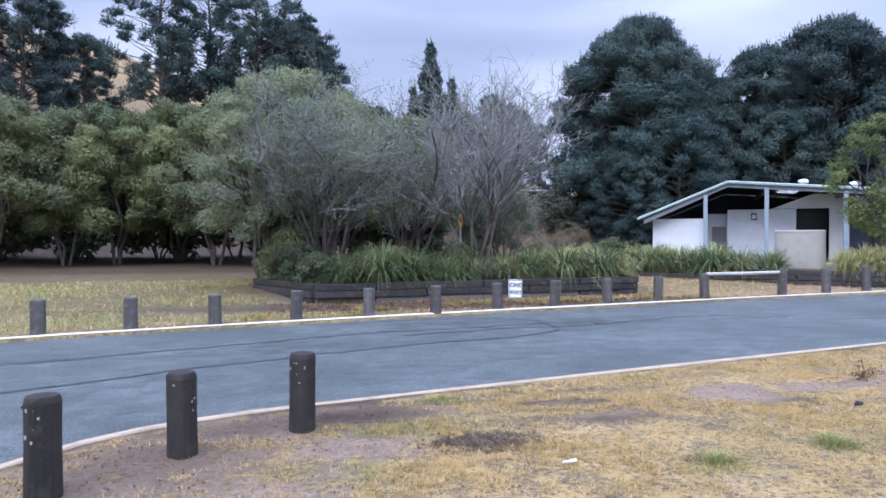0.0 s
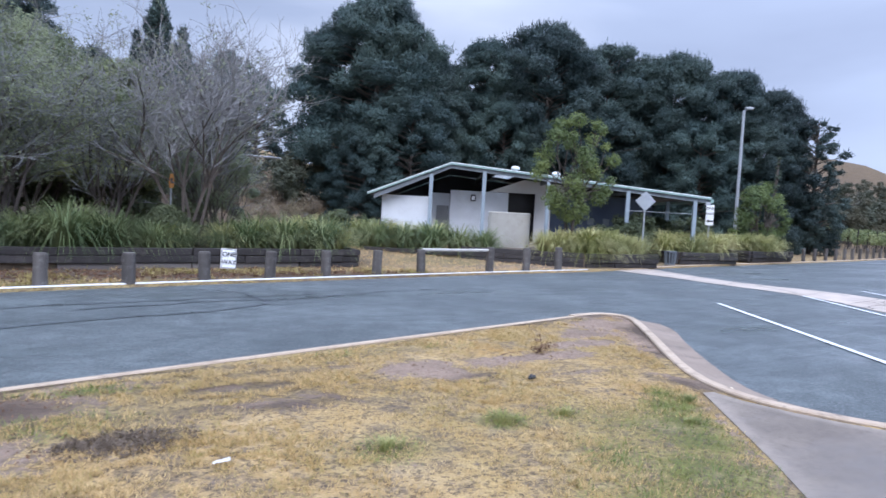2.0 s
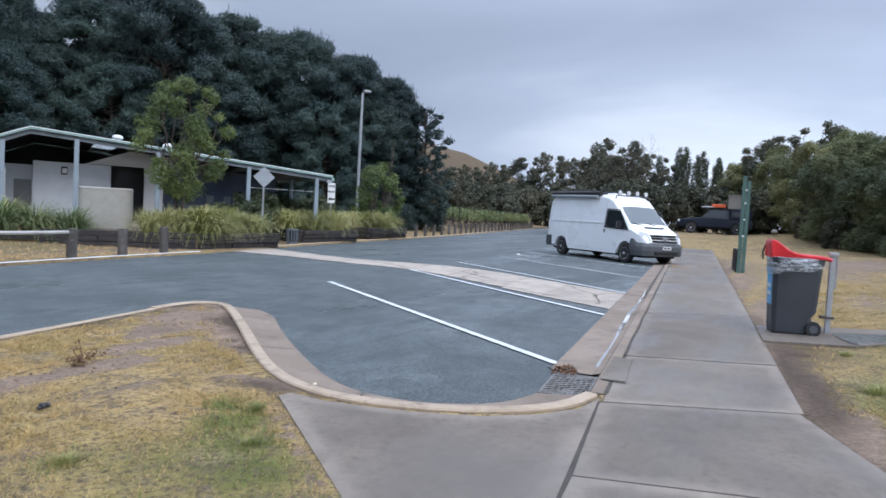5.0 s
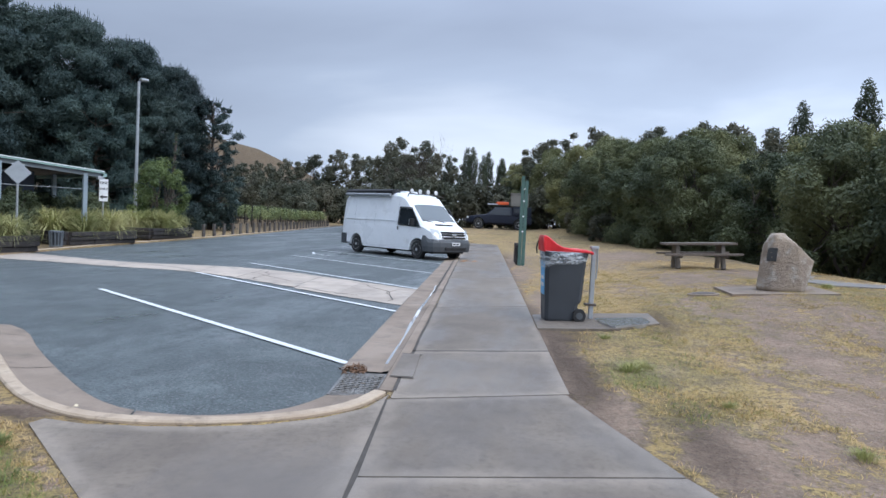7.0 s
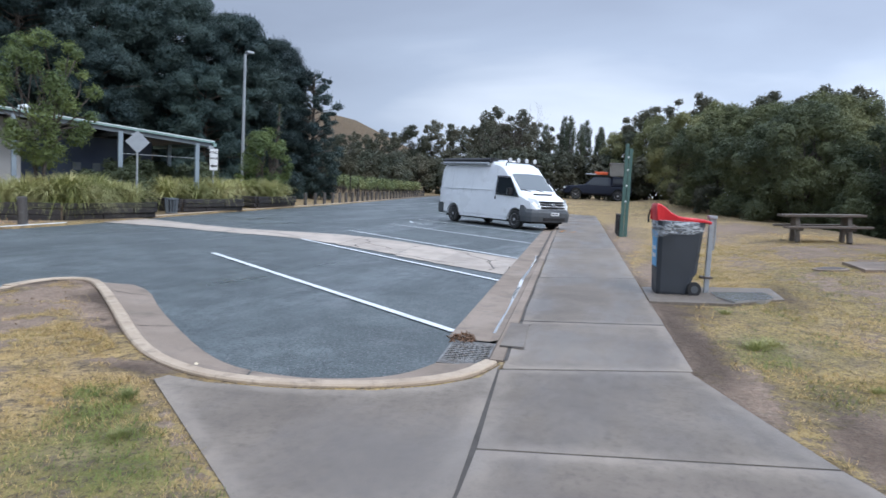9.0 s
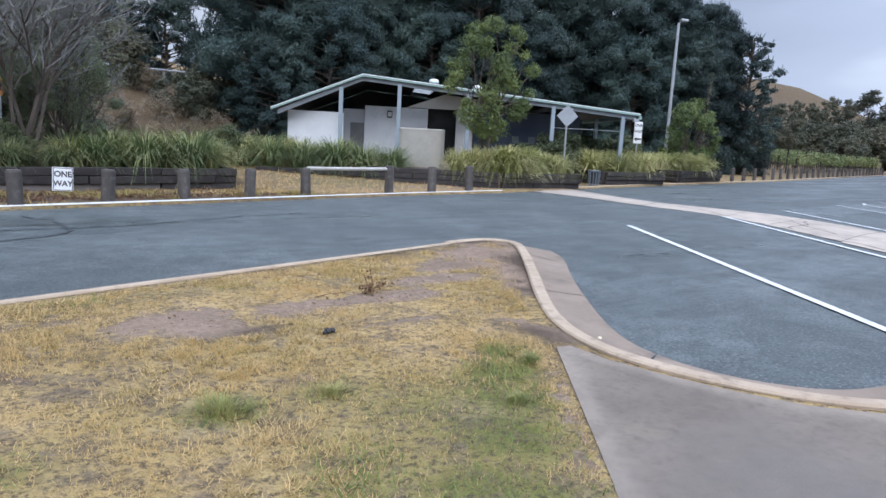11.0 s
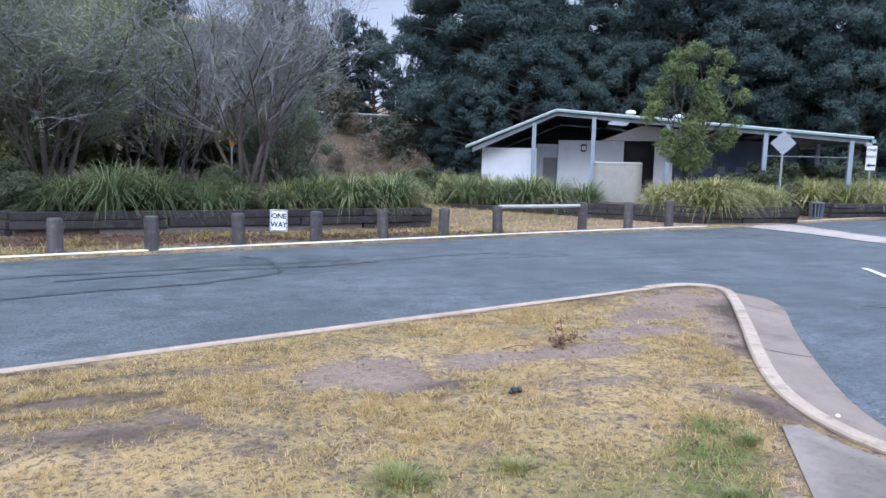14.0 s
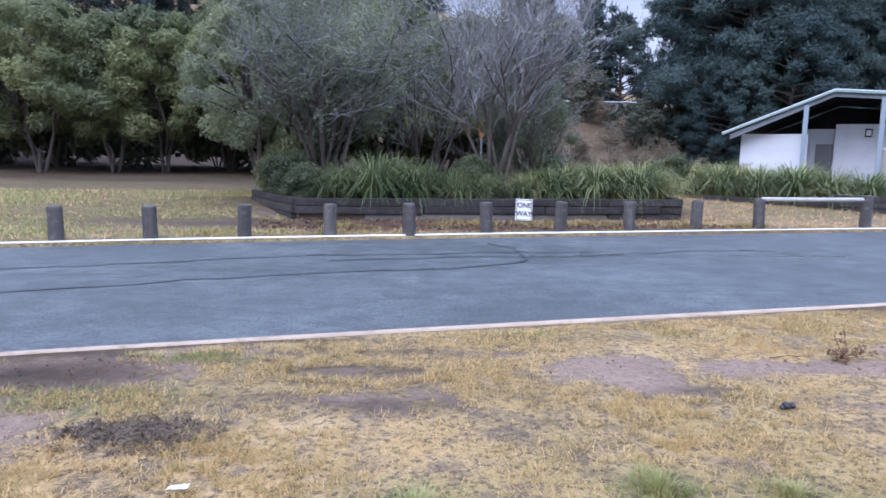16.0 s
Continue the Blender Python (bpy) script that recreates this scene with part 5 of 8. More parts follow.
    # roof vents
    for s, y in ((2.75, 0.9), (4.5, 0.9)):
        z = under(s) + 0.13
        v = part("roof_vent", lathe([(0.10, z - 0.05), (0.10, z + 0.12), (0.19, z + 0.13), (0.19, z + 0.22), (0.14, z + 0.27), (0.04, z + 0.29)], 16, at=(s, y, 0)), M_SIGN, h, "white round roof vent")
        v.data.shade_smooth()
    part("floodlight", box(10.55, -0.3, 2.45, 10.75, -0.12, 2.57, 0.01), M_GALV, h)
    return h


build_shelter()

# water tank in front of the building
tank = thing("water_tank", pose(15.92, 17.5, float(ground_z(15.92, 17.5)) - 0.1, 0, 0, -42) @ Matrix.Diagonal((0.86, 0.86, 0.84, 1)), "beige slimline water tank beside the garden bed", "tank")
bm = bmesh.new()
out = []
for k in range(28):
    a = 2 * math.pi * k / 28
    c, s = math.cos(a), math.sin(a)
    out.append((0.80 * math.copysign(abs(c) ** 0.45, c), 0.42 * math.copysign(abs(s) ** 0.6, s)))
lo, hi, top = [[bm.verts.new((x * f, y * f, z)) for x, y in out] for f, z in ((1, 0), (1, 1.72), (0.96, 1.78))]
for a, b in ((lo, hi), (hi, top)):
    for k in range(28):
        bm.faces.new((a[k], a[(k + 1) % 28], b[(k + 1) % 28], b[k]))
bm.faces.new(top)
part("tank_body", bm, M_TANK, tank)
part("tank_lip", slab_mesh([(x * 1.02, y * 1.03) for x, y in out], 1.70, 1.735), M_TANK, tank)


# ---- signs ----
def small_sign():
    s = thing("one_way_sign", pose(5.5, 13.35, float(ground_z(5.5, 13.35)) - 0.0, -7, 4, 10) @ Matrix.Diagonal((0.87, 0.87, 0.87, 1)), "small white one way sign leaning near the sleepers", "sign")
    part("panel", box(-0.185, -0.008, 0.05, 0.185, 0.008, 0.50, 0.006), M_SIGN, s)
    for x0, x1, z0, z1 in ((-.172, .172, .475, .487), (-.172, .172, .063, .075), (-.172, -.16, .063, .487), (.16, .172, .063, .487)):
        part("border", box(x0, -0.0115, z0, x1, -0.009, z1), M_INK, s)
    writing("ONE", 0.148, M_INK, s, pose(0, -0.0105, 0.365, 90, 0, 0))
    writing("WAY", 0.148, M_INK, s, pose(0, -0.0105, 0.19, 90, 0, 0))
    part("stake", box(-0.02, 0.009, -0.2, 0.02, 0.045, 0.45), M_GALV, s)


small_sign()

diamond = thing("warning_sign", pose(18.98, 14.5, 0.25, 0, 0, -42) @ Matrix.Diagonal((0.95, 0.95, 0.97, 1)), "bare aluminium back of a diamond road sign on a steel pole", "sign")
part("pole", tube([(0, 0.02, 0), (0, 0.02, 2.2)], 0.03, 10), M_GALV, diamond)
bm = box(-0.235, -0.004, -0.235, 0.235, 0.004, 0.235, 0.003)
bmesh.ops.transform(bm, matrix=Matrix.Translation((0, -0.03, 1.90)) @ Matrix.Rotation(radians(45), 4, "Y"), verts=bm.verts)
part("panel", bm, M_SIGN_BACK, diamond)
for z in (1.72, 2.12):
    part("bracket", box(-0.16, -0.028, z - 0.015, 0.16, -0.002, z + 0.015), M_GALV, diamond)

arrow = thing("one_way_arrow_sign", pose(25.2, 16.45, 0.2, 0, 0, -40), "white one way sign with a black arrow on a pole", "sign")
part("pole", tube([(0, 0.03, 0), (0, 0.03, 2.1)], 0.028, 10), M_GALV, arrow)
part("panel", box(-0.15, -0.008, 1.26, 0.15, 0.002, 2.06, 0.006), M_SIGN, arrow)
writing("ONE", 0.125, M_INK, arrow, pose(0, -0.0105, 1.92, 90, 0, 0))
writing("WAY", 0.125, M_INK, arrow, pose(0, -0.0105, 1.70, 90, 0, 0))
part("arrow", slab_mesh([(-0.13, 0), (-0.03, 0.075), (-0.03, 0.03), (0.13, 0.03), (0.13, -0.03), (-0.03, -0.03), (-0.03, -0.075)], 0, 0.003), M_INK, arrow).matrix_local = pose(0, -0.009, 1.42, 90, 0, 0)

marker = thing("orange_marker_sign", pose(4.98, 16.0, 0.62, 0, 0, 8) @ Matrix.Scale(0.72, 4), "small faded orange marker sign behind the bare shrub", "sign")
part("stake", box(-0.02, 0.0, -0.6, 0.02, 0.03, 1.68), M_GALV, marker)
part("panel", slab_mesh([(-0.06, -0.22), (0.06, -0.22), (0.085, 0.0), (0.04, 0.22), (-0.04, 0.22), (-0.085, 0.0)], 0, 0.006), M_ORANGE, marker).matrix_local = pose(0, -0.004, 1.55, 90, 0, 0)
part("mark", slab_mesh([(-0.03, -0.1), (0.03, -0.1), (0.035, 0.06), (-0.035, 0.06)], 0, 0.003), M_INK, marker).matrix_local = pose(0, -0.0115, 1.57, 90, 0, 0)

# lamp post
lp = thing("lamp_post", pose(33.14, 20.45, float(ground_z(33.14, 20.45))), "tall galvanised lamp post with a floodlight head", "street lamp")
part("pole", tube([(0, 0, 0), (0, 0, 7.25)], 0.09, 12, taper=0.065), M_GALV, lp)
part("arm", tube([(0, 0, 7.2), (0.16, -0.12, 7.32)], 0.035, 8), M_GALV, lp)
part("lamp_head", box(-0.05, -0.14, 7.29, 0.32, 0.10, 7.41, 0.03, m=pose(0.05, -0.08, 0, 0, 0, -30)), M_GALV, lp)

# wire litter basket between the beds
wb = thing("wire_basket", pose(21.2, 15.1, float(ground_z(21.2, 15.1))) @ Matrix.Scale(0.74, 4), "dark steel slatted litter basket between the beds", "litter bin")
part("base_ring", lathe([(0.2, 0.04), (0.23, 0.04), (0.23, 0.08), (0.2, 0.08)], 16), M_BEAM, wb)
part("top_ring", lathe([(0.25, 0.62), (0.28, 0.62), (0.28, 0.66), (0.25, 0.66)], 16), M_BEAM, wb)
part("liner", lathe([(0.17, 0.05), (0.2, 0.6)], 14), M_BIN, wb)
for k in range(12):
    a = 2 * math.pi * k / 12
    c, s = math.cos(a), math.sin(a)
    part("slat", tube([(0.22 * c, 0.22 * s, 0.0), (0.27 * c, 0.27 * s, 0.66)], 0.018, 5), M_BEAM, wb)


# ---- wheelie bin with its post ----
def build_bin():
    b = thing("wheelie_bin", pose(12.72, 0.19, 0.012, 0, 0, -80) @ Matrix.Diagonal((0.93, 0.95, 1.0, 1)), "dark grey wheelie bin with a red lid and plastic liner", "bin")
    bm = bmesh.new()
    rings = []
    for z, wx, y0, y1 in ((0.0, 0.21, -0.262, 0.17), (0.04, 0.225, -0.272, 0.19), (0.24, 0.24, -0.28, 0.22), (0.30, 0.245, -0.283, 0.268), (0.9, 0.285, -0.31, 0.305), (0.93, 0.30, -0.325, 0.32), (0.98, 0.30, -0.325, 0.32)):
        c = 0.05
        rings.append([bm.verts.new((x, y, z)) for y, x in ((wx - c, y1), (wx, y1 - c), (wx, y0 + c), (wx - c, y0), (-wx + c, y0), (-wx, y0 + c), (-wx, y1 - c), (-wx + c, y1))])
    for p, q in zip(rings, rings[1:]):
        for k in range(8):
            bm.faces.new((p[k], p[(k + 1) % 8], q[(k + 1) % 8], q[k]))
    bm.faces.new(rings[0])
    bm.faces.new(rings[-1][::-1])
    bmesh.ops.recalc_face_normals(bm, faces=bm.faces)
    body = part("bin_body", bm, M_BIN, b)
    # liner folded over the rim: a wavy skirt
    bm = bmesh.new()
    n_ = 64
    cols = []
    for k in range(n_):
        a = 2 * math.pi * k / n_
        c, s = math.cos(a), math.sin(a)
        x, y = 0.338 * math.copysign(abs(c) ** 0.42, c), 0.312 * math.copysign(abs(s) ** 0.42, s)
        drop = 0.10 + 0.13 * (0.5 - 0.5 * c) + 0.03 * noise.noise((a * 3, 1, 0))
        w1, w2 = 1 + 0.012 * math.sin(a * 17), 1.0 + 0.025 * noise.noise((a * 6, 0, 2))
        cols.append([bm.verts.new(p) for p in ((x * .93, y * .93, 0.992), (x * w1, y * w1, 0.975), (x * w2 * 1.01, y * w2 * 1.01, 0.98 - drop * 0.5), (x * 0.985 * w2, y * 0.985 * w2, 0.98 - drop))])
    for k in range(n_):
        for j in range(3):
            bm.faces.new((cols[k][j], cols[(k + 1) % n_][j], cols[(k + 1) % n_][j + 1], cols[k][j + 1]))
    part("liner", bm, M_BAG, b, "crumpled clear plastic liner", smooth=True)
    # red lid: high hood at the front, sloping to the hinge
    bm = bmesh.new()
    prof = [(-0.335, 0.99, 1.0), (-0.355, 1.17, .8), (-0.345, 1.205, .72), (-0.30, 1.20, .70), (-0.24, 1.165, .72), (-0.15, 1.095, .80), (-0.05, 1.05, .92), (0.12, 1.03, .98), (0.30, 1.025, 1.0), (0.40, 1.0, 1.0)]
    rows = []
    for x, z, f in prof:
        w = 0.30 * f
        rows.append([bm.verts.new(p) for p in ((x, -w, min(z - .012, 0.985)), (x, -w, z - 0.015), (x, -w * 0.9, z), (x, w * 0.9, z), (x, w, z - 0.015), (x, w, min(z - .012, 0.985)))])
    for p, q in zip(rows, rows[1:]):
        for k in range(5):
            bm.faces.new((p[k], p[k + 1], q[k + 1], q[k]))
    bm.faces.new(rows[0])
    bm.faces.new(rows[-1][::-1])
    bmesh.ops.recalc_face_normals(bm, faces=bm.faces)
    part("lid", bm, M_RED, b, "bright red hooded lid")
    part("strap", tube([(-0.35, 0.27, 1.12), (-0.375, 0.3, 1.02), (-0.36, 0.32, 0.93)], 0.012, 6), M_BLACK, b)
    part("hinge_bar", tube([(0.39, -0.24, 0.98), (0.39, 0.24, 0.98)], 0.02, 8), M_RED, b)
    front = lambda z: -0.268 - 0.047 * z
    st = part("sticker", quad_patch([(front(.36), -0.16, .36), (front(.36), 0.19, .36), (front(.84), 0.2, .84), (front(.84), -0.17, .84)], (-1, 0, 0), 2, 2, 0.004), M_STICKER, b, "blue sticker with white bars")
    for z in (0.48, 0.58):
        part("sticker_bar", quad_patch([(front(z), -0.1, z), (front(z), 0.12, z), (front(z + .05), 0.12, z + .05), (front(z + .05), -0.1, z + .05)], (-1, 0, 0), 1, 1, 0.008), M_SIGN, st)
    part("axle", tube([(0.235, -0.27, 0.1), (0.235, 0.27, 0.1)], 0.014, 8), M_GALV, b)
    for y in (-0.26, 0.26):
        wh = part("wheel", lathe([(0.06, y - 0.03), (0.095, y - 0.028), (0.1, y), (0.095, y + 0.028), (0.06, y + 0.03)], 18, axis="Y", at=(0.235, 0, 0.1)), M_RUBBER, b)
        part("hub", lathe([(0.05, y - 0.034), (0.05, y + 0.034)], 12, axis="Y", at=(0.235, 0, 0.1)), M_TRIM, wh)
    part("cord", tube([(-0.1, 0.34, 0.97), (-0.12, 0.315, 0.7), (-0.06, 0.30, 0.45), (-0.14, 0.285, 0.12)], 0.005, 5), M_SIGN, b)


build_bin()
post = thing("bin_post", pose(12.78, -0.235, 0.0, 0, 0, -80), "galvanised square post with a bracket and chain", "post")
part("post", box(-0.03, -0.03, -0.1, 0.03, 0.03, 1.08, 0.004), M_GALV, post)
part("bracket", box(-0.05, -0.06, 1.05, 0.06, 0.06, 1.09, 0.005), M_GALV, post)
part("chain", tube([(0.06, 0.04, 1.05), (0.07, 0.05, 0.8), (0.06, 0.045, 0.62)], 0.012, 6), M_GALV, post)
part("foot_plate", box(-0.09, -0.07, 0.24, 0.06, 0.07, 0.27, 0.004), M_IRON, post)
tagged(part("bin_pad", slab_mesh([(11.75, 0.48), (13.1, 0.6), (13.35, -0.4), (13.3, -1.1), (12.45, -1.15), (11.95, -0.5)], -0.1, 0.03, ztop=lambda x, y: float(ground_z(x, y)) + 0.010), M_PATH, None), "damp concrete pad under the wheelie bin", "concrete pad", kind="structure")
bm = bmesh.new()
tilt = (float(ground_z(12.66, -1.0)) - float(ground_z(12.66, -0.3))) / -0.7
level = lambda y: float(ground_z(12.66, -0.3)) + tilt * (y + 0.3) + 0.022
rim = [(12.66 + (0.58 + 0.09 * math.sin(3 * a) + 0.05 * math.sin(7 * a + 1)) * math.cos(a), -0.66 + (0.40 + 0.06 * math.sin(2 * a + 1)) * math.sin(a)) for a in np.linspace(0, 2 * math.pi, 30)[:-1]]
bm = slab_mesh(rim, 0.0, 0, ztop=lambda x, y: level(y))
tagged(part("puddle", bm, M_PUDDLE, None), "shallow rain puddle on the concrete pad", "puddle", kind="structure")


# ---- vehicles ----
def shell(stations, ring):
    """A body shell from cross-sections: ring(station) gives half an outline from the sill to the roof's middle."""
    bm = bmesh.new()
    rows = []
    for st in stations:
        half = ring(st)
        full = [(st[0], y, z) for y, z in half] + [(st[0], -y, z) for y, z in reversed(half[:-1])]
        rows.append([bm.verts.new(p) for p in full])
    for a, b in zip(rows, rows[1:]):
        for k in range(len(a) - 1):
            bm.faces.new((a[k], a[k + 1], b[k + 1], b[k]))
        bm.faces.new((a[-1], a[0], b[0], b[-1]))
    bm.faces.new(rows[0])
    bm.faces.new(rows[-1][::-1])
    bmesh.ops.recalc_face_normals(bm, faces=bm.faces)
    return bm


def carve(ob, cutters):
    """Cut openings out of a mesh and drop the cutters."""
    made = []
    for bm in cutters:
        me = bpy.data.meshes.new("cut")
        bm.to_mesh(me)
        bm.free()
        c = bpy.data.objects.new("cut", me)
        scene.collection.objects.link(c)
        c.matrix_world = ob.matrix_world
        mod = ob.modifiers.new("cut", "BOOLEAN")
        mod.object, mod.solver, mod.operation = c, "EXACT", "DIFFERENCE"
        made.append(c)
    bpy.context.view_layer.update()
    for c in made:
        c.matrix_world = ob.matrix_world
    bpy.context.view_layer.update()
    me = bpy.data.meshes.new_from_object(ob.evaluated_get(bpy.context.evaluated_depsgraph_get()))
    ob.modifiers.clear()
    ob.data = me
    for c in made:
        bpy.data.objects.remove(c)


def add_wheel(parent, x, y, r, width, mesh_cache={}):
    s = 1 if y > 0 else -1
    tyre = part("wheel", lathe([(r * 0.60, -width / 2), (r * 0.93, -width / 2), (r, -width * 0.36), (r, width * 0.36), (r * 0.93, width / 2), (r * 0.60, width / 2)], 28, axis="Y", at=(x, y, r)), M_RUBBER, parent, "black tyre on a steel wheel")
    yo = y + s * (width * 0.5 + 0.004)
    part("rim", lathe([(r * 0.60, yo - s * 0.03), (r * 0.62, yo), (r * 0.54, yo - s * 0.01), (r * 0.46, yo - s * 0.045), (r * 0.2, yo - s * 0.02), (r * 0.14, yo + s * 0.01), (r * 0.05, yo + s * 0.01)], 24, axis="Y", at=(x, 0, r)), M_RIM, tyre)
    for k in range(5):
        a = 2 * math.pi * k / 5
        part("hole", lathe([(0.022, yo - s * 0.028), (0.022, yo - s * 0.018)], 8, axis="Y", at=(x + r * 0.36 * math.cos(a), 0, r + r * 0.36 * math.sin(a))), M_DARK, tyre)
    return tyre


# vehicle glass with its base greyed to paint in the reflected sky
M_SCREEN = glass_material("windscreen_glass_sky_tint", (0.085, 0.10, 0.105), 0.08)


def build_van():
    van = thing("van", pose(28.85, 6.08, -0.055, 0, 0, -128.2), "white panel van with grey bumpers, roof rack and spotlights", "van")
    top = lambda x: np.interp(x, [-2.9, -2.82, -2.6, -1.0, 0.45, 0.75, 1.02, 1.95, 2.05, 2.5, 2.68, 2.76], [2.12, 2.26, 2.34, 2.40, 2.40, 2.36, 2.25, 1.36, 1.30, 1.10, 0.98, 0.80])
    wide = lambda x: np.interp(x, [-2.9, -2.7, 1.4, 2.2, 2.6, 2.76], [0.93, 0.98, 0.98, 0.94, 0.86, 0.72])

    def ring(st):
        x = st[0]
        t, w = float(top(x)), float(wide(x))
        tall = ease(1.2, 2.0, t)
        belt = min(1.18, t - 0.12)
        sh = 0.80 * w if t > 1.6 else 0.90 * w
        return [(0.0, 0.30), (w * 0.9, 0.30), (w, 0.40), (w, 0.62), (w, belt * 0.55 + 0.35), (w * 0.995, belt),
                (w * (0.995 - 0.05 * float(tall)), belt + (t - 0.16 - belt) * 0.5), (w * (0.97 - 0.085 * float(tall)), t - 0.13), (sh, t - 0.045), (sh * 0.72, t - 0.01), (0.0, t)]
    xs = [-2.9, -2.86, -2.75, -2.5, -2.2, -1.8, -1.3, -0.8, -0.3, 0.2, 0.45, 0.6, 0.75, 0.9, 1.02, 1.2, 1.4, 1.55, 1.7, 1.85, 1.97, 2.1, 2.3, 2.5, 2.62, 2.70, 2.76]
    body = part("body", shell([(x,) for x in xs], ring), M_VAN, van, "white painted steel body")
    carve(body, [lathe([(0.39, -1.1), (0.39, 1.1)], 28, axis="Y", at=(x, 0, 0.36)) for x in (1.85, -1.9)])
    body.data.shade_smooth()
    body.data.set_sharp_from_angle(angle=radians(32))
    part("underbody", box(-2.7, -0.75, 0.22, 2.5, 0.75, 0.36, 0.02), M_DARK, van)
    for x in (1.85, -1.9):
        for s in (1, -1):
            part("wheel_arch", box(x - 0.4, s * 0.55 - 0.1, 0.3, x + 0.4, s * 0.55 + 0.1, 0.8), M_DARK, van)
            add_wheel(van, x, s * 0.86, 0.335, 0.21)
    side_y = lambda z: 0.98 * (0.995 - 0.05 * min(1, max(0, (z - 1.18) / 0.53)) - 0.06 * min(1, max(0, (z - 1.71) / 0.5)))
    for s in (1, -1):
        hug = lambda p, s=s: Vector((p.x, s * float(side_y(p.z)) * float(wide(p.x)) / 0.98, p.z))
        w = part("side_window", quad_patch([(0.78, s, 1.22), (1.98, s, 1.16), (1.44, s, 1.80), (0.80, s, 1.82)], (0, s, 0), 8, 5, 0.007, hug), M_GLASS, van, "dark tinted door window")
        part("window_frame", tube([hug(Vector(q)) + Vector((0, s * 0.012, 0)) for q in ((0.75, s, 1.2), (2.0, s, 1.14), (1.45, s, 1.83), (0.77, s, 1.85), (0.75, s, 1.2))], 0.024, 4), M_BLACK, w)
        # door and panel seams
        for x in (0.68, -0.72, -2.05):
            part("seam", tube([hug(Vector((x, s, z))) + Vector((0, s * 0.001, 0)) for z in (0.45, 0.8, 1.2, 1.5, 1.8, 2.1)], 0.003, 4), M_SEAM, van)
        part("slide_rail", box(-2.5, s * 0.975 - 0.006, 1.05, -0.75, s * 0.975 + 0.012, 1.085, 0.004), M_VAN, van)
        part("crease", box(-2.7, s * 0.978 - 0.006, 1.33, 0.6, s * 0.955 + 0.010, 1.345, 0.003), M_VAN, van)
        part("door_handle", box(0.70, s * 0.985 - 0.01, 1.0, 0.76, s * 0.985 + 0.02, 1.13, 0.008), M_BLACK, van, "black door handle")
        part("sill", box(-1.45, s * 0.955 - 0.02, 0.28, 1.40, s * 0.955 + 0.03, 0.39, 0.01), M_VAN, van)
        part("rear_corner", box(-2.93, s * 0.945 - 0.04, 0.33, -2.55, s * 0.955 + 0.04, 0.74, 0.02), M_TRIM, van, "grey plastic rear corner")
        part("headlight", quad_patch([(2.58, s * 0.86, 0.80), (2.765, s * 0.60, 0.80), (2.62, s * 0.63, 1.06), (2.42, s * 0.88, 1.12)], (0.5, s * 0.6, 0.3), 5, 4, 0.03), M_LENS, van, "clear headlight")
        mir = part("mirror", box(1.52, s * 1.04 - 0.06, 1.18, 1.66, s * 1.04 + 0.10, 1.44, 0.03), M_BLACK, van, "black door mirror")
        part("mirror_glass", box(1.512, s * 1.05 - 0.05, 1.2, 1.522, s * 1.05 + 0.08, 1.41), M_LENS, mir)
    # bumper, grille, windscreen, bonnet vent
    bm = bmesh.new()
    prof = [(0.30, -0.02), (0.30, 0.06), (0.48, 0.085), (0.62, 0.075), (0.74, 0.02)]
    plan = [(2.16, 0.965), (2.3, 0.95), (2.45, 0.92), (2.62, 0.84), (2.75, 0.66), (2.80, 0.35), (2.81, 0)]
    plan = plan + [(x, -y) for x, y in reversed(plan[:-1])]
    cols = []
    for i, (x, y) in enumerate(plan):
        a, b = plan[max(i - 1, 0)], plan[min(i + 1, len(plan) - 1)]
        t = Vector((b[0] - a[0], b[1] - a[1])).normalized()
        n_ = Vector((-t.y, t.x))
        lift = 0.12 if abs(y) > 0.9 and x < 2.4 else 0.0
        cols.append([bm.verts.new((x + n_.x * d, y + n_.y * d, z + (lift if z > 0.7 else 0) )) for z, d in prof])
    for a, b in zip(cols, cols[1:]):
        for k in range(len(prof) - 1):
            bm.faces.new((a[k], b[k], b[k + 1], a[k + 1]))
    bmesh.ops.recalc_face_normals(bm, faces=bm.faces)
    bump = part("front_bumper", bm, M_TRIM, van, "grey plastic front bumper")
    carve(bump, [lathe([(0.385, -1.1), (0.385, 1.1)], 28, axis="Y", at=(1.85, 0, 0.36))])
    part("lower_grille", box(2.80, -0.5, 0.36, 2.90, 0.5, 0.46, 0.01), M_BLACK, bump)
    for z in (0.80, 0.90, 0.99):
        part("grille", box(2.66 - (z - .8) * .35, -0.55, z - 0.032, 2.795 - (z - .8) * .4, 0.55, z + 0.032, 0.012), M_BLACK, van, "dark grille slot")
    part("badge", lathe([(0.07, 2.785), (0.05, 2.80)], 16, axis="Y"), M_GALV, van, "small oval badge").matrix_local = pose(0, 0, 0.9, 0, 0, -90) @ Matrix.Diagonal((1.5, 1, 0.7, 1))
    pl = part("plate", box(2.895, -0.19, 0.53, 2.905, 0.19, 0.64, 0.003), M_SIGN, van, "pale number plate with dark bars")
    for y in (-0.1, 0.06):
        part("plate_bar", box(2.906, y - 0.06, 0.56, 2.909, y + 0.07, 0.61), M_INK, pl)

    def on_roof(p):
        half = ring((p.x,))[6:]
        return Vector((p.x, p.y, float(np.interp(abs(p.y), [q[0] for q in reversed(half)], [q[1] for q in reversed(half)]))))
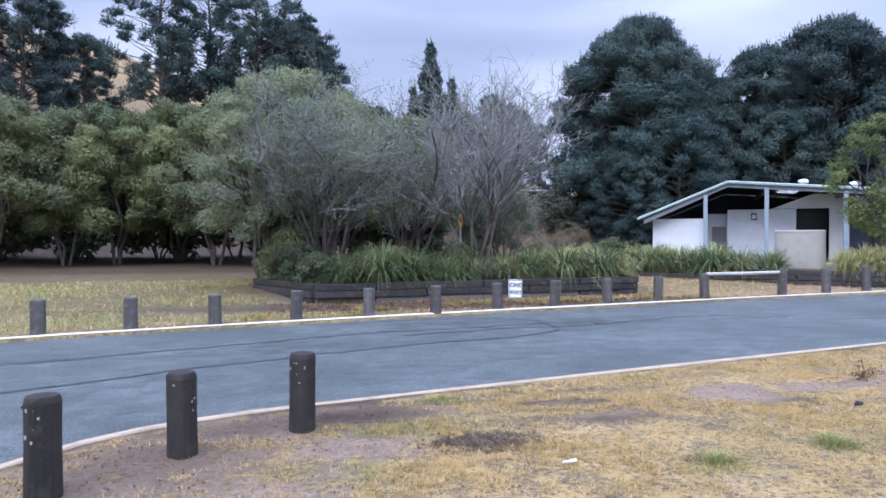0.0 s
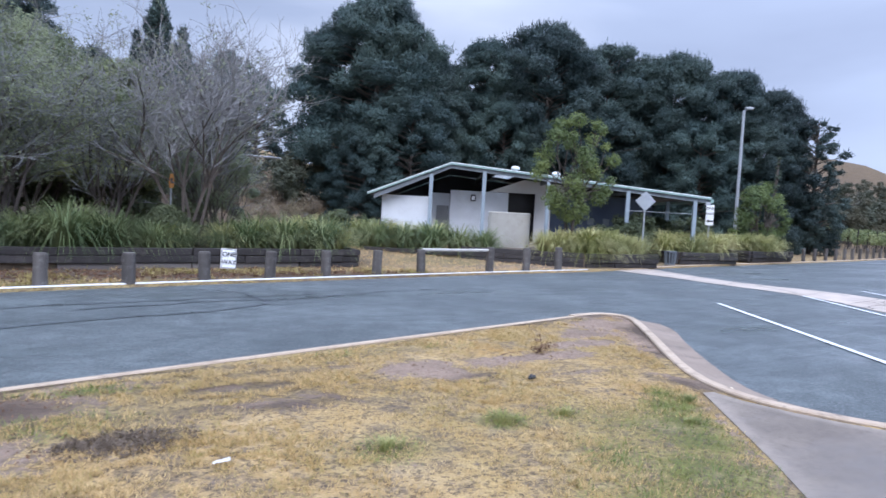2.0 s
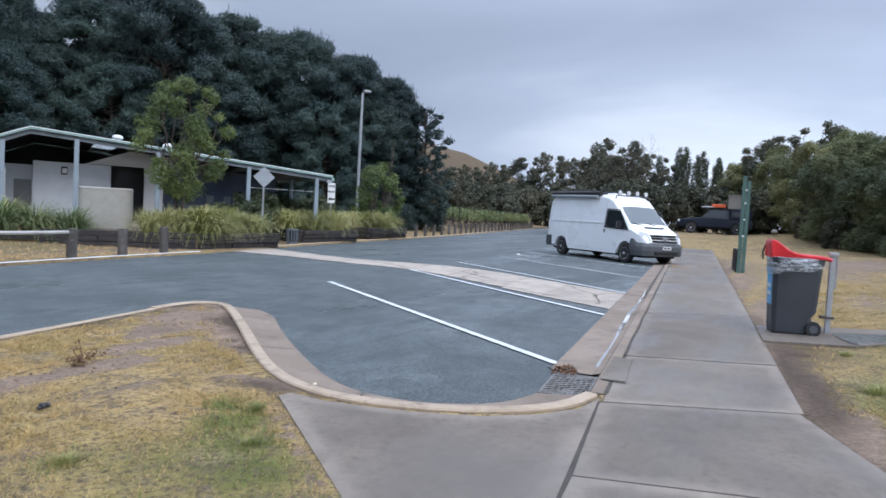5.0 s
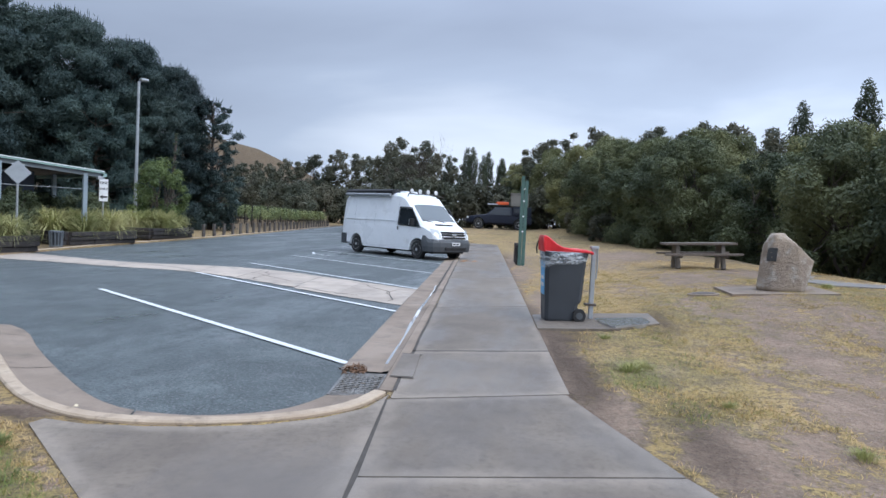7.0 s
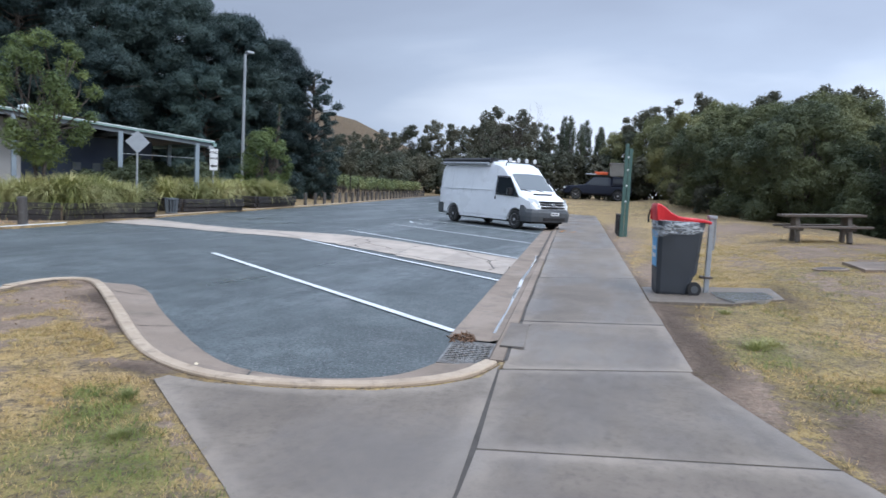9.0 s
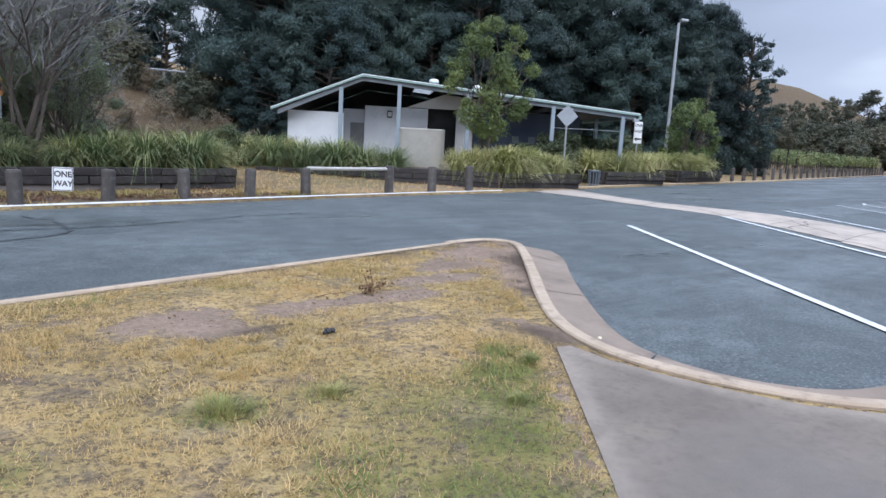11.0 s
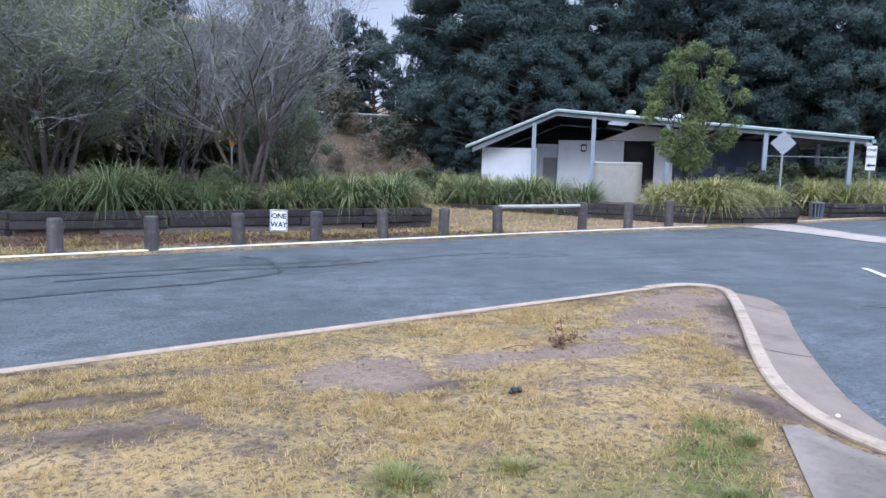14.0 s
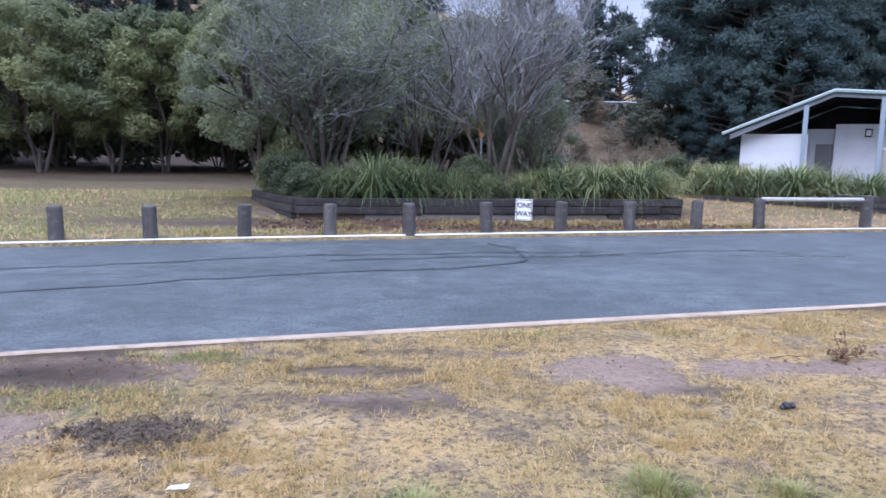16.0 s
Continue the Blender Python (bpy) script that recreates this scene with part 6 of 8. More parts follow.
    part("windscreen", quad_patch([(1.93, -0.80, 1.36), (1.93, 0.80, 1.36), (1.32, 0.74, 2.0), (1.32, -0.74, 2.0)], (0.6, 0, 0.8), 16, 10, 0.014, on_roof), M_SCREEN, van, "windscreen with a grey sky reflection put into its colour")
    for y in (-0.35, 0.3):
        part("wiper", tube([(1.99, y, 1.33), (1.93, y - 0.4, 1.40)], 0.012, 5), M_BLACK, van)
    part("bonnet_vent", box(2.16, -0.42, 1.235, 2.24, 0.42, 1.275, 0.01), M_BLACK, van)
    part("rear_bumper", box(-3.0, -0.9, 0.32, -2.85, 0.9, 0.52, 0.03), M_TRIM, van)
    # roof rack, awning roll and spotlights
    for y in (-0.72, 0.72):
        part("rack_rail", tube([(-2.7, y, 2.50), (0.30, y, 2.50), (0.37, y, 2.42)], 0.02, 6), M_BLACK, van, "black roof rack rail")
    for x in (-2.5, -1.6, -0.7, 0.2):
        part("rack_bar", tube([(x, -0.74, 2.36), (x, -0.74, 2.49), (x, 0.74, 2.49), (x, 0.74, 2.36)], 0.018, 6), M_BLACK, van)
    part("awning_roll", tube([(-2.72, -0.86, 2.40), (0.28, -0.86, 2.42)], 0.095, 12), M_BLACK, van, "rolled black awning on the rack")
    part("awning_pole", tube([(-2.72, -0.94, 2.31), (0.2, -0.94, 2.29)], 0.06, 10), M_GALV, van)
    part("light_bar", tube([(0.95, -0.74, 2.2), (0.97, -0.72, 2.36), (0.97, 0.72, 2.36), (0.95, 0.74, 2.2)], 0.02, 6), M_BLACK, van, "black spotlight bar")
    for y in (-0.6, -0.2, 0.2, 0.6):
        lamp = part("spotlight", lathe([(0.05, -0.1), (0.095, -0.02), (0.1, 0.02), (0.092, 0.025)], 18, axis="Y"), M_BLACK, van, "round roof spotlight")
        lamp.matrix_local = pose(0.99, y, 2.45, 0, 0, -90)
        part("lens", lathe([(0.09, 0.024), (0.07, 0.035), (0.02, 0.04)], 16, axis="Y"), M_LENS, lamp)
    part("roof_hatch", box(0.0, -0.35, 2.38, 0.4, 0.35, 2.46, 0.03), M_VAN, van)
    part("side_flap", quad_patch([(0.8, 0.75, 2.42), (0.8, 1.25, 2.3), (0.1, 1.25, 2.3), (0.1, 0.75, 2.42)], (0, 0, 1), 2, 2, 0.0), M_CANVAS, van)


build_van()


def build_ute():
    gz = float(ground_z(60.5, 5.1))
    u = thing("ute", pose(60.5, 5.1, gz - 0.02, 0, 0, 95) @ Matrix.Diagonal((1.04, 1.0, 1.10, 1)), "dark blue dual-cab ute with a rooftop tent and canopy", "car")
    top = lambda x: np.interp(x, [-2.6, -2.55, -1.05, -1.0, 0.1, 0.35, 0.95, 1.05, 2.2, 2.5, 2.6], [1.1, 1.12, 1.12, 1.76, 1.78, 1.74, 1.2, 1.14, 1.02, 0.92, 0.7])

    def ring(st):
        x = st[0]
        t = float(top(x))
        w = float(np.interp(x, [-2.6, 2.0, 2.6], [0.92, 0.92, 0.72]))
        b = min(1.08, t - 0.05)
        return [(0, 0.42), (w * .9, 0.42), (w, 0.52), (w, 0.8), (w * .98, b), (w * (0.82 if t > 1.4 else .95), t - 0.04), (0, t)]
    body = part("body", shell([(x,) for x in (-2.6, -2.5, -2, -1.5, -1.05, -1.0, -0.5, 0.1, 0.35, 0.6, 0.95, 1.05, 1.5, 2.0, 2.3, 2.5, 2.6)], ring), M_NAVYCAR, u, "dark blue painted body")
    carve(body, [lathe([(0.46, -1.1), (0.46, 1.1)], 24, axis="Y", at=(x, 0, 0.42)) for x in (1.6, -1.6)])
    for x in (1.6, -1.6):
        for s in (1, -1):
            add_wheel(u, x, s * 0.82, 0.40, 0.25)
    part("underbody", box(-2.4, -0.7, 0.35, 2.3, 0.7, 0.5), M_DARK, u)
    for s in (1, -1):
        part("side_window", quad_patch([(-0.88, s * 0.9, 1.12), (0.85, s * 0.9, 1.14), (0.3, s * 0.79, 1.66), (-0.86, s * 0.79, 1.68)], (0, s, 0.2), 4, 3, 0.012), M_GLASS, u, "dark side window")
        part("canopy_window", box(-2.2, s * 0.87 - 0.01, 1.3, -1.2, s * 0.87 + 0.012, 1.62, 0.01), M_GLASS, u)
        part("headlight", box(2.42, s * 0.7 - 0.12, 0.78, 2.58, s * 0.7 + 0.1, 0.95, 0.03), M_LENS, u)
    part("canopy", box(-2.55, -0.86, 1.1, -1.06, 0.86, 1.78, 0.05), M_NAVYCAR, u, "dark canopy over the tray")
    part("windscreen", quad_patch([(0.93, -0.78, 1.2), (0.93, 0.78, 1.2), (0.38, 0.7, 1.7), (0.38, -0.7, 1.7)], (0.7, 0, 0.7), 4, 3, 0.012), M_GLASS, u)
    part("bull_bar", tube([(2.6, -0.8, 0.55), (2.75, -0.5, 0.62), (2.78, 0, 0.62), (2.75, 0.5, 0.62), (2.6, 0.8, 0.55)], 0.09, 8), M_BLACK, u)
    part("roof_rack", box(-0.95, -0.7, 1.84, 0.75, 0.7, 1.88, 0.01), M_BLACK, u)
    part("recovery_boards", box(-0.75, -0.5, 1.89, 0.25, 0.5, 2.12, 0.05), M_ROOFORANGE, u, "orange load strapped on the rack")
    part("awning_tube", tube([(0.1, 0.72, 1.9), (0.95, 0.72, 1.9)], 0.05, 8), M_GALV, u)
    part("rooftop_tent", box(-2.3, -0.75, 1.8, -0.9, 0.75, 2.78, 0.06), M_CANVAS, u, "grey canvas rooftop tent")
    part("tent_fly", box(-2.36, -0.8, 2.72, -0.84, 0.8, 2.8, 0.03), M_CANVAS, u)


build_ute()


# ---- picnic table, boulder, posts ----
def build_table():
    gx, gy = 22.3, -3.55
    t = thing("picnic_table", pose(gx, gy, float(ground_z(gx, gy)) - 0.03, 0, -3.0, -88) @ Matrix.Diagonal((0.81, 0.88, 0.94, 1)), "brown slatted picnic table with bench seats on concrete legs", "picnic table")
    for k in range(4):
        y = -0.33 + k * 0.22
        part("table_slat", box(-1.15, y - 0.1, 0.685, 1.15, y + 0.105, 0.75, 0.01), M_TABLE, t)
    for s in (1, -1):
        for k in range(2):
            y = s * (0.66 + k * 0.15)
            part("seat_slat", box(-1.2, y - 0.07, 0.40, 1.2, y + 0.07, 0.455, 0.01), M_TABLE, t)
    for x in (-0.72, 0.72):
        leg = part("leg_frame", box(x - 0.06, -0.78, 0.33, x + 0.06, 0.78, 0.41, 0.01), M_TABLELEG, t, "grey concrete leg frame")
        part("leg_post", box(x - 0.06, -0.35, 0.4, x + 0.06, 0.35, 0.70, 0.01), M_TABLELEG, leg)
        for s in (1, -1):
            part("foot", box(x - 0.07, s * 0.36 - 0.085, -0.15, x + 0.07, s * 0.36 + 0.085, 0.36, 0.03, m=pose(0, 0, 0, s * 20, 0, 0)), M_TABLELEG, leg)


build_table()


def build_boulder():
    x, y = 15.85, -3.72
    z = float(ground_z(x, y))
    base = tagged(part("boulder_pad", slab_mesh([(15.1, -2.72), (16.45, -2.7), (16.75, -4.5), (15.15, -4.45)], z - 0.5, 0, ztop=lambda x, y: float(ground_z(x, y)) + 0.03), M_APRON, None), "thin concrete pad under the boulder", "concrete pad", kind="structure")
    b = thing("boulder", pose(x, y, z - 0.02, 0, 0, -14) @ Matrix.Diagonal((0.78, 0.72, 0.80, 1)), "tall rough granite boulder with a dark plaque", "boulder")
    bm = bmesh.new()
    bmesh.ops.create_icosphere(bm, subdivisions=5, radius=1)
    planes = [((0, 1, 0.10), .50), ((0, -1, -.30), .62), ((0, -.64, .77), .50), ((0, .15, .99), .68), ((0, .85, .5), .60), ((-1, 0, .12), .37), ((-.72, .68, .10), .44), ((1, 0, .1), .40), ((0, 0, -1), .6), ((-.8, -.58, .15), .50), ((-.5, -.3, .8), .60), ((.6, .5, .5), .6)]
    planes = [(Vector(n_).normalized(), d) for n_, d in planes]
    for v in bm.verts:
        p = v.co.normalized()
        r = min(d / max(0.05, p.dot(n_)) for n_, d in planes)
        r = min(r, 0.95) * (1 + 0.035 * noise.noise(p * 2.2 + Vector((4, 0, 0))) + 0.03 * abs(noise.noise(p * 5)) + 0.022 * noise.noise(p * 11) + 0.012 * noise.noise(p * 24))
        v.co = p * r + Vector((0, 0, 0.6))
    part("rock", bm, M_ROCK, b, smooth=True)
    pl = part("plaque", box(-0.012, -0.14, -0.15, 0.012, 0.14, 0.15, 0.008), M_PLAQUE, b, "dark bronze plaque with unreadable bars")
    pl.matrix_local = pose(-0.325, 0.27, 0.80, 0, 6, -43)
    for k in range(4):
        part("plaque_bar", box(-0.017, -0.13, 0.08 - k * 0.06, -0.012, 0.13, 0.092 - k * 0.06), M_TRIM, pl)


build_boulder()
z = float(ground_z(15.5, -2.32))
mh = thing("manhole_cover", pose(15.5, -2.32, z + 0.012, -5, 0, 0), "round rusty iron cover set in concrete", "manhole cover")
part("ring", lathe([(0.27, -0.2), (0.27, 0.0), (0.215, 0.008), (0.215, -0.02)], 24), M_APRON, mh)
part("cover", lathe([(0.205, -0.02), (0.205, 0.012), (0.1, 0.016)], 24), M_IRON, mh)

gp = thing("green_signpost", pose(25.6, 1.4, float(ground_z(25.6, 1.4)), 0, 0, 96), "tall green timber signpost standing beside the footpath", "signpost")
for x in (-0.062, 0.062):
    part("post", box(x - 0.055, -0.05, -0.1, x + 0.055, 0.05, 2.95 if x > 0 else 2.8, 0.008), M_GREENPOST, gp)
for z in (1.1, 1.6, 2.1, 2.5):
    part("slot_plate", box(-0.02, 0.05, z, 0.03, 0.056, z + 0.05), M_SIGN, gp)
rack = thing("bike_rack", pose(26.8, 1.62, float(ground_z(26.8, 1.62)), 0, 0, 6), "dark slatted timber rack beside the signpost", "bike rack")
part("rail", box(-1.1, -0.03, 0.5, 1.1, 0.03, 0.58, 0.01), M_SLEEPER, rack)
for k in range(6):
    part("upright", box(-1.0 + k * 0.4 - 0.05, -0.05, -0.05, -1.0 + k * 0.4 + 0.05, 0.05, 0.68, 0.01), M_SLEEPER, rack)
rk2 = copy_thing(rack, pose(33.5, float(path_left(33.5)) + 0.5, float(slope(33.5)), 0, 0, 6))
rk2["label"] = "dark slatted timber rack behind the parked van"
# orange survey paint on the path
bm = bmesh.new()
for pts in ([(25.9, 3.45), (26.9, 3.4), (26.9, 3.3)], [(25.9, 3.45), (26.2, 3.0), (26.8, 3.05)]):
    ribbon(rounded(pts, 1), 0.09, lambda x, y: float(slope(x)) - 0.004, 0.002, bm)
tagged(part("paint_mark", bm, M_ORANGE, None), "faded orange paint mark sprayed on the footpath", "paint mark", kind="structure")
tagged(part("gravel_patch", slab_mesh([(17.6, -5.2), (19, -4.7), (21, -5.8), (22.5, -7.4), (20.5, -8.2), (17.8, -7.0)], -0.3, 0, ztop=lambda x, y: float(ground_z(x, y)) + 0.012), M_GRAVEL, None), "patch of grey gravel on the bank", "gravel", kind="stuff")


# ---- plants ----
def leaf_mass(rs, centres, radii, count, length, width, upward=0.3, droop=0.0, flat=1.0):
    """Many small leaves round clump centres: diamonds with a fold."""
    centres, radii = np.asarray(centres, float), np.asarray(radii, float)
    k = len(centres)
    n_ = k * count
    idx = np.repeat(np.arange(k), count)
    d = rs.normal(size=(n_, 3))
    d /= np.linalg.norm(d, axis=1, keepdims=True)
    r = rs.uniform(0.25, 1.0, n_) ** 0.6
    off = d * (r * radii[idx])[:, None]
    off[:, 2] *= flat
    p = centres[idx] + off
    nrm = d * 0.8 + rs.normal(size=(n_, 3)) * 0.42
    nrm[:, 2] += 0.45
    nrm /= np.linalg.norm(nrm, axis=1, keepdims=True)
    ax = rs.normal(size=(n_, 3)) + d * 0.5
    ax[:, 2] += upward - droop
    ax -= nrm * ((ax * nrm).sum(1, keepdims=True) * 0.8)
    ax /= np.linalg.norm(ax, axis=1, keepdims=True)
    side = np.cross(nrm, ax)
    side /= np.linalg.norm(side, axis=1, keepdims=True) + 1e-9
    L = (length * rs.uniform(0.6, 1.3, n_))[:, None]
    W = (width * rs.uniform(0.6, 1.3, n_))[:, None]
    v = np.stack((p - ax * L * 0.5, p + side * W * 0.5, p + ax * L * 0.5, p - side * W * 0.5), 1).reshape(-1, 3)
    return v


def quads_mesh(name, v):
    me = bpy.data.meshes.new(name)
    n_ = len(v) // 4
    me.vertices.add(len(v))
    me.vertices.foreach_set("co", v.astype(np.float32).ravel())
    me.loops.add(n_ * 4)
    me.loops.foreach_set("vertex_index", np.arange(n_ * 4, dtype=np.int32))
    me.polygons.add(n_)
    me.polygons.foreach_set("loop_start", np.arange(0, n_ * 4, 4, dtype=np.int32))
    me.update(calc_edges=True)
    return me


def limb(bm, a, b, r0, r1, rnd, bend=0.08, n_=4, sides=6):
    a, b = Vector(a), Vector(b)
    L = (b - a).length
    pts = [a]
    for k in range(1, n_):
        pts.append(a.lerp(b, k / n_) + Vector((rnd.uniform(-1, 1), rnd.uniform(-1, 1), rnd.uniform(-.3, .8))) * L * bend * math.sin(math.pi * k / n_))
    pts.append(b)
    tube(pts, r0, sides, bm, r1, cap=False)
    return pts


def new_tree(name, label, category, group=""):
    return thing(name, pose(0, 0, 0), label, category, group)


def billows(rs, blobs, length, width, cover, flat=0.8, upward=0.2, droop=0.0, ragged=0.3, reach=0.0, sprigs=0.0):
    """Leaves over the skin of uneven foliage masses (x, y, z, radius), none buried in a neighbour, with dark fill inside."""
    c = np.array([b[:3] for b in blobs], float)
    r = np.array([b[3] for b in blobs], float)
    many = np.maximum(20, cover * 12.57 * r * r / (length * width * 0.5)).astype(int)
    idx = np.repeat(np.arange(len(c)), many)
    n_ = len(idx)
    d = rs.normal(size=(n_, 3))
    d[:, 2] += 0.25
    d /= np.linalg.norm(d, axis=1, keepdims=True)
    k1, k2, k3 = (rs.normal(size=(len(c), 3)) * q for q in (3.0, 6.0, 12.0))
    lump = 0.84 + 0.15 * np.sin((d * k1[idx]).sum(1) + idx) + 0.11 * np.sin((d * k2[idx]).sum(1) + 2 * idx) + 0.07 * np.sin((d * k3[idx]).sum(1) + 3 * idx)
    lump *= 1 - ragged * rs.uniform(0, 1, n_) ** 2.2 + 0.30 * (rs.uniform(0, 1, n_) > 0.93) * rs.uniform(0, 1, n_)
    off = d * (lump * r[idx])[:, None]
    off[:, 2] *= flat
    out = c * (1, 1, 0)
    out /= np.linalg.norm(out, axis=1, keepdims=True) + 0.3
    off += out[idx] * ((off * out[idx]).sum(1, keepdims=True) * reach)
    p = c[idx] + off
    # leave out what a neighbouring mass would bury
    keep = np.ones(n_, bool)
    size = (r[:, None] * (1, 1, flat)) * 0.70
    for a in range(0, n_, 20000):
        q = (p[a:a + 20000, None, :] - c[None]) / size[None]
        near = (q * q).sum(2) < 1
        near[np.arange(len(near)), idx[a:a + 20000]] = False
        keep[a:a + 20000] = ~near.any(1)
    p, d, idx = p[keep], d[keep], idx[keep]
    n_ = len(p)
    nrm = d * 0.75 + rs.normal(size=(n_, 3)) * 0.42
    nrm[:, 2] += 0.30
    nrm /= np.linalg.norm(nrm, axis=1, keepdims=True)
    ax = rs.normal(size=(n_, 3)) + d * 0.3
    ax[:, 2] += upward - droop
    ax -= nrm * ((ax * nrm).sum(1, keepdims=True) * 0.7)
    ax /= np.linalg.norm(ax, axis=1, keepdims=True)
    side = np.cross(nrm, ax)
    side /= np.linalg.norm(side, axis=1, keepdims=True) + 1e-9
    L = (length * rs.uniform(0.6, 1.35, n_))[:, None]
    W = (width * rs.uniform(0.6, 1.35, n_))[:, None]
    v = [np.stack((p - ax * L * 0.5, p + side * W * 0.5, p + ax * L * 0.5, p - side * W * 0.5), 1).reshape(-1, 3)]
    if sprigs:
        # upright shoot tips on the upper side
        up = (d[:, 2] > 0.15) & (rs.uniform(0, 1, n_) < sprigs)
        q, m_ = p[up], int(up.sum())
        a = rs.normal(size=(m_, 3)) * 0.22 + d[up] * 0.35 + (0, 0, 1)
        a /= np.linalg.norm(a, axis=1, keepdims=True)
        b = np.cross(a, rs.normal(size=(m_, 3)))
        b /= np.linalg.norm(b, axis=1, keepdims=True) + 1e-9
        L, W = (length * rs.uniform(1.2, 2.6, m_))[:, None], (width * rs.uniform(0.7, 1.3, m_))[:, None]
        v.append(np.stack((q, q + a * L * 0.4 + b * W * 0.6, q + a * L, q + a * L * 0.4 - b * W * 0.6), 1).reshape(-1, 3))
    v.append(leaf_mass(rs, c, r * 0.6, 22, float(r.mean()) * 0.5, float(r.mean()) * 0.34, flat=flat))
    return np.concatenate(v)


def pine_tree(seed, height, spread, label, mat=M_PINE, shape="round", clear=0.03, masses=120, name="pine_tree", leaf=(0.19, 0.046), cover=0.72, size=None):
    """A pine: trunk, limbs, and rounded tufted masses of needles on their ends."""
    rnd, rs = random.Random(seed), np.random.RandomState(seed)
    t = new_tree(name, label, "tree")
    bm = bmesh.new()
    lean = (rnd.uniform(-.3, .3), rnd.uniform(-.3, .3))
    limb(bm, (0, 0, -0.4), (lean[0], lean[1], height * 0.94), height * 0.02, 0.04, rnd, 0.012, 8, 9)
    blobs = []
    turn = rnd.uniform(0, 6)
    for i in range(masses):
        g = (i + rnd.random()) / masses
        f = clear + (0.96 - clear) * (g ** (1.0 if shape != "cone" else 1.25))
        q = (f - clear) / (0.96 - clear)
        if shape == "round":
            R = spread * ((0.82 + 0.18 * q / 0.4) if q < 0.4 else math.sqrt(max(0.02, 1 - ((q - 0.4) / 0.61) ** 2.3)))
        elif shape == "cone":
            R = spread * (1.02 - q ** 1.2)
        else:
            R = spread * (0.45 + 0.6 * math.sin(math.pi * (0.12 + 0.8 * q)))
        R *= 0.9 + 0.2 * math.sin(3.1 * q + 2.4 * i + seed)
        span = size or {"round": (0.11, 0.21), "cone": (0.14, 0.25), "open": (0.09, 0.2)}[shape]
        r = spread * rnd.uniform(*span) * (1.0 if shape == "round" else 1.15 - 0.55 * q)
        a = turn + i * 2.39996 + rnd.uniform(-.5, .5)
        rad = max(0.0, R - 0.7 * r) * rnd.uniform(0.55, 1.06)
        o = (lean[0] * f + math.cos(a) * rad, lean[1] * f + math.sin(a) * rad, f * height - 0.3 * r)
        blobs.append((*o, r))
        limb(bm, (lean[0] * f, lean[1] * f, max(0.05, f - 0.08) * height), o, 0.03 + 0.05 * (1 - f), 0.015, rnd, 0.08, 3, 4)
    if shape == "cone":
        blobs.append((lean[0], lean[1], height * 0.965, spread * 0.09))
    part("trunk", bm, M_BARK, t)
    v = billows(rs, blobs, leaf[0], leaf[1], cover, 0.68, 0.5, 0.0, 0.45, 0.3, 0.05)
    link_mesh("crown", quads_mesh("crown", v), mat, t)
    return t


def broad_tree(seed, height, spread, label, mat, stems=4, masses=34, leaf=(0.2, 0.06), droop=0.3, dense_low=0.25, name="tree", top_heavy=False, cover=0.62, size=(0.2, 0.36), flat=0.8):
    """A spreading tree with several stems and rounded leafy masses."""
    rnd, rs = random.Random(seed), np.random.RandomState(seed)
    t = new_tree(name, label, "tree")
    bm = bmesh.new()
    lo = height * dense_low
    blobs, forks = [], []
    for s in range(stems):
        a = 6.283 * (s + rnd.random() * .6) / stems
        base = Vector((rnd.uniform(-.12, .12), rnd.uniform(-.12, .12), -0.3))
        k = Vector((math.cos(a) * spread * 0.3, math.sin(a) * spread * 0.3, height * rnd.uniform(0.4, 0.55)))
        limb(bm, base, k, 0.03 * height / stems ** .4 * .55, 0.02 * height / stems ** .4 * .55, rnd, 0.07, 4, 7)
        forks.append((base, k))
    turn = rnd.uniform(0, 6)
    for i in range(masses):
        q = (i + rnd.random()) / masses
        mid = 0.62 if top_heavy else 0.42
        R = spread * math.sqrt(max(0.05, 1 - abs((q - mid) / (0.62 if q < mid else 1.02 - mid)) ** 2.3))
        r = spread * rnd.uniform(*size)
        a = turn + i * 2.39996 + rnd.uniform(-.6, .6)
        rad = max(0.0, R - 0.65 * r) * rnd.uniform(0.55, 1.06)
        z = lo + r * flat * 0.7 + (height - lo - r * flat * 1.6) * q
        o = Vector((math.cos(a) * rad, math.sin(a) * rad, z))
        blobs.append((*o, r))
        base, k = min(forks, key=lambda fk: (fk[1] - o).length)
        limb(bm, k.lerp(base, rnd.uniform(0, .35)), o, 0.006 * height, 0.012, rnd, 0.12, 3, 4)
    part("trunk", bm, M_BARK, t)
    link_mesh("crown", quads_mesh("crown", billows(rs, blobs, leaf[0], leaf[1], cover, flat, 0.2, droop, 0.4)), mat, t)
    return t


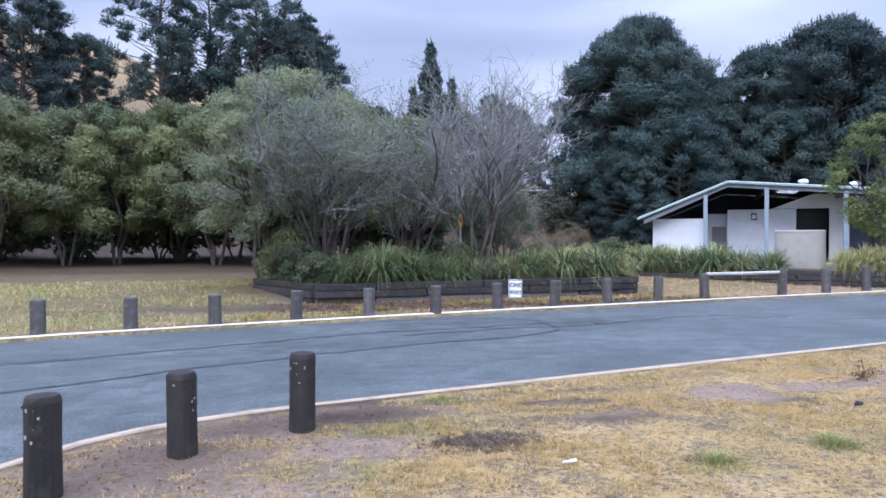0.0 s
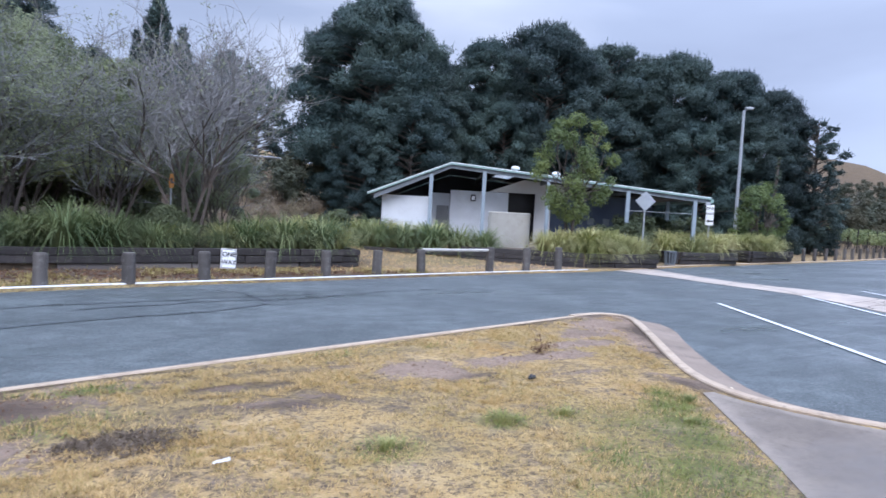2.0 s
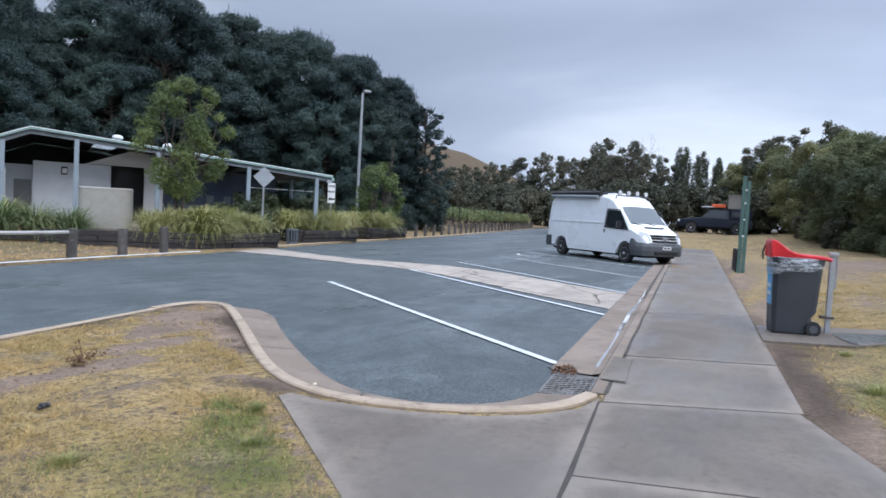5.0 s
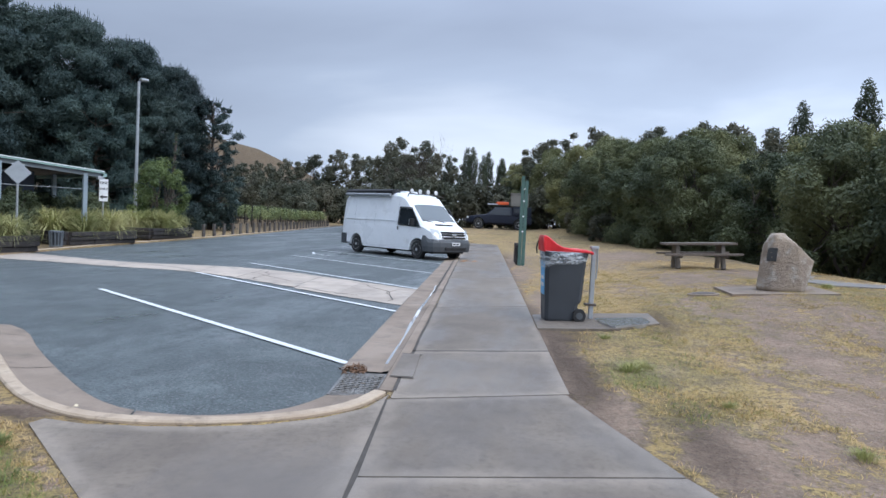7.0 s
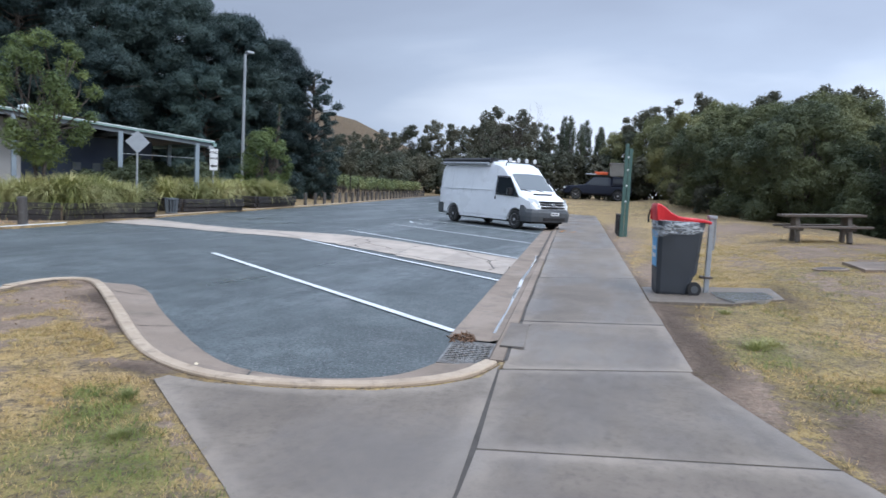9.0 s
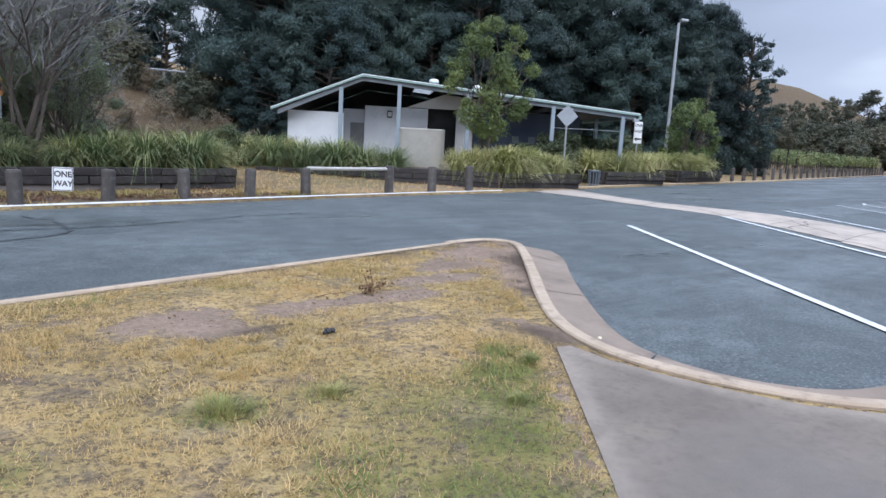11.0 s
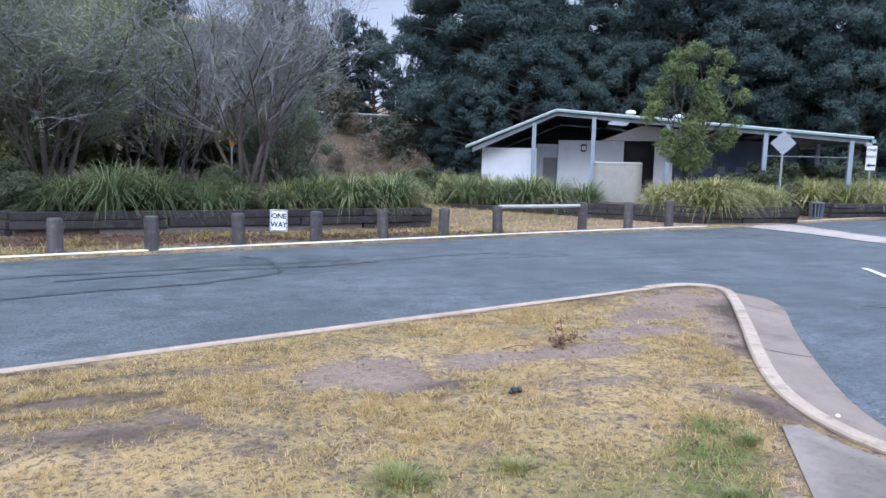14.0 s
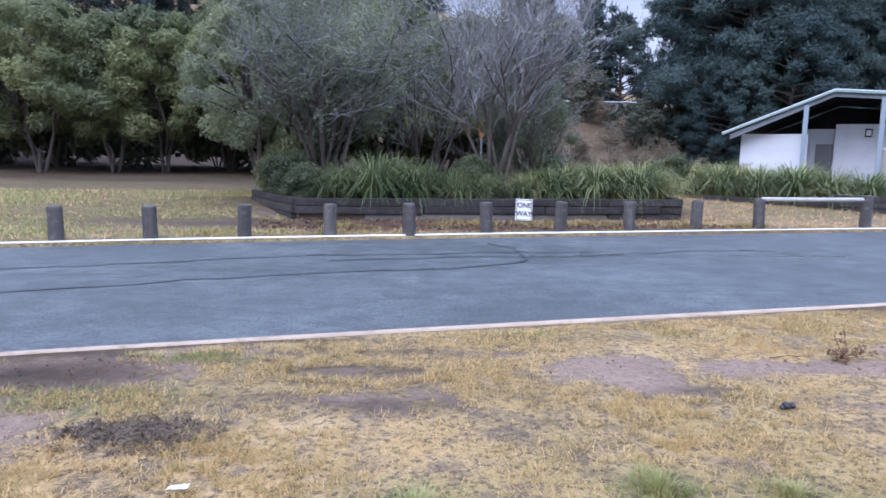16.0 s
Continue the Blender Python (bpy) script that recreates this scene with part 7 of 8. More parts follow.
def bare_shrub(seed, height, spread, label, leaf_mat=None, leaf_share=0.0, stems=9, name="bare_shrub", depth=5, tone=None, leaf_n=9, prune=0.18, flare=(0.2, 1.15)):
    """A twiggy multi-stemmed shrub, dead or half-dead."""
    rnd, rs = random.Random(seed), np.random.RandomState(seed)
    t = new_tree(name, label, "shrub")
    cs = []
    for s in range(stems):
        kept = {True: ([], []), False: ([], [])}

        def seg(a, b, r0, r1, lev):
            verts, faces = kept[lev >= depth - 2]
            d = (b - a).normalized()
            q0 = d.orthogonal().normalized()
            u = d.cross(q0)
            k = len(verts)
            if lev == 0:
                verts.extend((a - u * r0, a + u * r0, b + u * r1, b - u * r1))
                faces.append((k, k + 1, k + 2, k + 3))
                return
            for p, r in ((a, r0), (b, r1)):
                for q in (0, 2.094, 4.189):
                    verts.append(p + (q0 * math.cos(q) + u * math.sin(q)) * r)
            for q in range(3):
                faces.append((k + q, k + (q + 1) % 3, k + 3 + (q + 1) % 3, k + 3 + q))

        def grow(p, d, L, r, lev):
            q = p
            n_ = 3 if lev else 2
            for i in range(n_):
                loose = 0.17 + 0.08 * (depth - 1 - lev)
                d = (d + Vector((rnd.uniform(-1, 1), rnd.uniform(-1, 1), rnd.uniform(-.65, .85))) * loose).normalized()
                e = q + d * L / n_
                seg(q, e, r * (1 - 0.25 * i / n_), r * (1 - 0.25 * (i + 1) / n_), lev)
                q = e
                if lev > 0 and (i or lev < depth - 1):
                    for _ in range(3 if lev == depth - 1 else 2):
                        if rnd.random() < prune:
                            continue
                        w = Vector((rnd.uniform(-1, 1), rnd.uniform(-1, 1), rnd.uniform(-.4, .8)))
                        grow(q, (d * 0.75 + w * 0.85).normalized(), L * rnd.uniform(0.45, 0.74), max(0.0036, r * 0.5), lev - 1)
                if lev <= 1 and leaf_share and rnd.random() < leaf_share:
                    cs.append(q)
        a = 6.283 * (s + rnd.random() * 0.7) / stems
        out = rnd.uniform(*flare) * spread / height
        d = Vector((math.cos(a) * out, math.sin(a) * out, rnd.uniform(0.7, 1.05))).normalized()
        grow(Vector((rnd.uniform(-.15, .15), rnd.uniform(-.15, .15), -0.2)), d, height * rnd.uniform(0.38, 0.54), 0.0075 * height, depth - 1)
        stem = link_mesh("stem", mesh_of("stem", *kept[True]), M_BARK, t)
        if kept[False][0]:
            link_mesh("twig_spray", mesh_of("twig_spray", *kept[False]), tone or M_TWIG, stem)["kind"] = "stuff"
    if cs:
        link_mesh("foliage", quads_mesh("foliage", leaf_mass(rs, cs, [0.15] * len(cs), leaf_n, 0.075, 0.02, upward=0.1, droop=0.3)), leaf_mat, t, "sparse olive leaves")
    return t


def tussock(seed, height, spread, count, mat, label, name="tussock"):
    """A strap-leaf tussock of arching blades."""
    rs = np.random.RandomState(seed)
    v = []
    for _ in range(count):
        a = rs.uniform(0, 6.283)
        out = spread * rs.uniform(0.3, 1.12)
        h = height * rs.uniform(0.6, 1.1)
        low = rs.uniform(0.35, 0.75) if rs.rand() < 0.3 else 0.0
        b = np.array([math.cos(a), math.sin(a), 0]) * rs.uniform(0, 0.22)
        dirv = np.array([math.cos(a), math.sin(a), 0])
        side = np.array([-math.sin(a), math.cos(a), 0]) * rs.uniform(0.007, 0.0135)
        pts = []
        for k in range(5):
            s = k / 4
            pts.append(b + dirv * out * s ** 1.35 + np.array([0, 0, h * (s * 1.75 - s * s * (0.72 + low + 0.62 * (out / spread) ** 1.5))]))
        for k in range(4):
            w0, w1 = 1 - (k / 4) ** 2 * 0.9, 1 - ((k + 1) / 4) ** 2 * 0.9
            v += [pts[k] - side * w0, pts[k] + side * w0, pts[k + 1] + side * w1, pts[k + 1] - side * w1]
    t = thing(name, pose(0, 0, 0), label, "grass tussock", "strap-leaf tussocks")
    link_mesh("leaf_clump", quads_mesh("leaf_clump", np.array(v)), mat, t)
    return t


def put(model, spots, rnd, sink=0.0, label=None, first=[None]):
    """Stand copies of a model at (x, y, scale[, z])."""
    used = False
    for s in spots:
        x, y, k = s[:3]
        z = s[3] if len(s) > 3 else float(ground_z(x, y)) - sink
        m = pose(x, y, z, 0, 0, rnd.uniform(0, 360)) @ Matrix.Diagonal((k * rnd.uniform(.94, 1.06), k * rnd.uniform(.94, 1.06), k, 1))
        if not used:
            model.matrix_world = m
            used = True
        else:
            c = copy_thing(model, Matrix.Identity(4))
            c.matrix_basis = m
    return model


def stand(model, tall, spots, rnd):
    """Copies of a tree at (x, y, height of its top), each turned and scaled."""
    put(model, [(x, y, (top - float(ground_z(x, y))) / tall) for x, y, top in spots], rnd)


rp = random.Random(21)
# dark pine stand behind the building
pa = pine_tree(1, 13.0, 5.6, "tall dense dark green pine behind the building", masses=150)
pb = pine_tree(2, 13.0, 5.0, "dense dark green pine in the stand", masses=130)
pc = pine_tree(3, 9.0, 4.2, "low spreading dark green pine at the edge of the stand", masses=80)
stand(pa, 13.0, [(21.2, 36.6, 14.4), (32.8, 35.0, 14.6), (38.4, 28.9, 12.6), (24.0, 41.5, 15.0)], rp)
stand(pb, 13.0, [(26.2, 39.4, 12.6), (29.4, 36.6, 13.3), (35.6, 31.9, 13.3), (40.6, 26.2, 11.6), (36.2, 38.5, 14.4), (42.6, 24.3, 10.4), (26, 46, 13.6), (38.5, 34, 13.0)], rp)
stand(pc, 9.0, [(24.6, 36.6, 9.6), (28.4, 33.6, 8.6), (33.0, 30.0, 8.2), (37.2, 25.6, 7.8), (18.9, 33.6, 6.0), (21.4, 33.0, 8.0)], rp)
pe = pine_tree(5, 8.6, 2.0, "narrow dark pine with layered tufts standing alone", shape="open", clear=0.03, masses=100, leaf=(0.18, 0.05), size=(0.15, 0.28), cover=0.65)
stand(pe, 8.6, [(43.7, 22.2, 8.6)], rp)
# tall open pines on the hill behind the grove
pd = pine_tree(4, 16.0, 4.4, "tall open pine with bare lower trunk on the hill", shape="open", clear=0.36, masses=100, leaf=(0.26, 0.06), cover=0.46)
stand(pd, 16.0, [(-8.6, 54.5, 21.3), (-5.0, 56, 22.4), (-1.4, 55, 21.8), (1.6, 56, 19.6), (3.4, 57, 17.2)], rp)
pf = pine_tree(6, 14.0, 5.4, "broad dark pine on the hillside", clear=0.16, masses=100, leaf=(0.28, 0.07), cover=0.6)
stand(pf, 14.0, [(-17, 52.5, 19.6), (-22, 54, 20), (-14.2, 57, 17.0), (0.6, 60, 20)], rp)
pg = pine_tree(7, 12.0, 3.7, "dark blue-green conifer with upright tips", M_CONIFER, "cone", 0.04, masses=100, name="conifer_tree", leaf=(0.24, 0.06), size=(0.13, 0.24))
stand(pg, 12.0, [(12.3, 54.3, 17.2), (10.9, 55, 13.6), (13.9, 54, 14.2)], rp)
ph = pine_tree(8, 8.0, 3.0, "rounded dark pine on the bank behind the shrubs", masses=70, leaf=(0.24, 0.06))
stand(ph, 8.0, [(16.6, 53.2, 12.8), (19.0, 52.0, 11.6), (14.8, 54.5, 11.8), (7.5, 52, 11.4), (9.3, 50, 10.0), (14.2, 49, 9.2)], rp)

# olive wattle grove
wa = broad_tree(11, 6.2, 2.8, "olive green wattle tree in a shady grove", M_WATTLE, 3, masses=60, leaf=(0.14, 0.045), dense_low=0.20, size=(0.14, 0.28), cover=0.8)
wb_ = broad_tree(12, 6.8, 3.1, "spreading olive green wattle with dark trunks", M_WATTLE, 4, masses=62, leaf=(0.14, 0.045), dense_low=0.22, size=(0.14, 0.27), cover=0.8)
stand(wa, 6.2, [(-8.4, 23.8, 5.9), (-4.9, 25.2, 5.9), (-11.8, 25.5, 6.2), (-1.6, 24.2, 5.7), (-14.8, 27, 6.6), (-6.4, 24.6, 5.6), (3.6, 28.6, 6.6)], rp)
stand(wb_, 6.8, [(-3.2, 27, 6.4), (0.4, 24.6, 6.8), (-10, 28, 6.6), (2.8, 25.8, 6.5), (-16, 24, 6.2), (5.6, 27, 6.2)], rp)
# shrubs added behind the trunks to stand for the grove's deep shade
wc = broad_tree(13, 2.6, 2.2, "dark shrub added as a backdrop for the gloom behind the grove", M_SHRUB, 4, masses=16, leaf=(0.26, 0.09), dense_low=0.0, name="grove_shrub")
put(wc, [(-20, 29, 1.7), (-16.8, 30, 1.5), (-13.6, 29, 1.7), (-10.4, 30, 1.5), (-7.4, 29.4, 1.7), (-4.4, 30, 1.6), (-1.4, 29.6, 1.7), (1.8, 30, 1.5), (5.0, 29.6, 1.6), (7.4, 30.5, 1.3)], rp)

# shrubs in the first raised bed
sa_ = bare_shrub(21, 5.0, 3.0, "large half-bare olive shrub in the sleeper bed", M_BOTTLE, 0.2, 12, "half_bare_shrub", leaf_n=10, flare=(0.12, 0.75))
put(sa_, [(1.7, 15.6, 1.0, 0.3)], rp)
sc_ = broad_tree(22, 5.3, 2.1, "leafy grey-green shrub behind the sleeper bed", M_BOTTLE, 5, masses=36, leaf=(0.08, 0.024), name="leafy_shrub", dense_low=0.2, cover=0.42, size=(0.14, 0.3))
put(sc_, [(0.35, 16.5, .96, 0.2), (1.3, 17.1, 1.0, 0.3), (6.2, 17.6, .62, 0.1)], rp)
sb_ = bare_shrub(23, 4.9, 2.5, "bare dead grey shrub in the sleeper bed", M_BOTTLE, 0.03, 6, prune=0.08, flare=(0.12, 0.8), tone=M_TWIG_PALE)
put(sb_, [(5.3, 15.4, 1.0, 0.3)], rp)
sd_ = bare_shrub(24, 3.4, 1.7, "small dead grey shrub behind the bed", M_BOTTLE, 0.12, 8, depth=4, flare=(0.1, 0.7))
put(sd_, [(6.3, 17.0, .95), (3.9, 16.8, 1.25, .3)], rp)
se_ = broad_tree(25, 1.35, 1.0, "dark leafy shrub spilling over the sleeper bed", M_SHRUB, 5, masses=26, leaf=(0.09, 0.028), name="bed_shrub", dense_low=-0.1, size=(0.2, 0.4), cover=0.6)
put(se_, [(1.45, 14.35, .55, 0.3), (1.0, 15.0, .7, 0.3), (0.9, 15.9, .95, 0.3), (4.7, 15.2, .7, 0.3)], rp)

# strap-leaf plants
ta = tussock(31, 0.95, 1.05, 460, M_TUSSOCK, "green strap-leaf tussock in a raised bed")
td = tussock(33, 0.90, 0.95, 380, M_TUSSOCK_SHADE, "strap-leaf tussock with a bare shrub's shade put into its green")
tb = tussock(32, 0.80, 0.85, 460, M_TUSSOCK_Y, "yellowing strap-leaf tussock in a raised bed")
put(ta, [(2.75, 14.15, 1.12, 0.32), (3.5, 14.3, .95, 0.32), (4.3, 14.35, .72, 0.32), (2.1, 14.5, .85, 0.32), (6.3, 14.75, .85, 0.32), (7.2, 14.8, 1.0, 0.32), (8.1, 14.85, .98, 0.32), (8.5, 15.6, .95, 0.32), (3.1, 15.2, 1.1, 0.32), (6.9, 15.9, 1.0, 0.32), (11.4, 18.3, 1.15), (12.2, 17.9, 1.05), (13.0, 17.6, 1.2), (13.7, 17.2, 1.1), (14.5, 17.0, 1.1)], rp)
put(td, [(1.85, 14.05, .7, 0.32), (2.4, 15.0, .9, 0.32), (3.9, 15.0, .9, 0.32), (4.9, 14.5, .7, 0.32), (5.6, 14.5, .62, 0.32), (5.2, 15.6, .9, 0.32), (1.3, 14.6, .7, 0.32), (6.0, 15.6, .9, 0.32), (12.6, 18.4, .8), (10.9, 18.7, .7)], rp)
spots = []
for i in range(22):
    spots.append((rp.uniform(16.3, 19.3), rp.uniform(14.55, 16.4), rp.uniform(.9, 1.2), 0.34))
for i in range(3):
    f = i / 8
    spots.append((16.3 - 2.5 * f, 14.6 + 2.2 * f + .25, rp.uniform(.8, 1.1), 0.32))
for i in range(14):
    spots.append((rp.uniform(22.6, 25.7), rp.uniform(15.9, 17.3), rp.uniform(.9, 1.25), 0.36))
for i in range(12):
    spots.append((rp.uniform(28.5, 32.1), rp.uniform(16.9, 18.2), rp.uniform(.95, 1.25), 0.42))
spots += [(4.6, 14.75, .8, 0.32), (5.9, 14.95, .9, 0.32), (6.75, 15.2, 1.0, 0.32), (8.55, 15.05, .8, 0.32), (3.35, 14.75, .9, 0.32), (7.8, 15.3, 1.1, 0.32), (7.6, 16.2, 1.0, 0.32), (8.9, 16.4, 1.0, 0.32)]
for i in range(8):
    spots.append((9.6 + i * 0.6, 19.4 - i * 0.12 + rp.uniform(-.3, .3), rp.uniform(1.0, 1.4)))
put(tb, spots, rp)

# small trees in the beds
fa = broad_tree(41, 4.45, 1.4, "young fresh green tree in the raised bed", M_FRESH, 2, masses=40, leaf=(0.12, 0.028), dense_low=0.2, top_heavy=True, name="young_tree", cover=0.30, size=(0.13, 0.32), droop=0.6)
put(fa, [(16.75, 15.5, 1.0, 0.25)], rp)
fb = broad_tree(42, 3.6, 1.6, "bushy bright green young tree beside the lamp post", M_FRESH, 4, masses=30, leaf=(0.13, 0.05), dense_low=0.04, name="young_tree", cover=0.34, size=(0.16, 0.36), droop=0.5)
put(fb, [(30.9, 17.8, .92, 0.3)], rp)
fe = pine_tree(45, 4.8, 0.9, "slender pale green young conifer beside the lamp post", M_POPLAR, "cone", 0.1, masses=26, name="young_conifer", leaf=(0.16, 0.05), cover=0.45)
put(fe, [(33.2, 18.6, 1.0, 0.25)], rp)
fc = broad_tree(43, 1.4, 0.9, "low rounded green shrub beside the building", M_SHRUB, 4, masses=16, leaf=(0.1, 0.035), dense_low=0.0, name="low_shrub")
put(fc, [(21.4, 17.2, 1.0), (27.4, 18.6, 1.0), (33.6, 19.0, 1.1), (10.4, 19.0, .8), (20.4, 17.6, .9), (28.6, 19.6, 1.3), (35.4, 20, 1.0), (22.4, 17.8, 1.3), (24.4, 18.4, 1.2)], rp)
fd = bare_shrub(44, 1.2, 0.8, "dry brown shrub beside the white wall", M_DRYSHRUB, 0.5, 6, "dry_shrub", 3, leaf_n=14)
put(fd, [(9.5, 31, 1.6), (11.5, 33.5, 1.8), (13.5, 35, 1.7), (8.5, 35, 1.9), (12.2, 30, 1.4), (15.5, 33, 1.6), (10.4, 37.5, 1.9), (16.5, 37, 1.8), (7, 31, 1.5), (14, 38.5, 1.8), (11.4, 19.9, 1.0), (12.6, 19.7, .9), (15.0, 18.9, .6), (13.4, 30, 1.4)], rp)

# trees along the bank beyond the picnic lawn
ga = broad_tree(51, 6.4, 3.4, "dense dark green shrubby tree on the bank", M_SHRUB, 4, masses=50, leaf=(0.16, 0.05), dense_low=-0.05, name="bank_tree", size=(0.16, 0.3))
gb = broad_tree(52, 7.2, 3.4, "dark olive tree on the bank", M_OLIVE, 3, masses=52, leaf=(0.16, 0.05), dense_low=-0.03, name="bank_tree", size=(0.15, 0.29))
stand(ga, 6.4, [(40, -6.2, 6.4), (36.0, -9.6, 5.4), (31.4, -11.2, 6.2), (46, -5.6, 7.2), (27.6, -13.0, 6.0), (51, -3.6, 7.6), (23.5, -15.0, 5.4), (19, -17.5, 6.0), (55, -9, 8.0)], rp)
stand(gb, 7.2, [(43.5, -8.6, 7.2), (38.5, -12.0, 6.5), (57, -1.6, 7.8), (62, -4, 9.2), (49, -9, 8.2), (65, 0.5, 8.4), (33.5, -13.5, 6.4), (25, -18.5, 7.0), (68, 3.5, 7.4)], rp)
gc = broad_tree(53, 9.5, 3.8, "grey-green eucalypt with an open crown", M_GUM, 3, masses=44, leaf=(0.3, 0.1), dense_low=0.12, name="eucalypt", cover=0.5, size=(0.12, 0.26), top_heavy=True)
stand(gc, 9.5, [(66, -2.5, 10.4), (65, -8.0, 10.6), (60, -11.5, 10.2), (68, 1.2, 9.6), (57, -13.5, 9.8), (70, 15.0, 9.6), (76, 13, 8.8), (104, 46, 9.4), (108, 43, 10.2), (112, 40, 11.6), (115, 36, 12.6), (118, 31.5, 12.0), (110, 47, 9.0), (84, 39.5, 7.6), (119, 27, 11.6), (105, 24.8, 11.0), (52, -15, 6.8), (96, 22.5, 10.4), (88, 20, 10.0)], rp)
gd = broad_tree(54, 11.0, 1.1, "slender poplar behind the bank", M_POPLAR, 1, masses=44, leaf=(0.22, 0.09), dense_low=0.03, name="poplar", size=(0.28, 0.5), flat=1.5)
stand(gd, 11.0, [(58, -17.4, 11.6), (55.5, -20.8, 12.8), (62, -15.0, 9.6), (76, 9.5, 9.4), (78, 8.0, 9.2), (75, 6.2, 8.2), (80, 10.6, 9.8), (74, 8.1, 8.4), (79, 6.6, 8.6), (77, 4.6, 7.6), (53, -22.5, 12.4), (77, 12.2, 8.6)], rp)
ge = bare_shrub(55, 8.6, 2.2, "tall bare dead tree", None, 0, 2, "dead_tree", 5, tone=M_BARK)
put(ge, [(70.0, 12.7, 1.15), (72, -4.5, 1.0), (68, -11, 1.0)], rp)
gf = broad_tree(56, 3.0, 2.2, "scrubby grey-green bush at the forest edge", M_GUM, 4, masses=18, leaf=(0.26, 0.09), dense_low=-0.05, name="scrub")
put(gf, [(9, 39, 1.0), (15, 36, .8), (12.6, 40, 1.1), (17.8, 38, 1.1), (6.5, 37, 1.0), (63, 17, 1.5), (64.5, 11.5, 1.5), (66, 8.8, 1.5), (67, 5.2, 1.5), (66.5, 13.5, 1.6), (63.5, 1.0, 1.3), (69, 19, 1.2), (60, -1.2, .8), (90, 34, 1.3), (47.5, -2.6, .6), (53, -1.4, .6), (82, 20, 1.6), (100, 39, 2.0), (104, 40, 2.1), (106, 36, 2.1), (64, 3.6, 1.0), (80, 41, 1.8), (76, 40, 1.7), (86, 42, 1.9), (92, 43, 2.0), (98, 42, 2.0), (70, 39, 1.5), (108, 31, 2.1), (110, 28, 2.1)], rp)


# vineyard rows behind a wire fence
vine = thing("vine_row", pose(0, 0, 0), "trellised row of green grape vines", "vineyard row", "vineyard rows")
rs = np.random.RandomState(9)
cs = [(x, rs.uniform(-.25, .25), rs.uniform(0.75, 1.55)) for x in np.arange(0, 46, 0.16)]
link_mesh("foliage", quads_mesh("foliage", leaf_mass(rs, cs, [0.3] * len(cs), 26, 0.16, 0.12)), M_VINE, vine)
for k in range(16):
    part("trellis_post", box(k * 3 - 0.04, -0.04, -0.3, k * 3 + 0.04, 0.04, 1.7), M_SLEEPER, vine)
for k in range(30):
    part("vine_trunk", tube([(k * 1.5 + .7, 0, -0.3), (k * 1.5 + .75, 0.03, 0.9)], 0.035, 5), M_BARK, vine)
for k in range(5):
    x, y = 55 + k * 2.5, 24.6 + k * 2.6
    m = pose(x, y, float(ground_z(x, y)), 0, 0, 12)
    if k == 0:
        vine.matrix_world = m
    else:
        copy_thing(vine, m)
guard = thing("guard_rail", pose(0, 0, 0), "grey steel guard rail on the road embankment", "guard rail")
part("rail", tube([(5, 42.5, 4.3), (13, 43, 4.3), (21, 43.8, 4.35)], 0.07, 6), M_GALV, guard)
for k in range(5):
    part("rail_post", box(6 + k * 3.4 - .06, 42.5 + k * .28, 2.8, 6 + k * 3.4 + .06, 42.62 + k * .28, 4.3), M_GALV, guard)


# ---- turf ----
def turf(name, x0, x1, y0, y1, count, length, width, mat, label, seed, keep):
    rs = np.random.RandomState(seed)
    x, y = rs.uniform(x0, x1, count), rs.uniform(y0, y1, count)
    free = ~(inside(shrink(ROAD_OUT, -0.12), x, y) | inside(shrink(PATH_OUT, -0.03), x, y))
    free &= keep(x, y, rs)
    x, y = x[free], y[free]
    n_ = len(x)
    z = ground_z(x, y) - 0.015
    a, tilt = rs.uniform(0, 6.283, n_), rs.uniform(0.55, 1.48, n_)
    L = length * rs.uniform(0.5, 1.4, n_)
    W = width * rs.uniform(0.6, 1.4, n_)
    up = np.stack((np.cos(a) * np.sin(tilt), np.sin(a) * np.sin(tilt), np.cos(tilt)), 1)
    side = np.stack((-np.sin(a), np.cos(a), np.zeros(n_)), 1)
    p = np.stack((x, y, z), 1)
    tip = p + up * L[:, None]
    v = np.stack((p - side * W[:, None], p + side * W[:, None], tip + side * W[:, None] * .25, tip - side * W[:, None] * .25), 1).reshape(-1, 3)
    return tagged(link_mesh(name, quads_mesh(name, v), mat), label, "grass", kind="stuff")


def patchy(x, y, s=1.0):
    return np.array([noise.noise((a * s, b * s, 7)) + 0.5 * noise.noise((a * s * 3.1, b * s * 3.1, 2)) for a, b in zip(x, y)])


def clumpy(x, y, rs, s=9):
    return np.array([noise.noise((a * s, b * s, 5)) + 0.6 * noise.noise((a * s * .3, b * s * .3, 1)) for a, b in zip(x, y)]) > rs.uniform(-0.45, 0.45, len(x))


dry = lambda x, y, rs: (kerb_bare(x, y) < rs.uniform(0.1, 1.2, len(x))) & (blots(x, y, SOIL) + 0.55 * patchy(x, y, 3) < rs.uniform(0.25, 0.6, len(x))) & (blots(x, y, LITTER_SHADE) < 0.5) & (blots(x, y, GREEN) < rs.uniform(0.2, 1.3, len(x))) & clumpy(x, y, rs) & (thinned(x, y) < rs.uniform(0.1, 1.3, len(x)))
lush = lambda x, y, rs: (blots(x, y, GREEN) + 0.25 * patchy(x, y, 2.5) > rs.uniform(0.25, 1.0, len(x))) & (blots(x, y, SOIL) < 0.6)
turf("dry_grass", -1.6, 9.6, 1.5, 7.1, 680000, 0.036, 0.0019, M_STRAW, "short dry straw-coloured grass", 1, dry)
turf("green_grass", -1.6, 9.6, 0.6, 7.1, 330000, 0.055, 0.0024, M_BLADE, "green grass in patches", 2, lush)
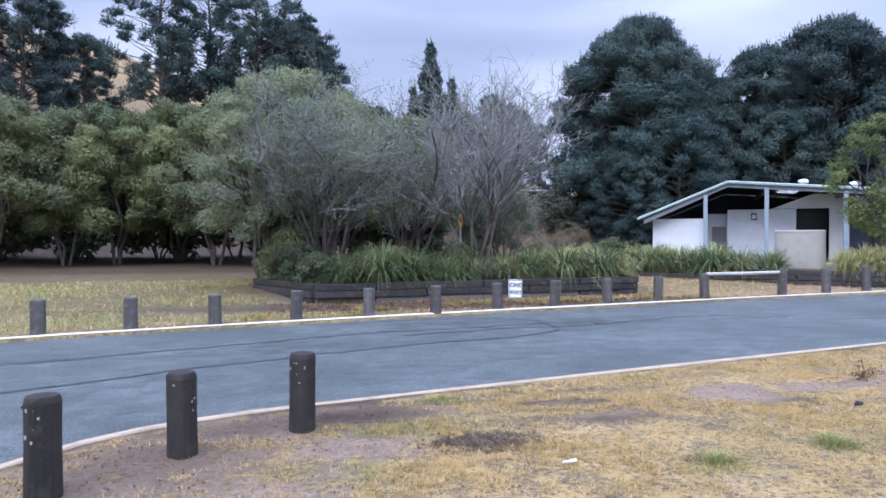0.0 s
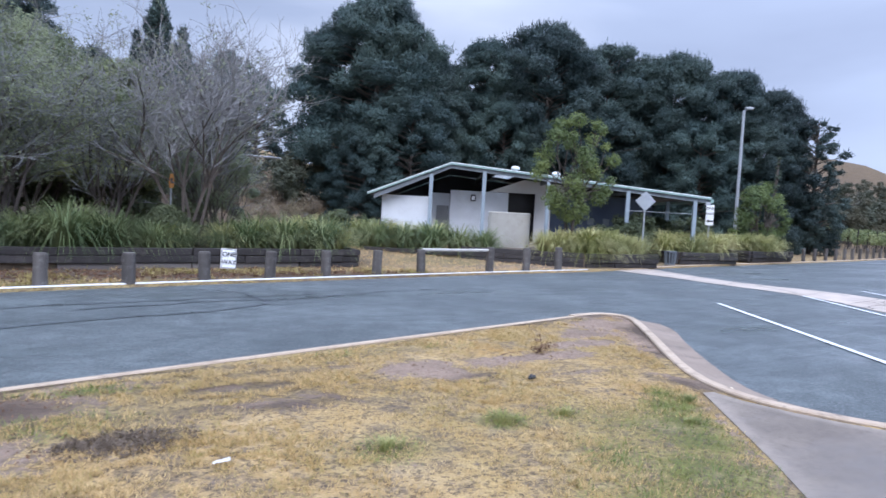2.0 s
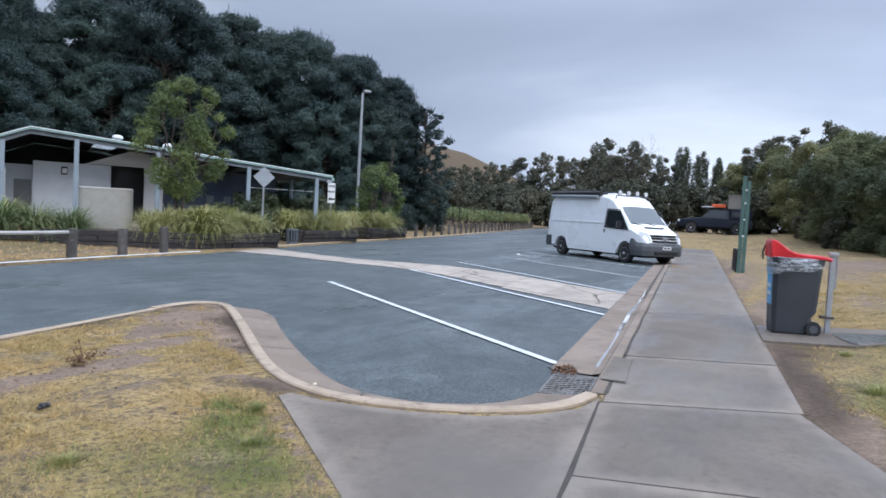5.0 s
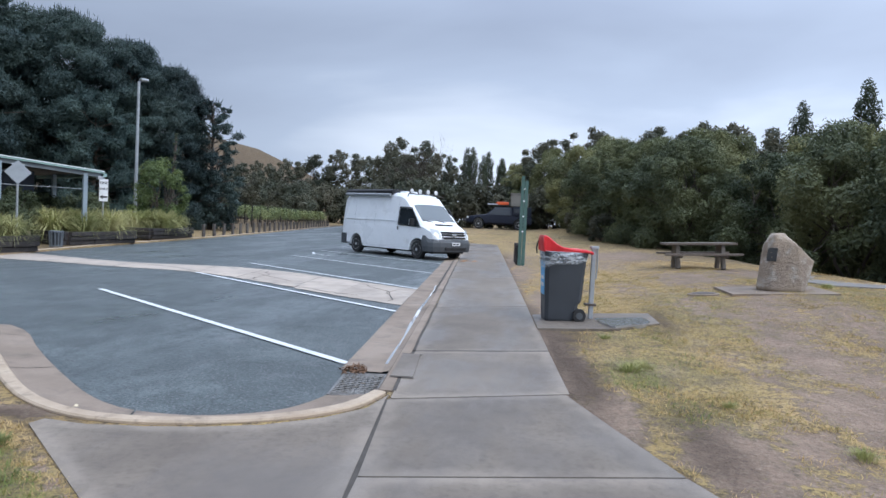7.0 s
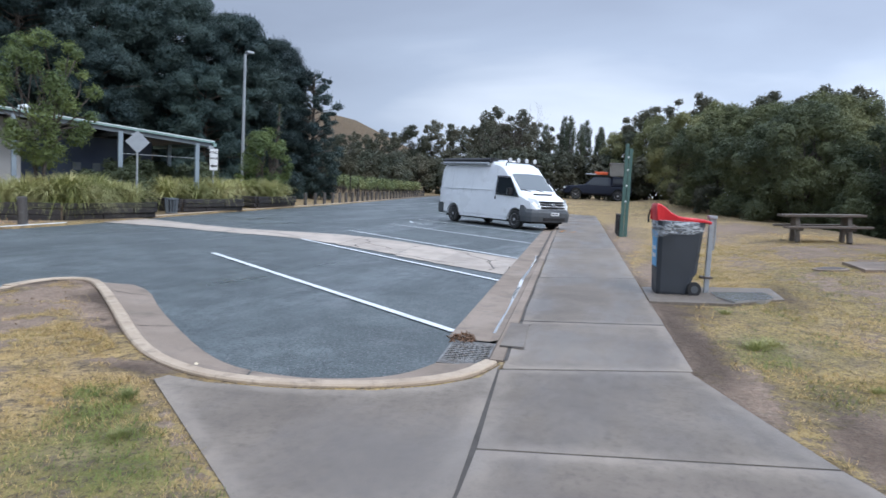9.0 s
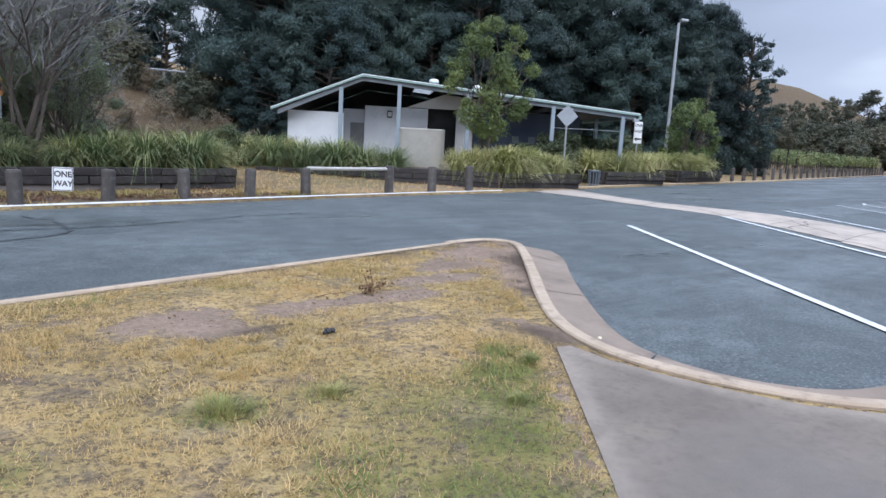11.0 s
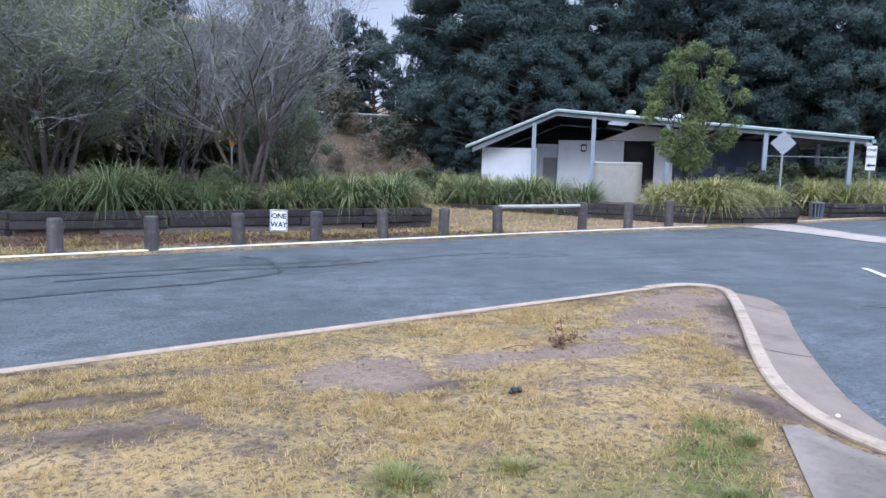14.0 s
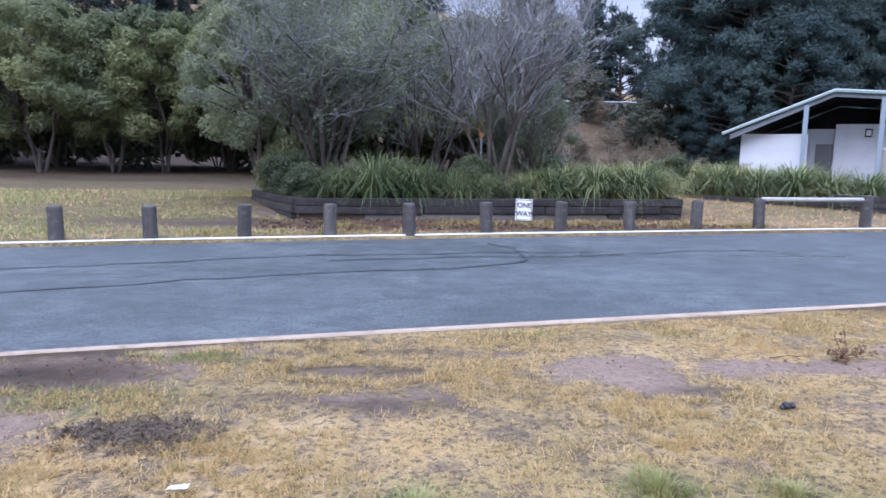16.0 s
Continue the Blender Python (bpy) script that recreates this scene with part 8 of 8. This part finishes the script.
turf("dry_grass", 6, 26, -8, 1.6, 420000, 0.036, 0.0026, M_STRAW, "dry patchy grass beside the footpath", 3, dry)
turf("green_grass", 6, 20, -7, 0.8, 120000, 0.05, 0.003, M_BLADE, "green grass beside the footpath", 4, lush)
olive = lambda x, y, rs: dry(x, y, rs) & (patchy(x, y, 1.3) > rs.uniform(-0.35, 0.35, len(x)))
turf("olive_grass", -1.6, 9.6, 1.5, 7.1, 420000, 0.042, 0.0019, M_OLIVEGRASS, "olive green grass among the dry lawn", 7, olive)
turf("olive_grass", 6.5, 22, -5.5, 0.6, 460000, 0.038, 0.0024, M_OLIVEGRASS, "thick olive grass beside the footpath", 8, olive)
turf("dry_grass", -6, 16, 10.4, 20, 60000, 0.08, 0.006, M_STRAW, "dry lawn beyond the driveway", 5, dry)


turf("green_grass", -9, 1.5, 10.3, 21, 90000, 0.07, 0.006, M_TUFT, "green lawn beyond the driveway", 6, lambda x, y, rs: (y > far_edge(x) + 0.5) & (blots(x, y, LITTER_SHADE) < 0.5) & (blots(x, y, SOIL) < 0.5) & (0.6 + 0.7 * patchy(x, y, 0.5) > rs.uniform(0, 1, len(x))))


turf("olive_grass", 0, 10, 11.2, 14.3, 36000, 0.10, 0.006, M_OLIVEGRASS, "ragged grass along the far kerb", 9, lambda x, y, rs: (y > far_edge(x) + 0.25) & (y < 13.4 + 0.114 * (x - 1.35)) & (patchy(x, y, 1.1) > rs.uniform(0.0, 0.5, len(x))))


def tuft(seed, label, mat):
    rs = np.random.RandomState(seed)
    v = []
    for _ in range(200):
        a, r = rs.uniform(0, 6.283), rs.uniform(0, 0.13)
        b = np.array([math.cos(a) * r, math.sin(a) * r, -0.01])
        o = np.array([math.cos(a), math.sin(a), 0]) * rs.uniform(0.01, 0.09)
        h = rs.uniform(0.03, 0.10)
        s = np.array([-math.sin(a), math.cos(a), 0]) * 0.003
        m_, e = b + o * .35 + np.array([0, 0, h * .65]), b + o + np.array([0, 0, h])
        v += [b - s, b + s, m_ + s, m_ - s, m_ - s, m_ + s, e + s * .3, e - s * .3]
    t = thing("grass_tuft", pose(0, 0, 0), label, "grass tuft", "grass tufts on the lawn")
    link_mesh("leaf_clump", quads_mesh("leaf_clump", np.array(v)), mat, t)
    return t


put(tuft(61, "green grass tuft standing out of the dry lawn", M_TUFT), [(4.38, 3.49, .8), (4.9, 3.44, .55), (3.42, 3.36, .75), (6.1, 3.3, .6), (5.6, 2.9, .5), (9.5, -0.45, 1.0), (9.7, -0.6, .8), (8.4, -1.1, .5), (7.37, -1.65, .7), (11.3, -0.35, .6), (17, -4.9, 1.0)], rp)


# ---- small things on the lawn ----
heap = thing("mulch_heap", pose(2.16, 4.08, float(ground_z(2.16, 4.08)) - 0.01), "low heap of dry dark mown grass", "grass heap")
rs = np.random.RandomState(8)
cs = np.column_stack((rs.normal(0, 0.14, 160), rs.normal(0, 0.08, 160), rs.uniform(0.0, 0.008, 160)))
link_mesh("mound", quads_mesh("mound", leaf_mass(rs, cs, [0.045] * 160, 26, 0.06, 0.006, upward=0.0, flat=.5)), M_MULCH, heap)
twig = thing("fallen_twigs", pose(6.2, 5.15, float(ground_z(6.2, 5.15)) + 0.0) @ Matrix.Scale(0.52, 4), "broken twigs with dry red-brown leaves on bare soil", "twigs")
rnd = random.Random(3)
bm = bmesh.new()
tips = []
for k in range(12):
    a = rnd.uniform(0, 6.28)
    L = rnd.uniform(0.12, 0.38)
    e = (math.cos(a) * L, math.sin(a) * L * .7, rnd.uniform(0.02, 0.22))
    limb(bm, (rnd.uniform(-.05, .05), 0, 0.015), e, 0.006, 0.003, rnd, 0.15, 3, 4)
    tips += [e, (e[0] * .6, e[1] * .6, e[2] * .7)]
limb(bm, (-0.9, 0.05, 0.012), (-0.35, 0.12, 0.015), 0.007, 0.004, rnd, 0.05, 4, 5)
limb(bm, (0.02, 0, 0.02), (0.0, 0.02, 0.40), 0.008, 0.004, rnd, 0.1, 3, 4)
limb(bm, (0.02, 0, 0.02), (-0.1, 0.04, 0.30), 0.007, 0.004, rnd, 0.1, 3, 4)
tips += [(0, .02, .24), (0, .02, .34), (-.08, .03, .24)]
part("twig", bm, M_LITTERLEAF, twig)
rs = np.random.RandomState(12)
link_mesh("foliage", quads_mesh("foliage", leaf_mass(rs, tips, [0.05] * len(tips), 7, 0.06, 0.022)), M_LITTERLEAF, twig, "dry red-brown leaves")
fl = thing("fallen_leaf", pose(6.96, 3.48, -0.035, 6, -4, 30) @ Matrix.Scale(0.6, 4), "single pale yellow leaf lying on the gutter apron", "leaf")
part("blade", slab_mesh([(-0.05, 0), (-0.025, 0.02), (0.01, 0.024), (0.05, 0.003), (0.015, -0.022), (-0.025, -0.02)], 0, 0.004), M_PALELEAF, fl)
dr = thing("dark_clod", pose(5.37, 4.33, float(ground_z(5.37, 4.33))) @ Matrix.Scale(0.62, 4), "small dark clod lying on the lawn", "clod")
bm = bmesh.new()
for x, y, r in ((0, 0, .035), (0.06, 0.01, .028), (-0.05, -0.02, .022)):
    made = bmesh.ops.create_icosphere(bm, subdivisions=2, radius=r)["verts"]
    for v in made:
        v.co = v.co * (1 + 0.35 * noise.noise(v.co * 30)) + Vector((x, y, r * .6))
part("clod", bm, M_INK, dr)
pp = thing("paper_scrap", pose(2.52, 3.51, float(ground_z(2.52, 3.51)) + 0.015, 4, -6, -12) @ Matrix.Scale(0.55, 4), "crumpled white paper scrap on the lawn", "paper")
bm = quad_patch([(-0.085, -0.03, 0), (0.085, -0.02, 0.005), (0.08, 0.035, 0.012), (-0.07, 0.03, 0)], (0, 0, 1), 6, 3, 0.0, lambda p: p + Vector((0, 0, 0.012 * noise.noise(p * 25))))
bmesh.ops.solidify(bm, geom=bm.faces[:], thickness=0.002)
part("scrap", bm, M_PAPER, pp)
lf = thing("leaf_litter_clump", pose(8.66, 1.93, -0.04), "brown leaf litter caught on the drain grate", "leaf litter")
rs = np.random.RandomState(15)
cs = np.column_stack((rs.normal(0.08, 0.09, 30), rs.normal(0.10, 0.05, 30), rs.uniform(0.005, 0.015, 30)))
link_mesh("leaf_pile", quads_mesh("leaf_pile", leaf_mass(rs, cs, [0.04] * 60, 6, 0.05, 0.018, flat=.4)), M_LITTERLEAF, lf)

rs = np.random.RandomState(41)
x, y = rs.uniform(0.5, 9.5, 2600), rs.uniform(11.6, 14.2, 2600)
keep = (y > far_edge(x) + 0.35) & (y < 13.42 + 0.114 * (x - 1.35)) & (blots(x, y, LITTER_SHADE) > rs.uniform(0.1, 0.9, len(x)))
x, y = x[keep], y[keep]
tagged(link_mesh("leaf_litter", quads_mesh("leaf_litter", leaf_mass(rs, np.stack((x, y, ground_z(x, y) + 0.008), 1), [0.05] * len(x), 4, 0.06, 0.022, flat=0.15)), M_LITTERLEAF), "brown dead leaves lying in front of the sleeper bed", "leaf litter", kind="stuff")

# dead leaves, twig bits and clods scattered over the bare soil
rs = np.random.RandomState(27)
n_ = 1500
x = np.concatenate((rs.uniform(-0.9, 3.0, n_), rs.uniform(3.6, 8.6, 500)))
y = np.concatenate((rs.uniform(3.2, 5.3, n_), rs.uniform(4.0, 6.3, 500)))
keep = (blots(x, y, SOIL) > rs.uniform(0.15, 0.9, len(x))) & ~(inside(shrink(ROAD_OUT, -0.2), x, y) | inside(shrink(PATH_OUT, -0.03), x, y))
x, y = x[keep], y[keep]
spots = np.stack((x, y, ground_z(x, y) + 0.006), 1)
tagged(link_mesh("leaf_litter", quads_mesh("leaf_litter", leaf_mass(rs, spots, [0.02] * len(spots), 2, 0.022, 0.010, flat=0.12)), M_LITTERLEAF), "scattered brown leaf and twig litter on bare soil", "leaf litter", kind="stuff")
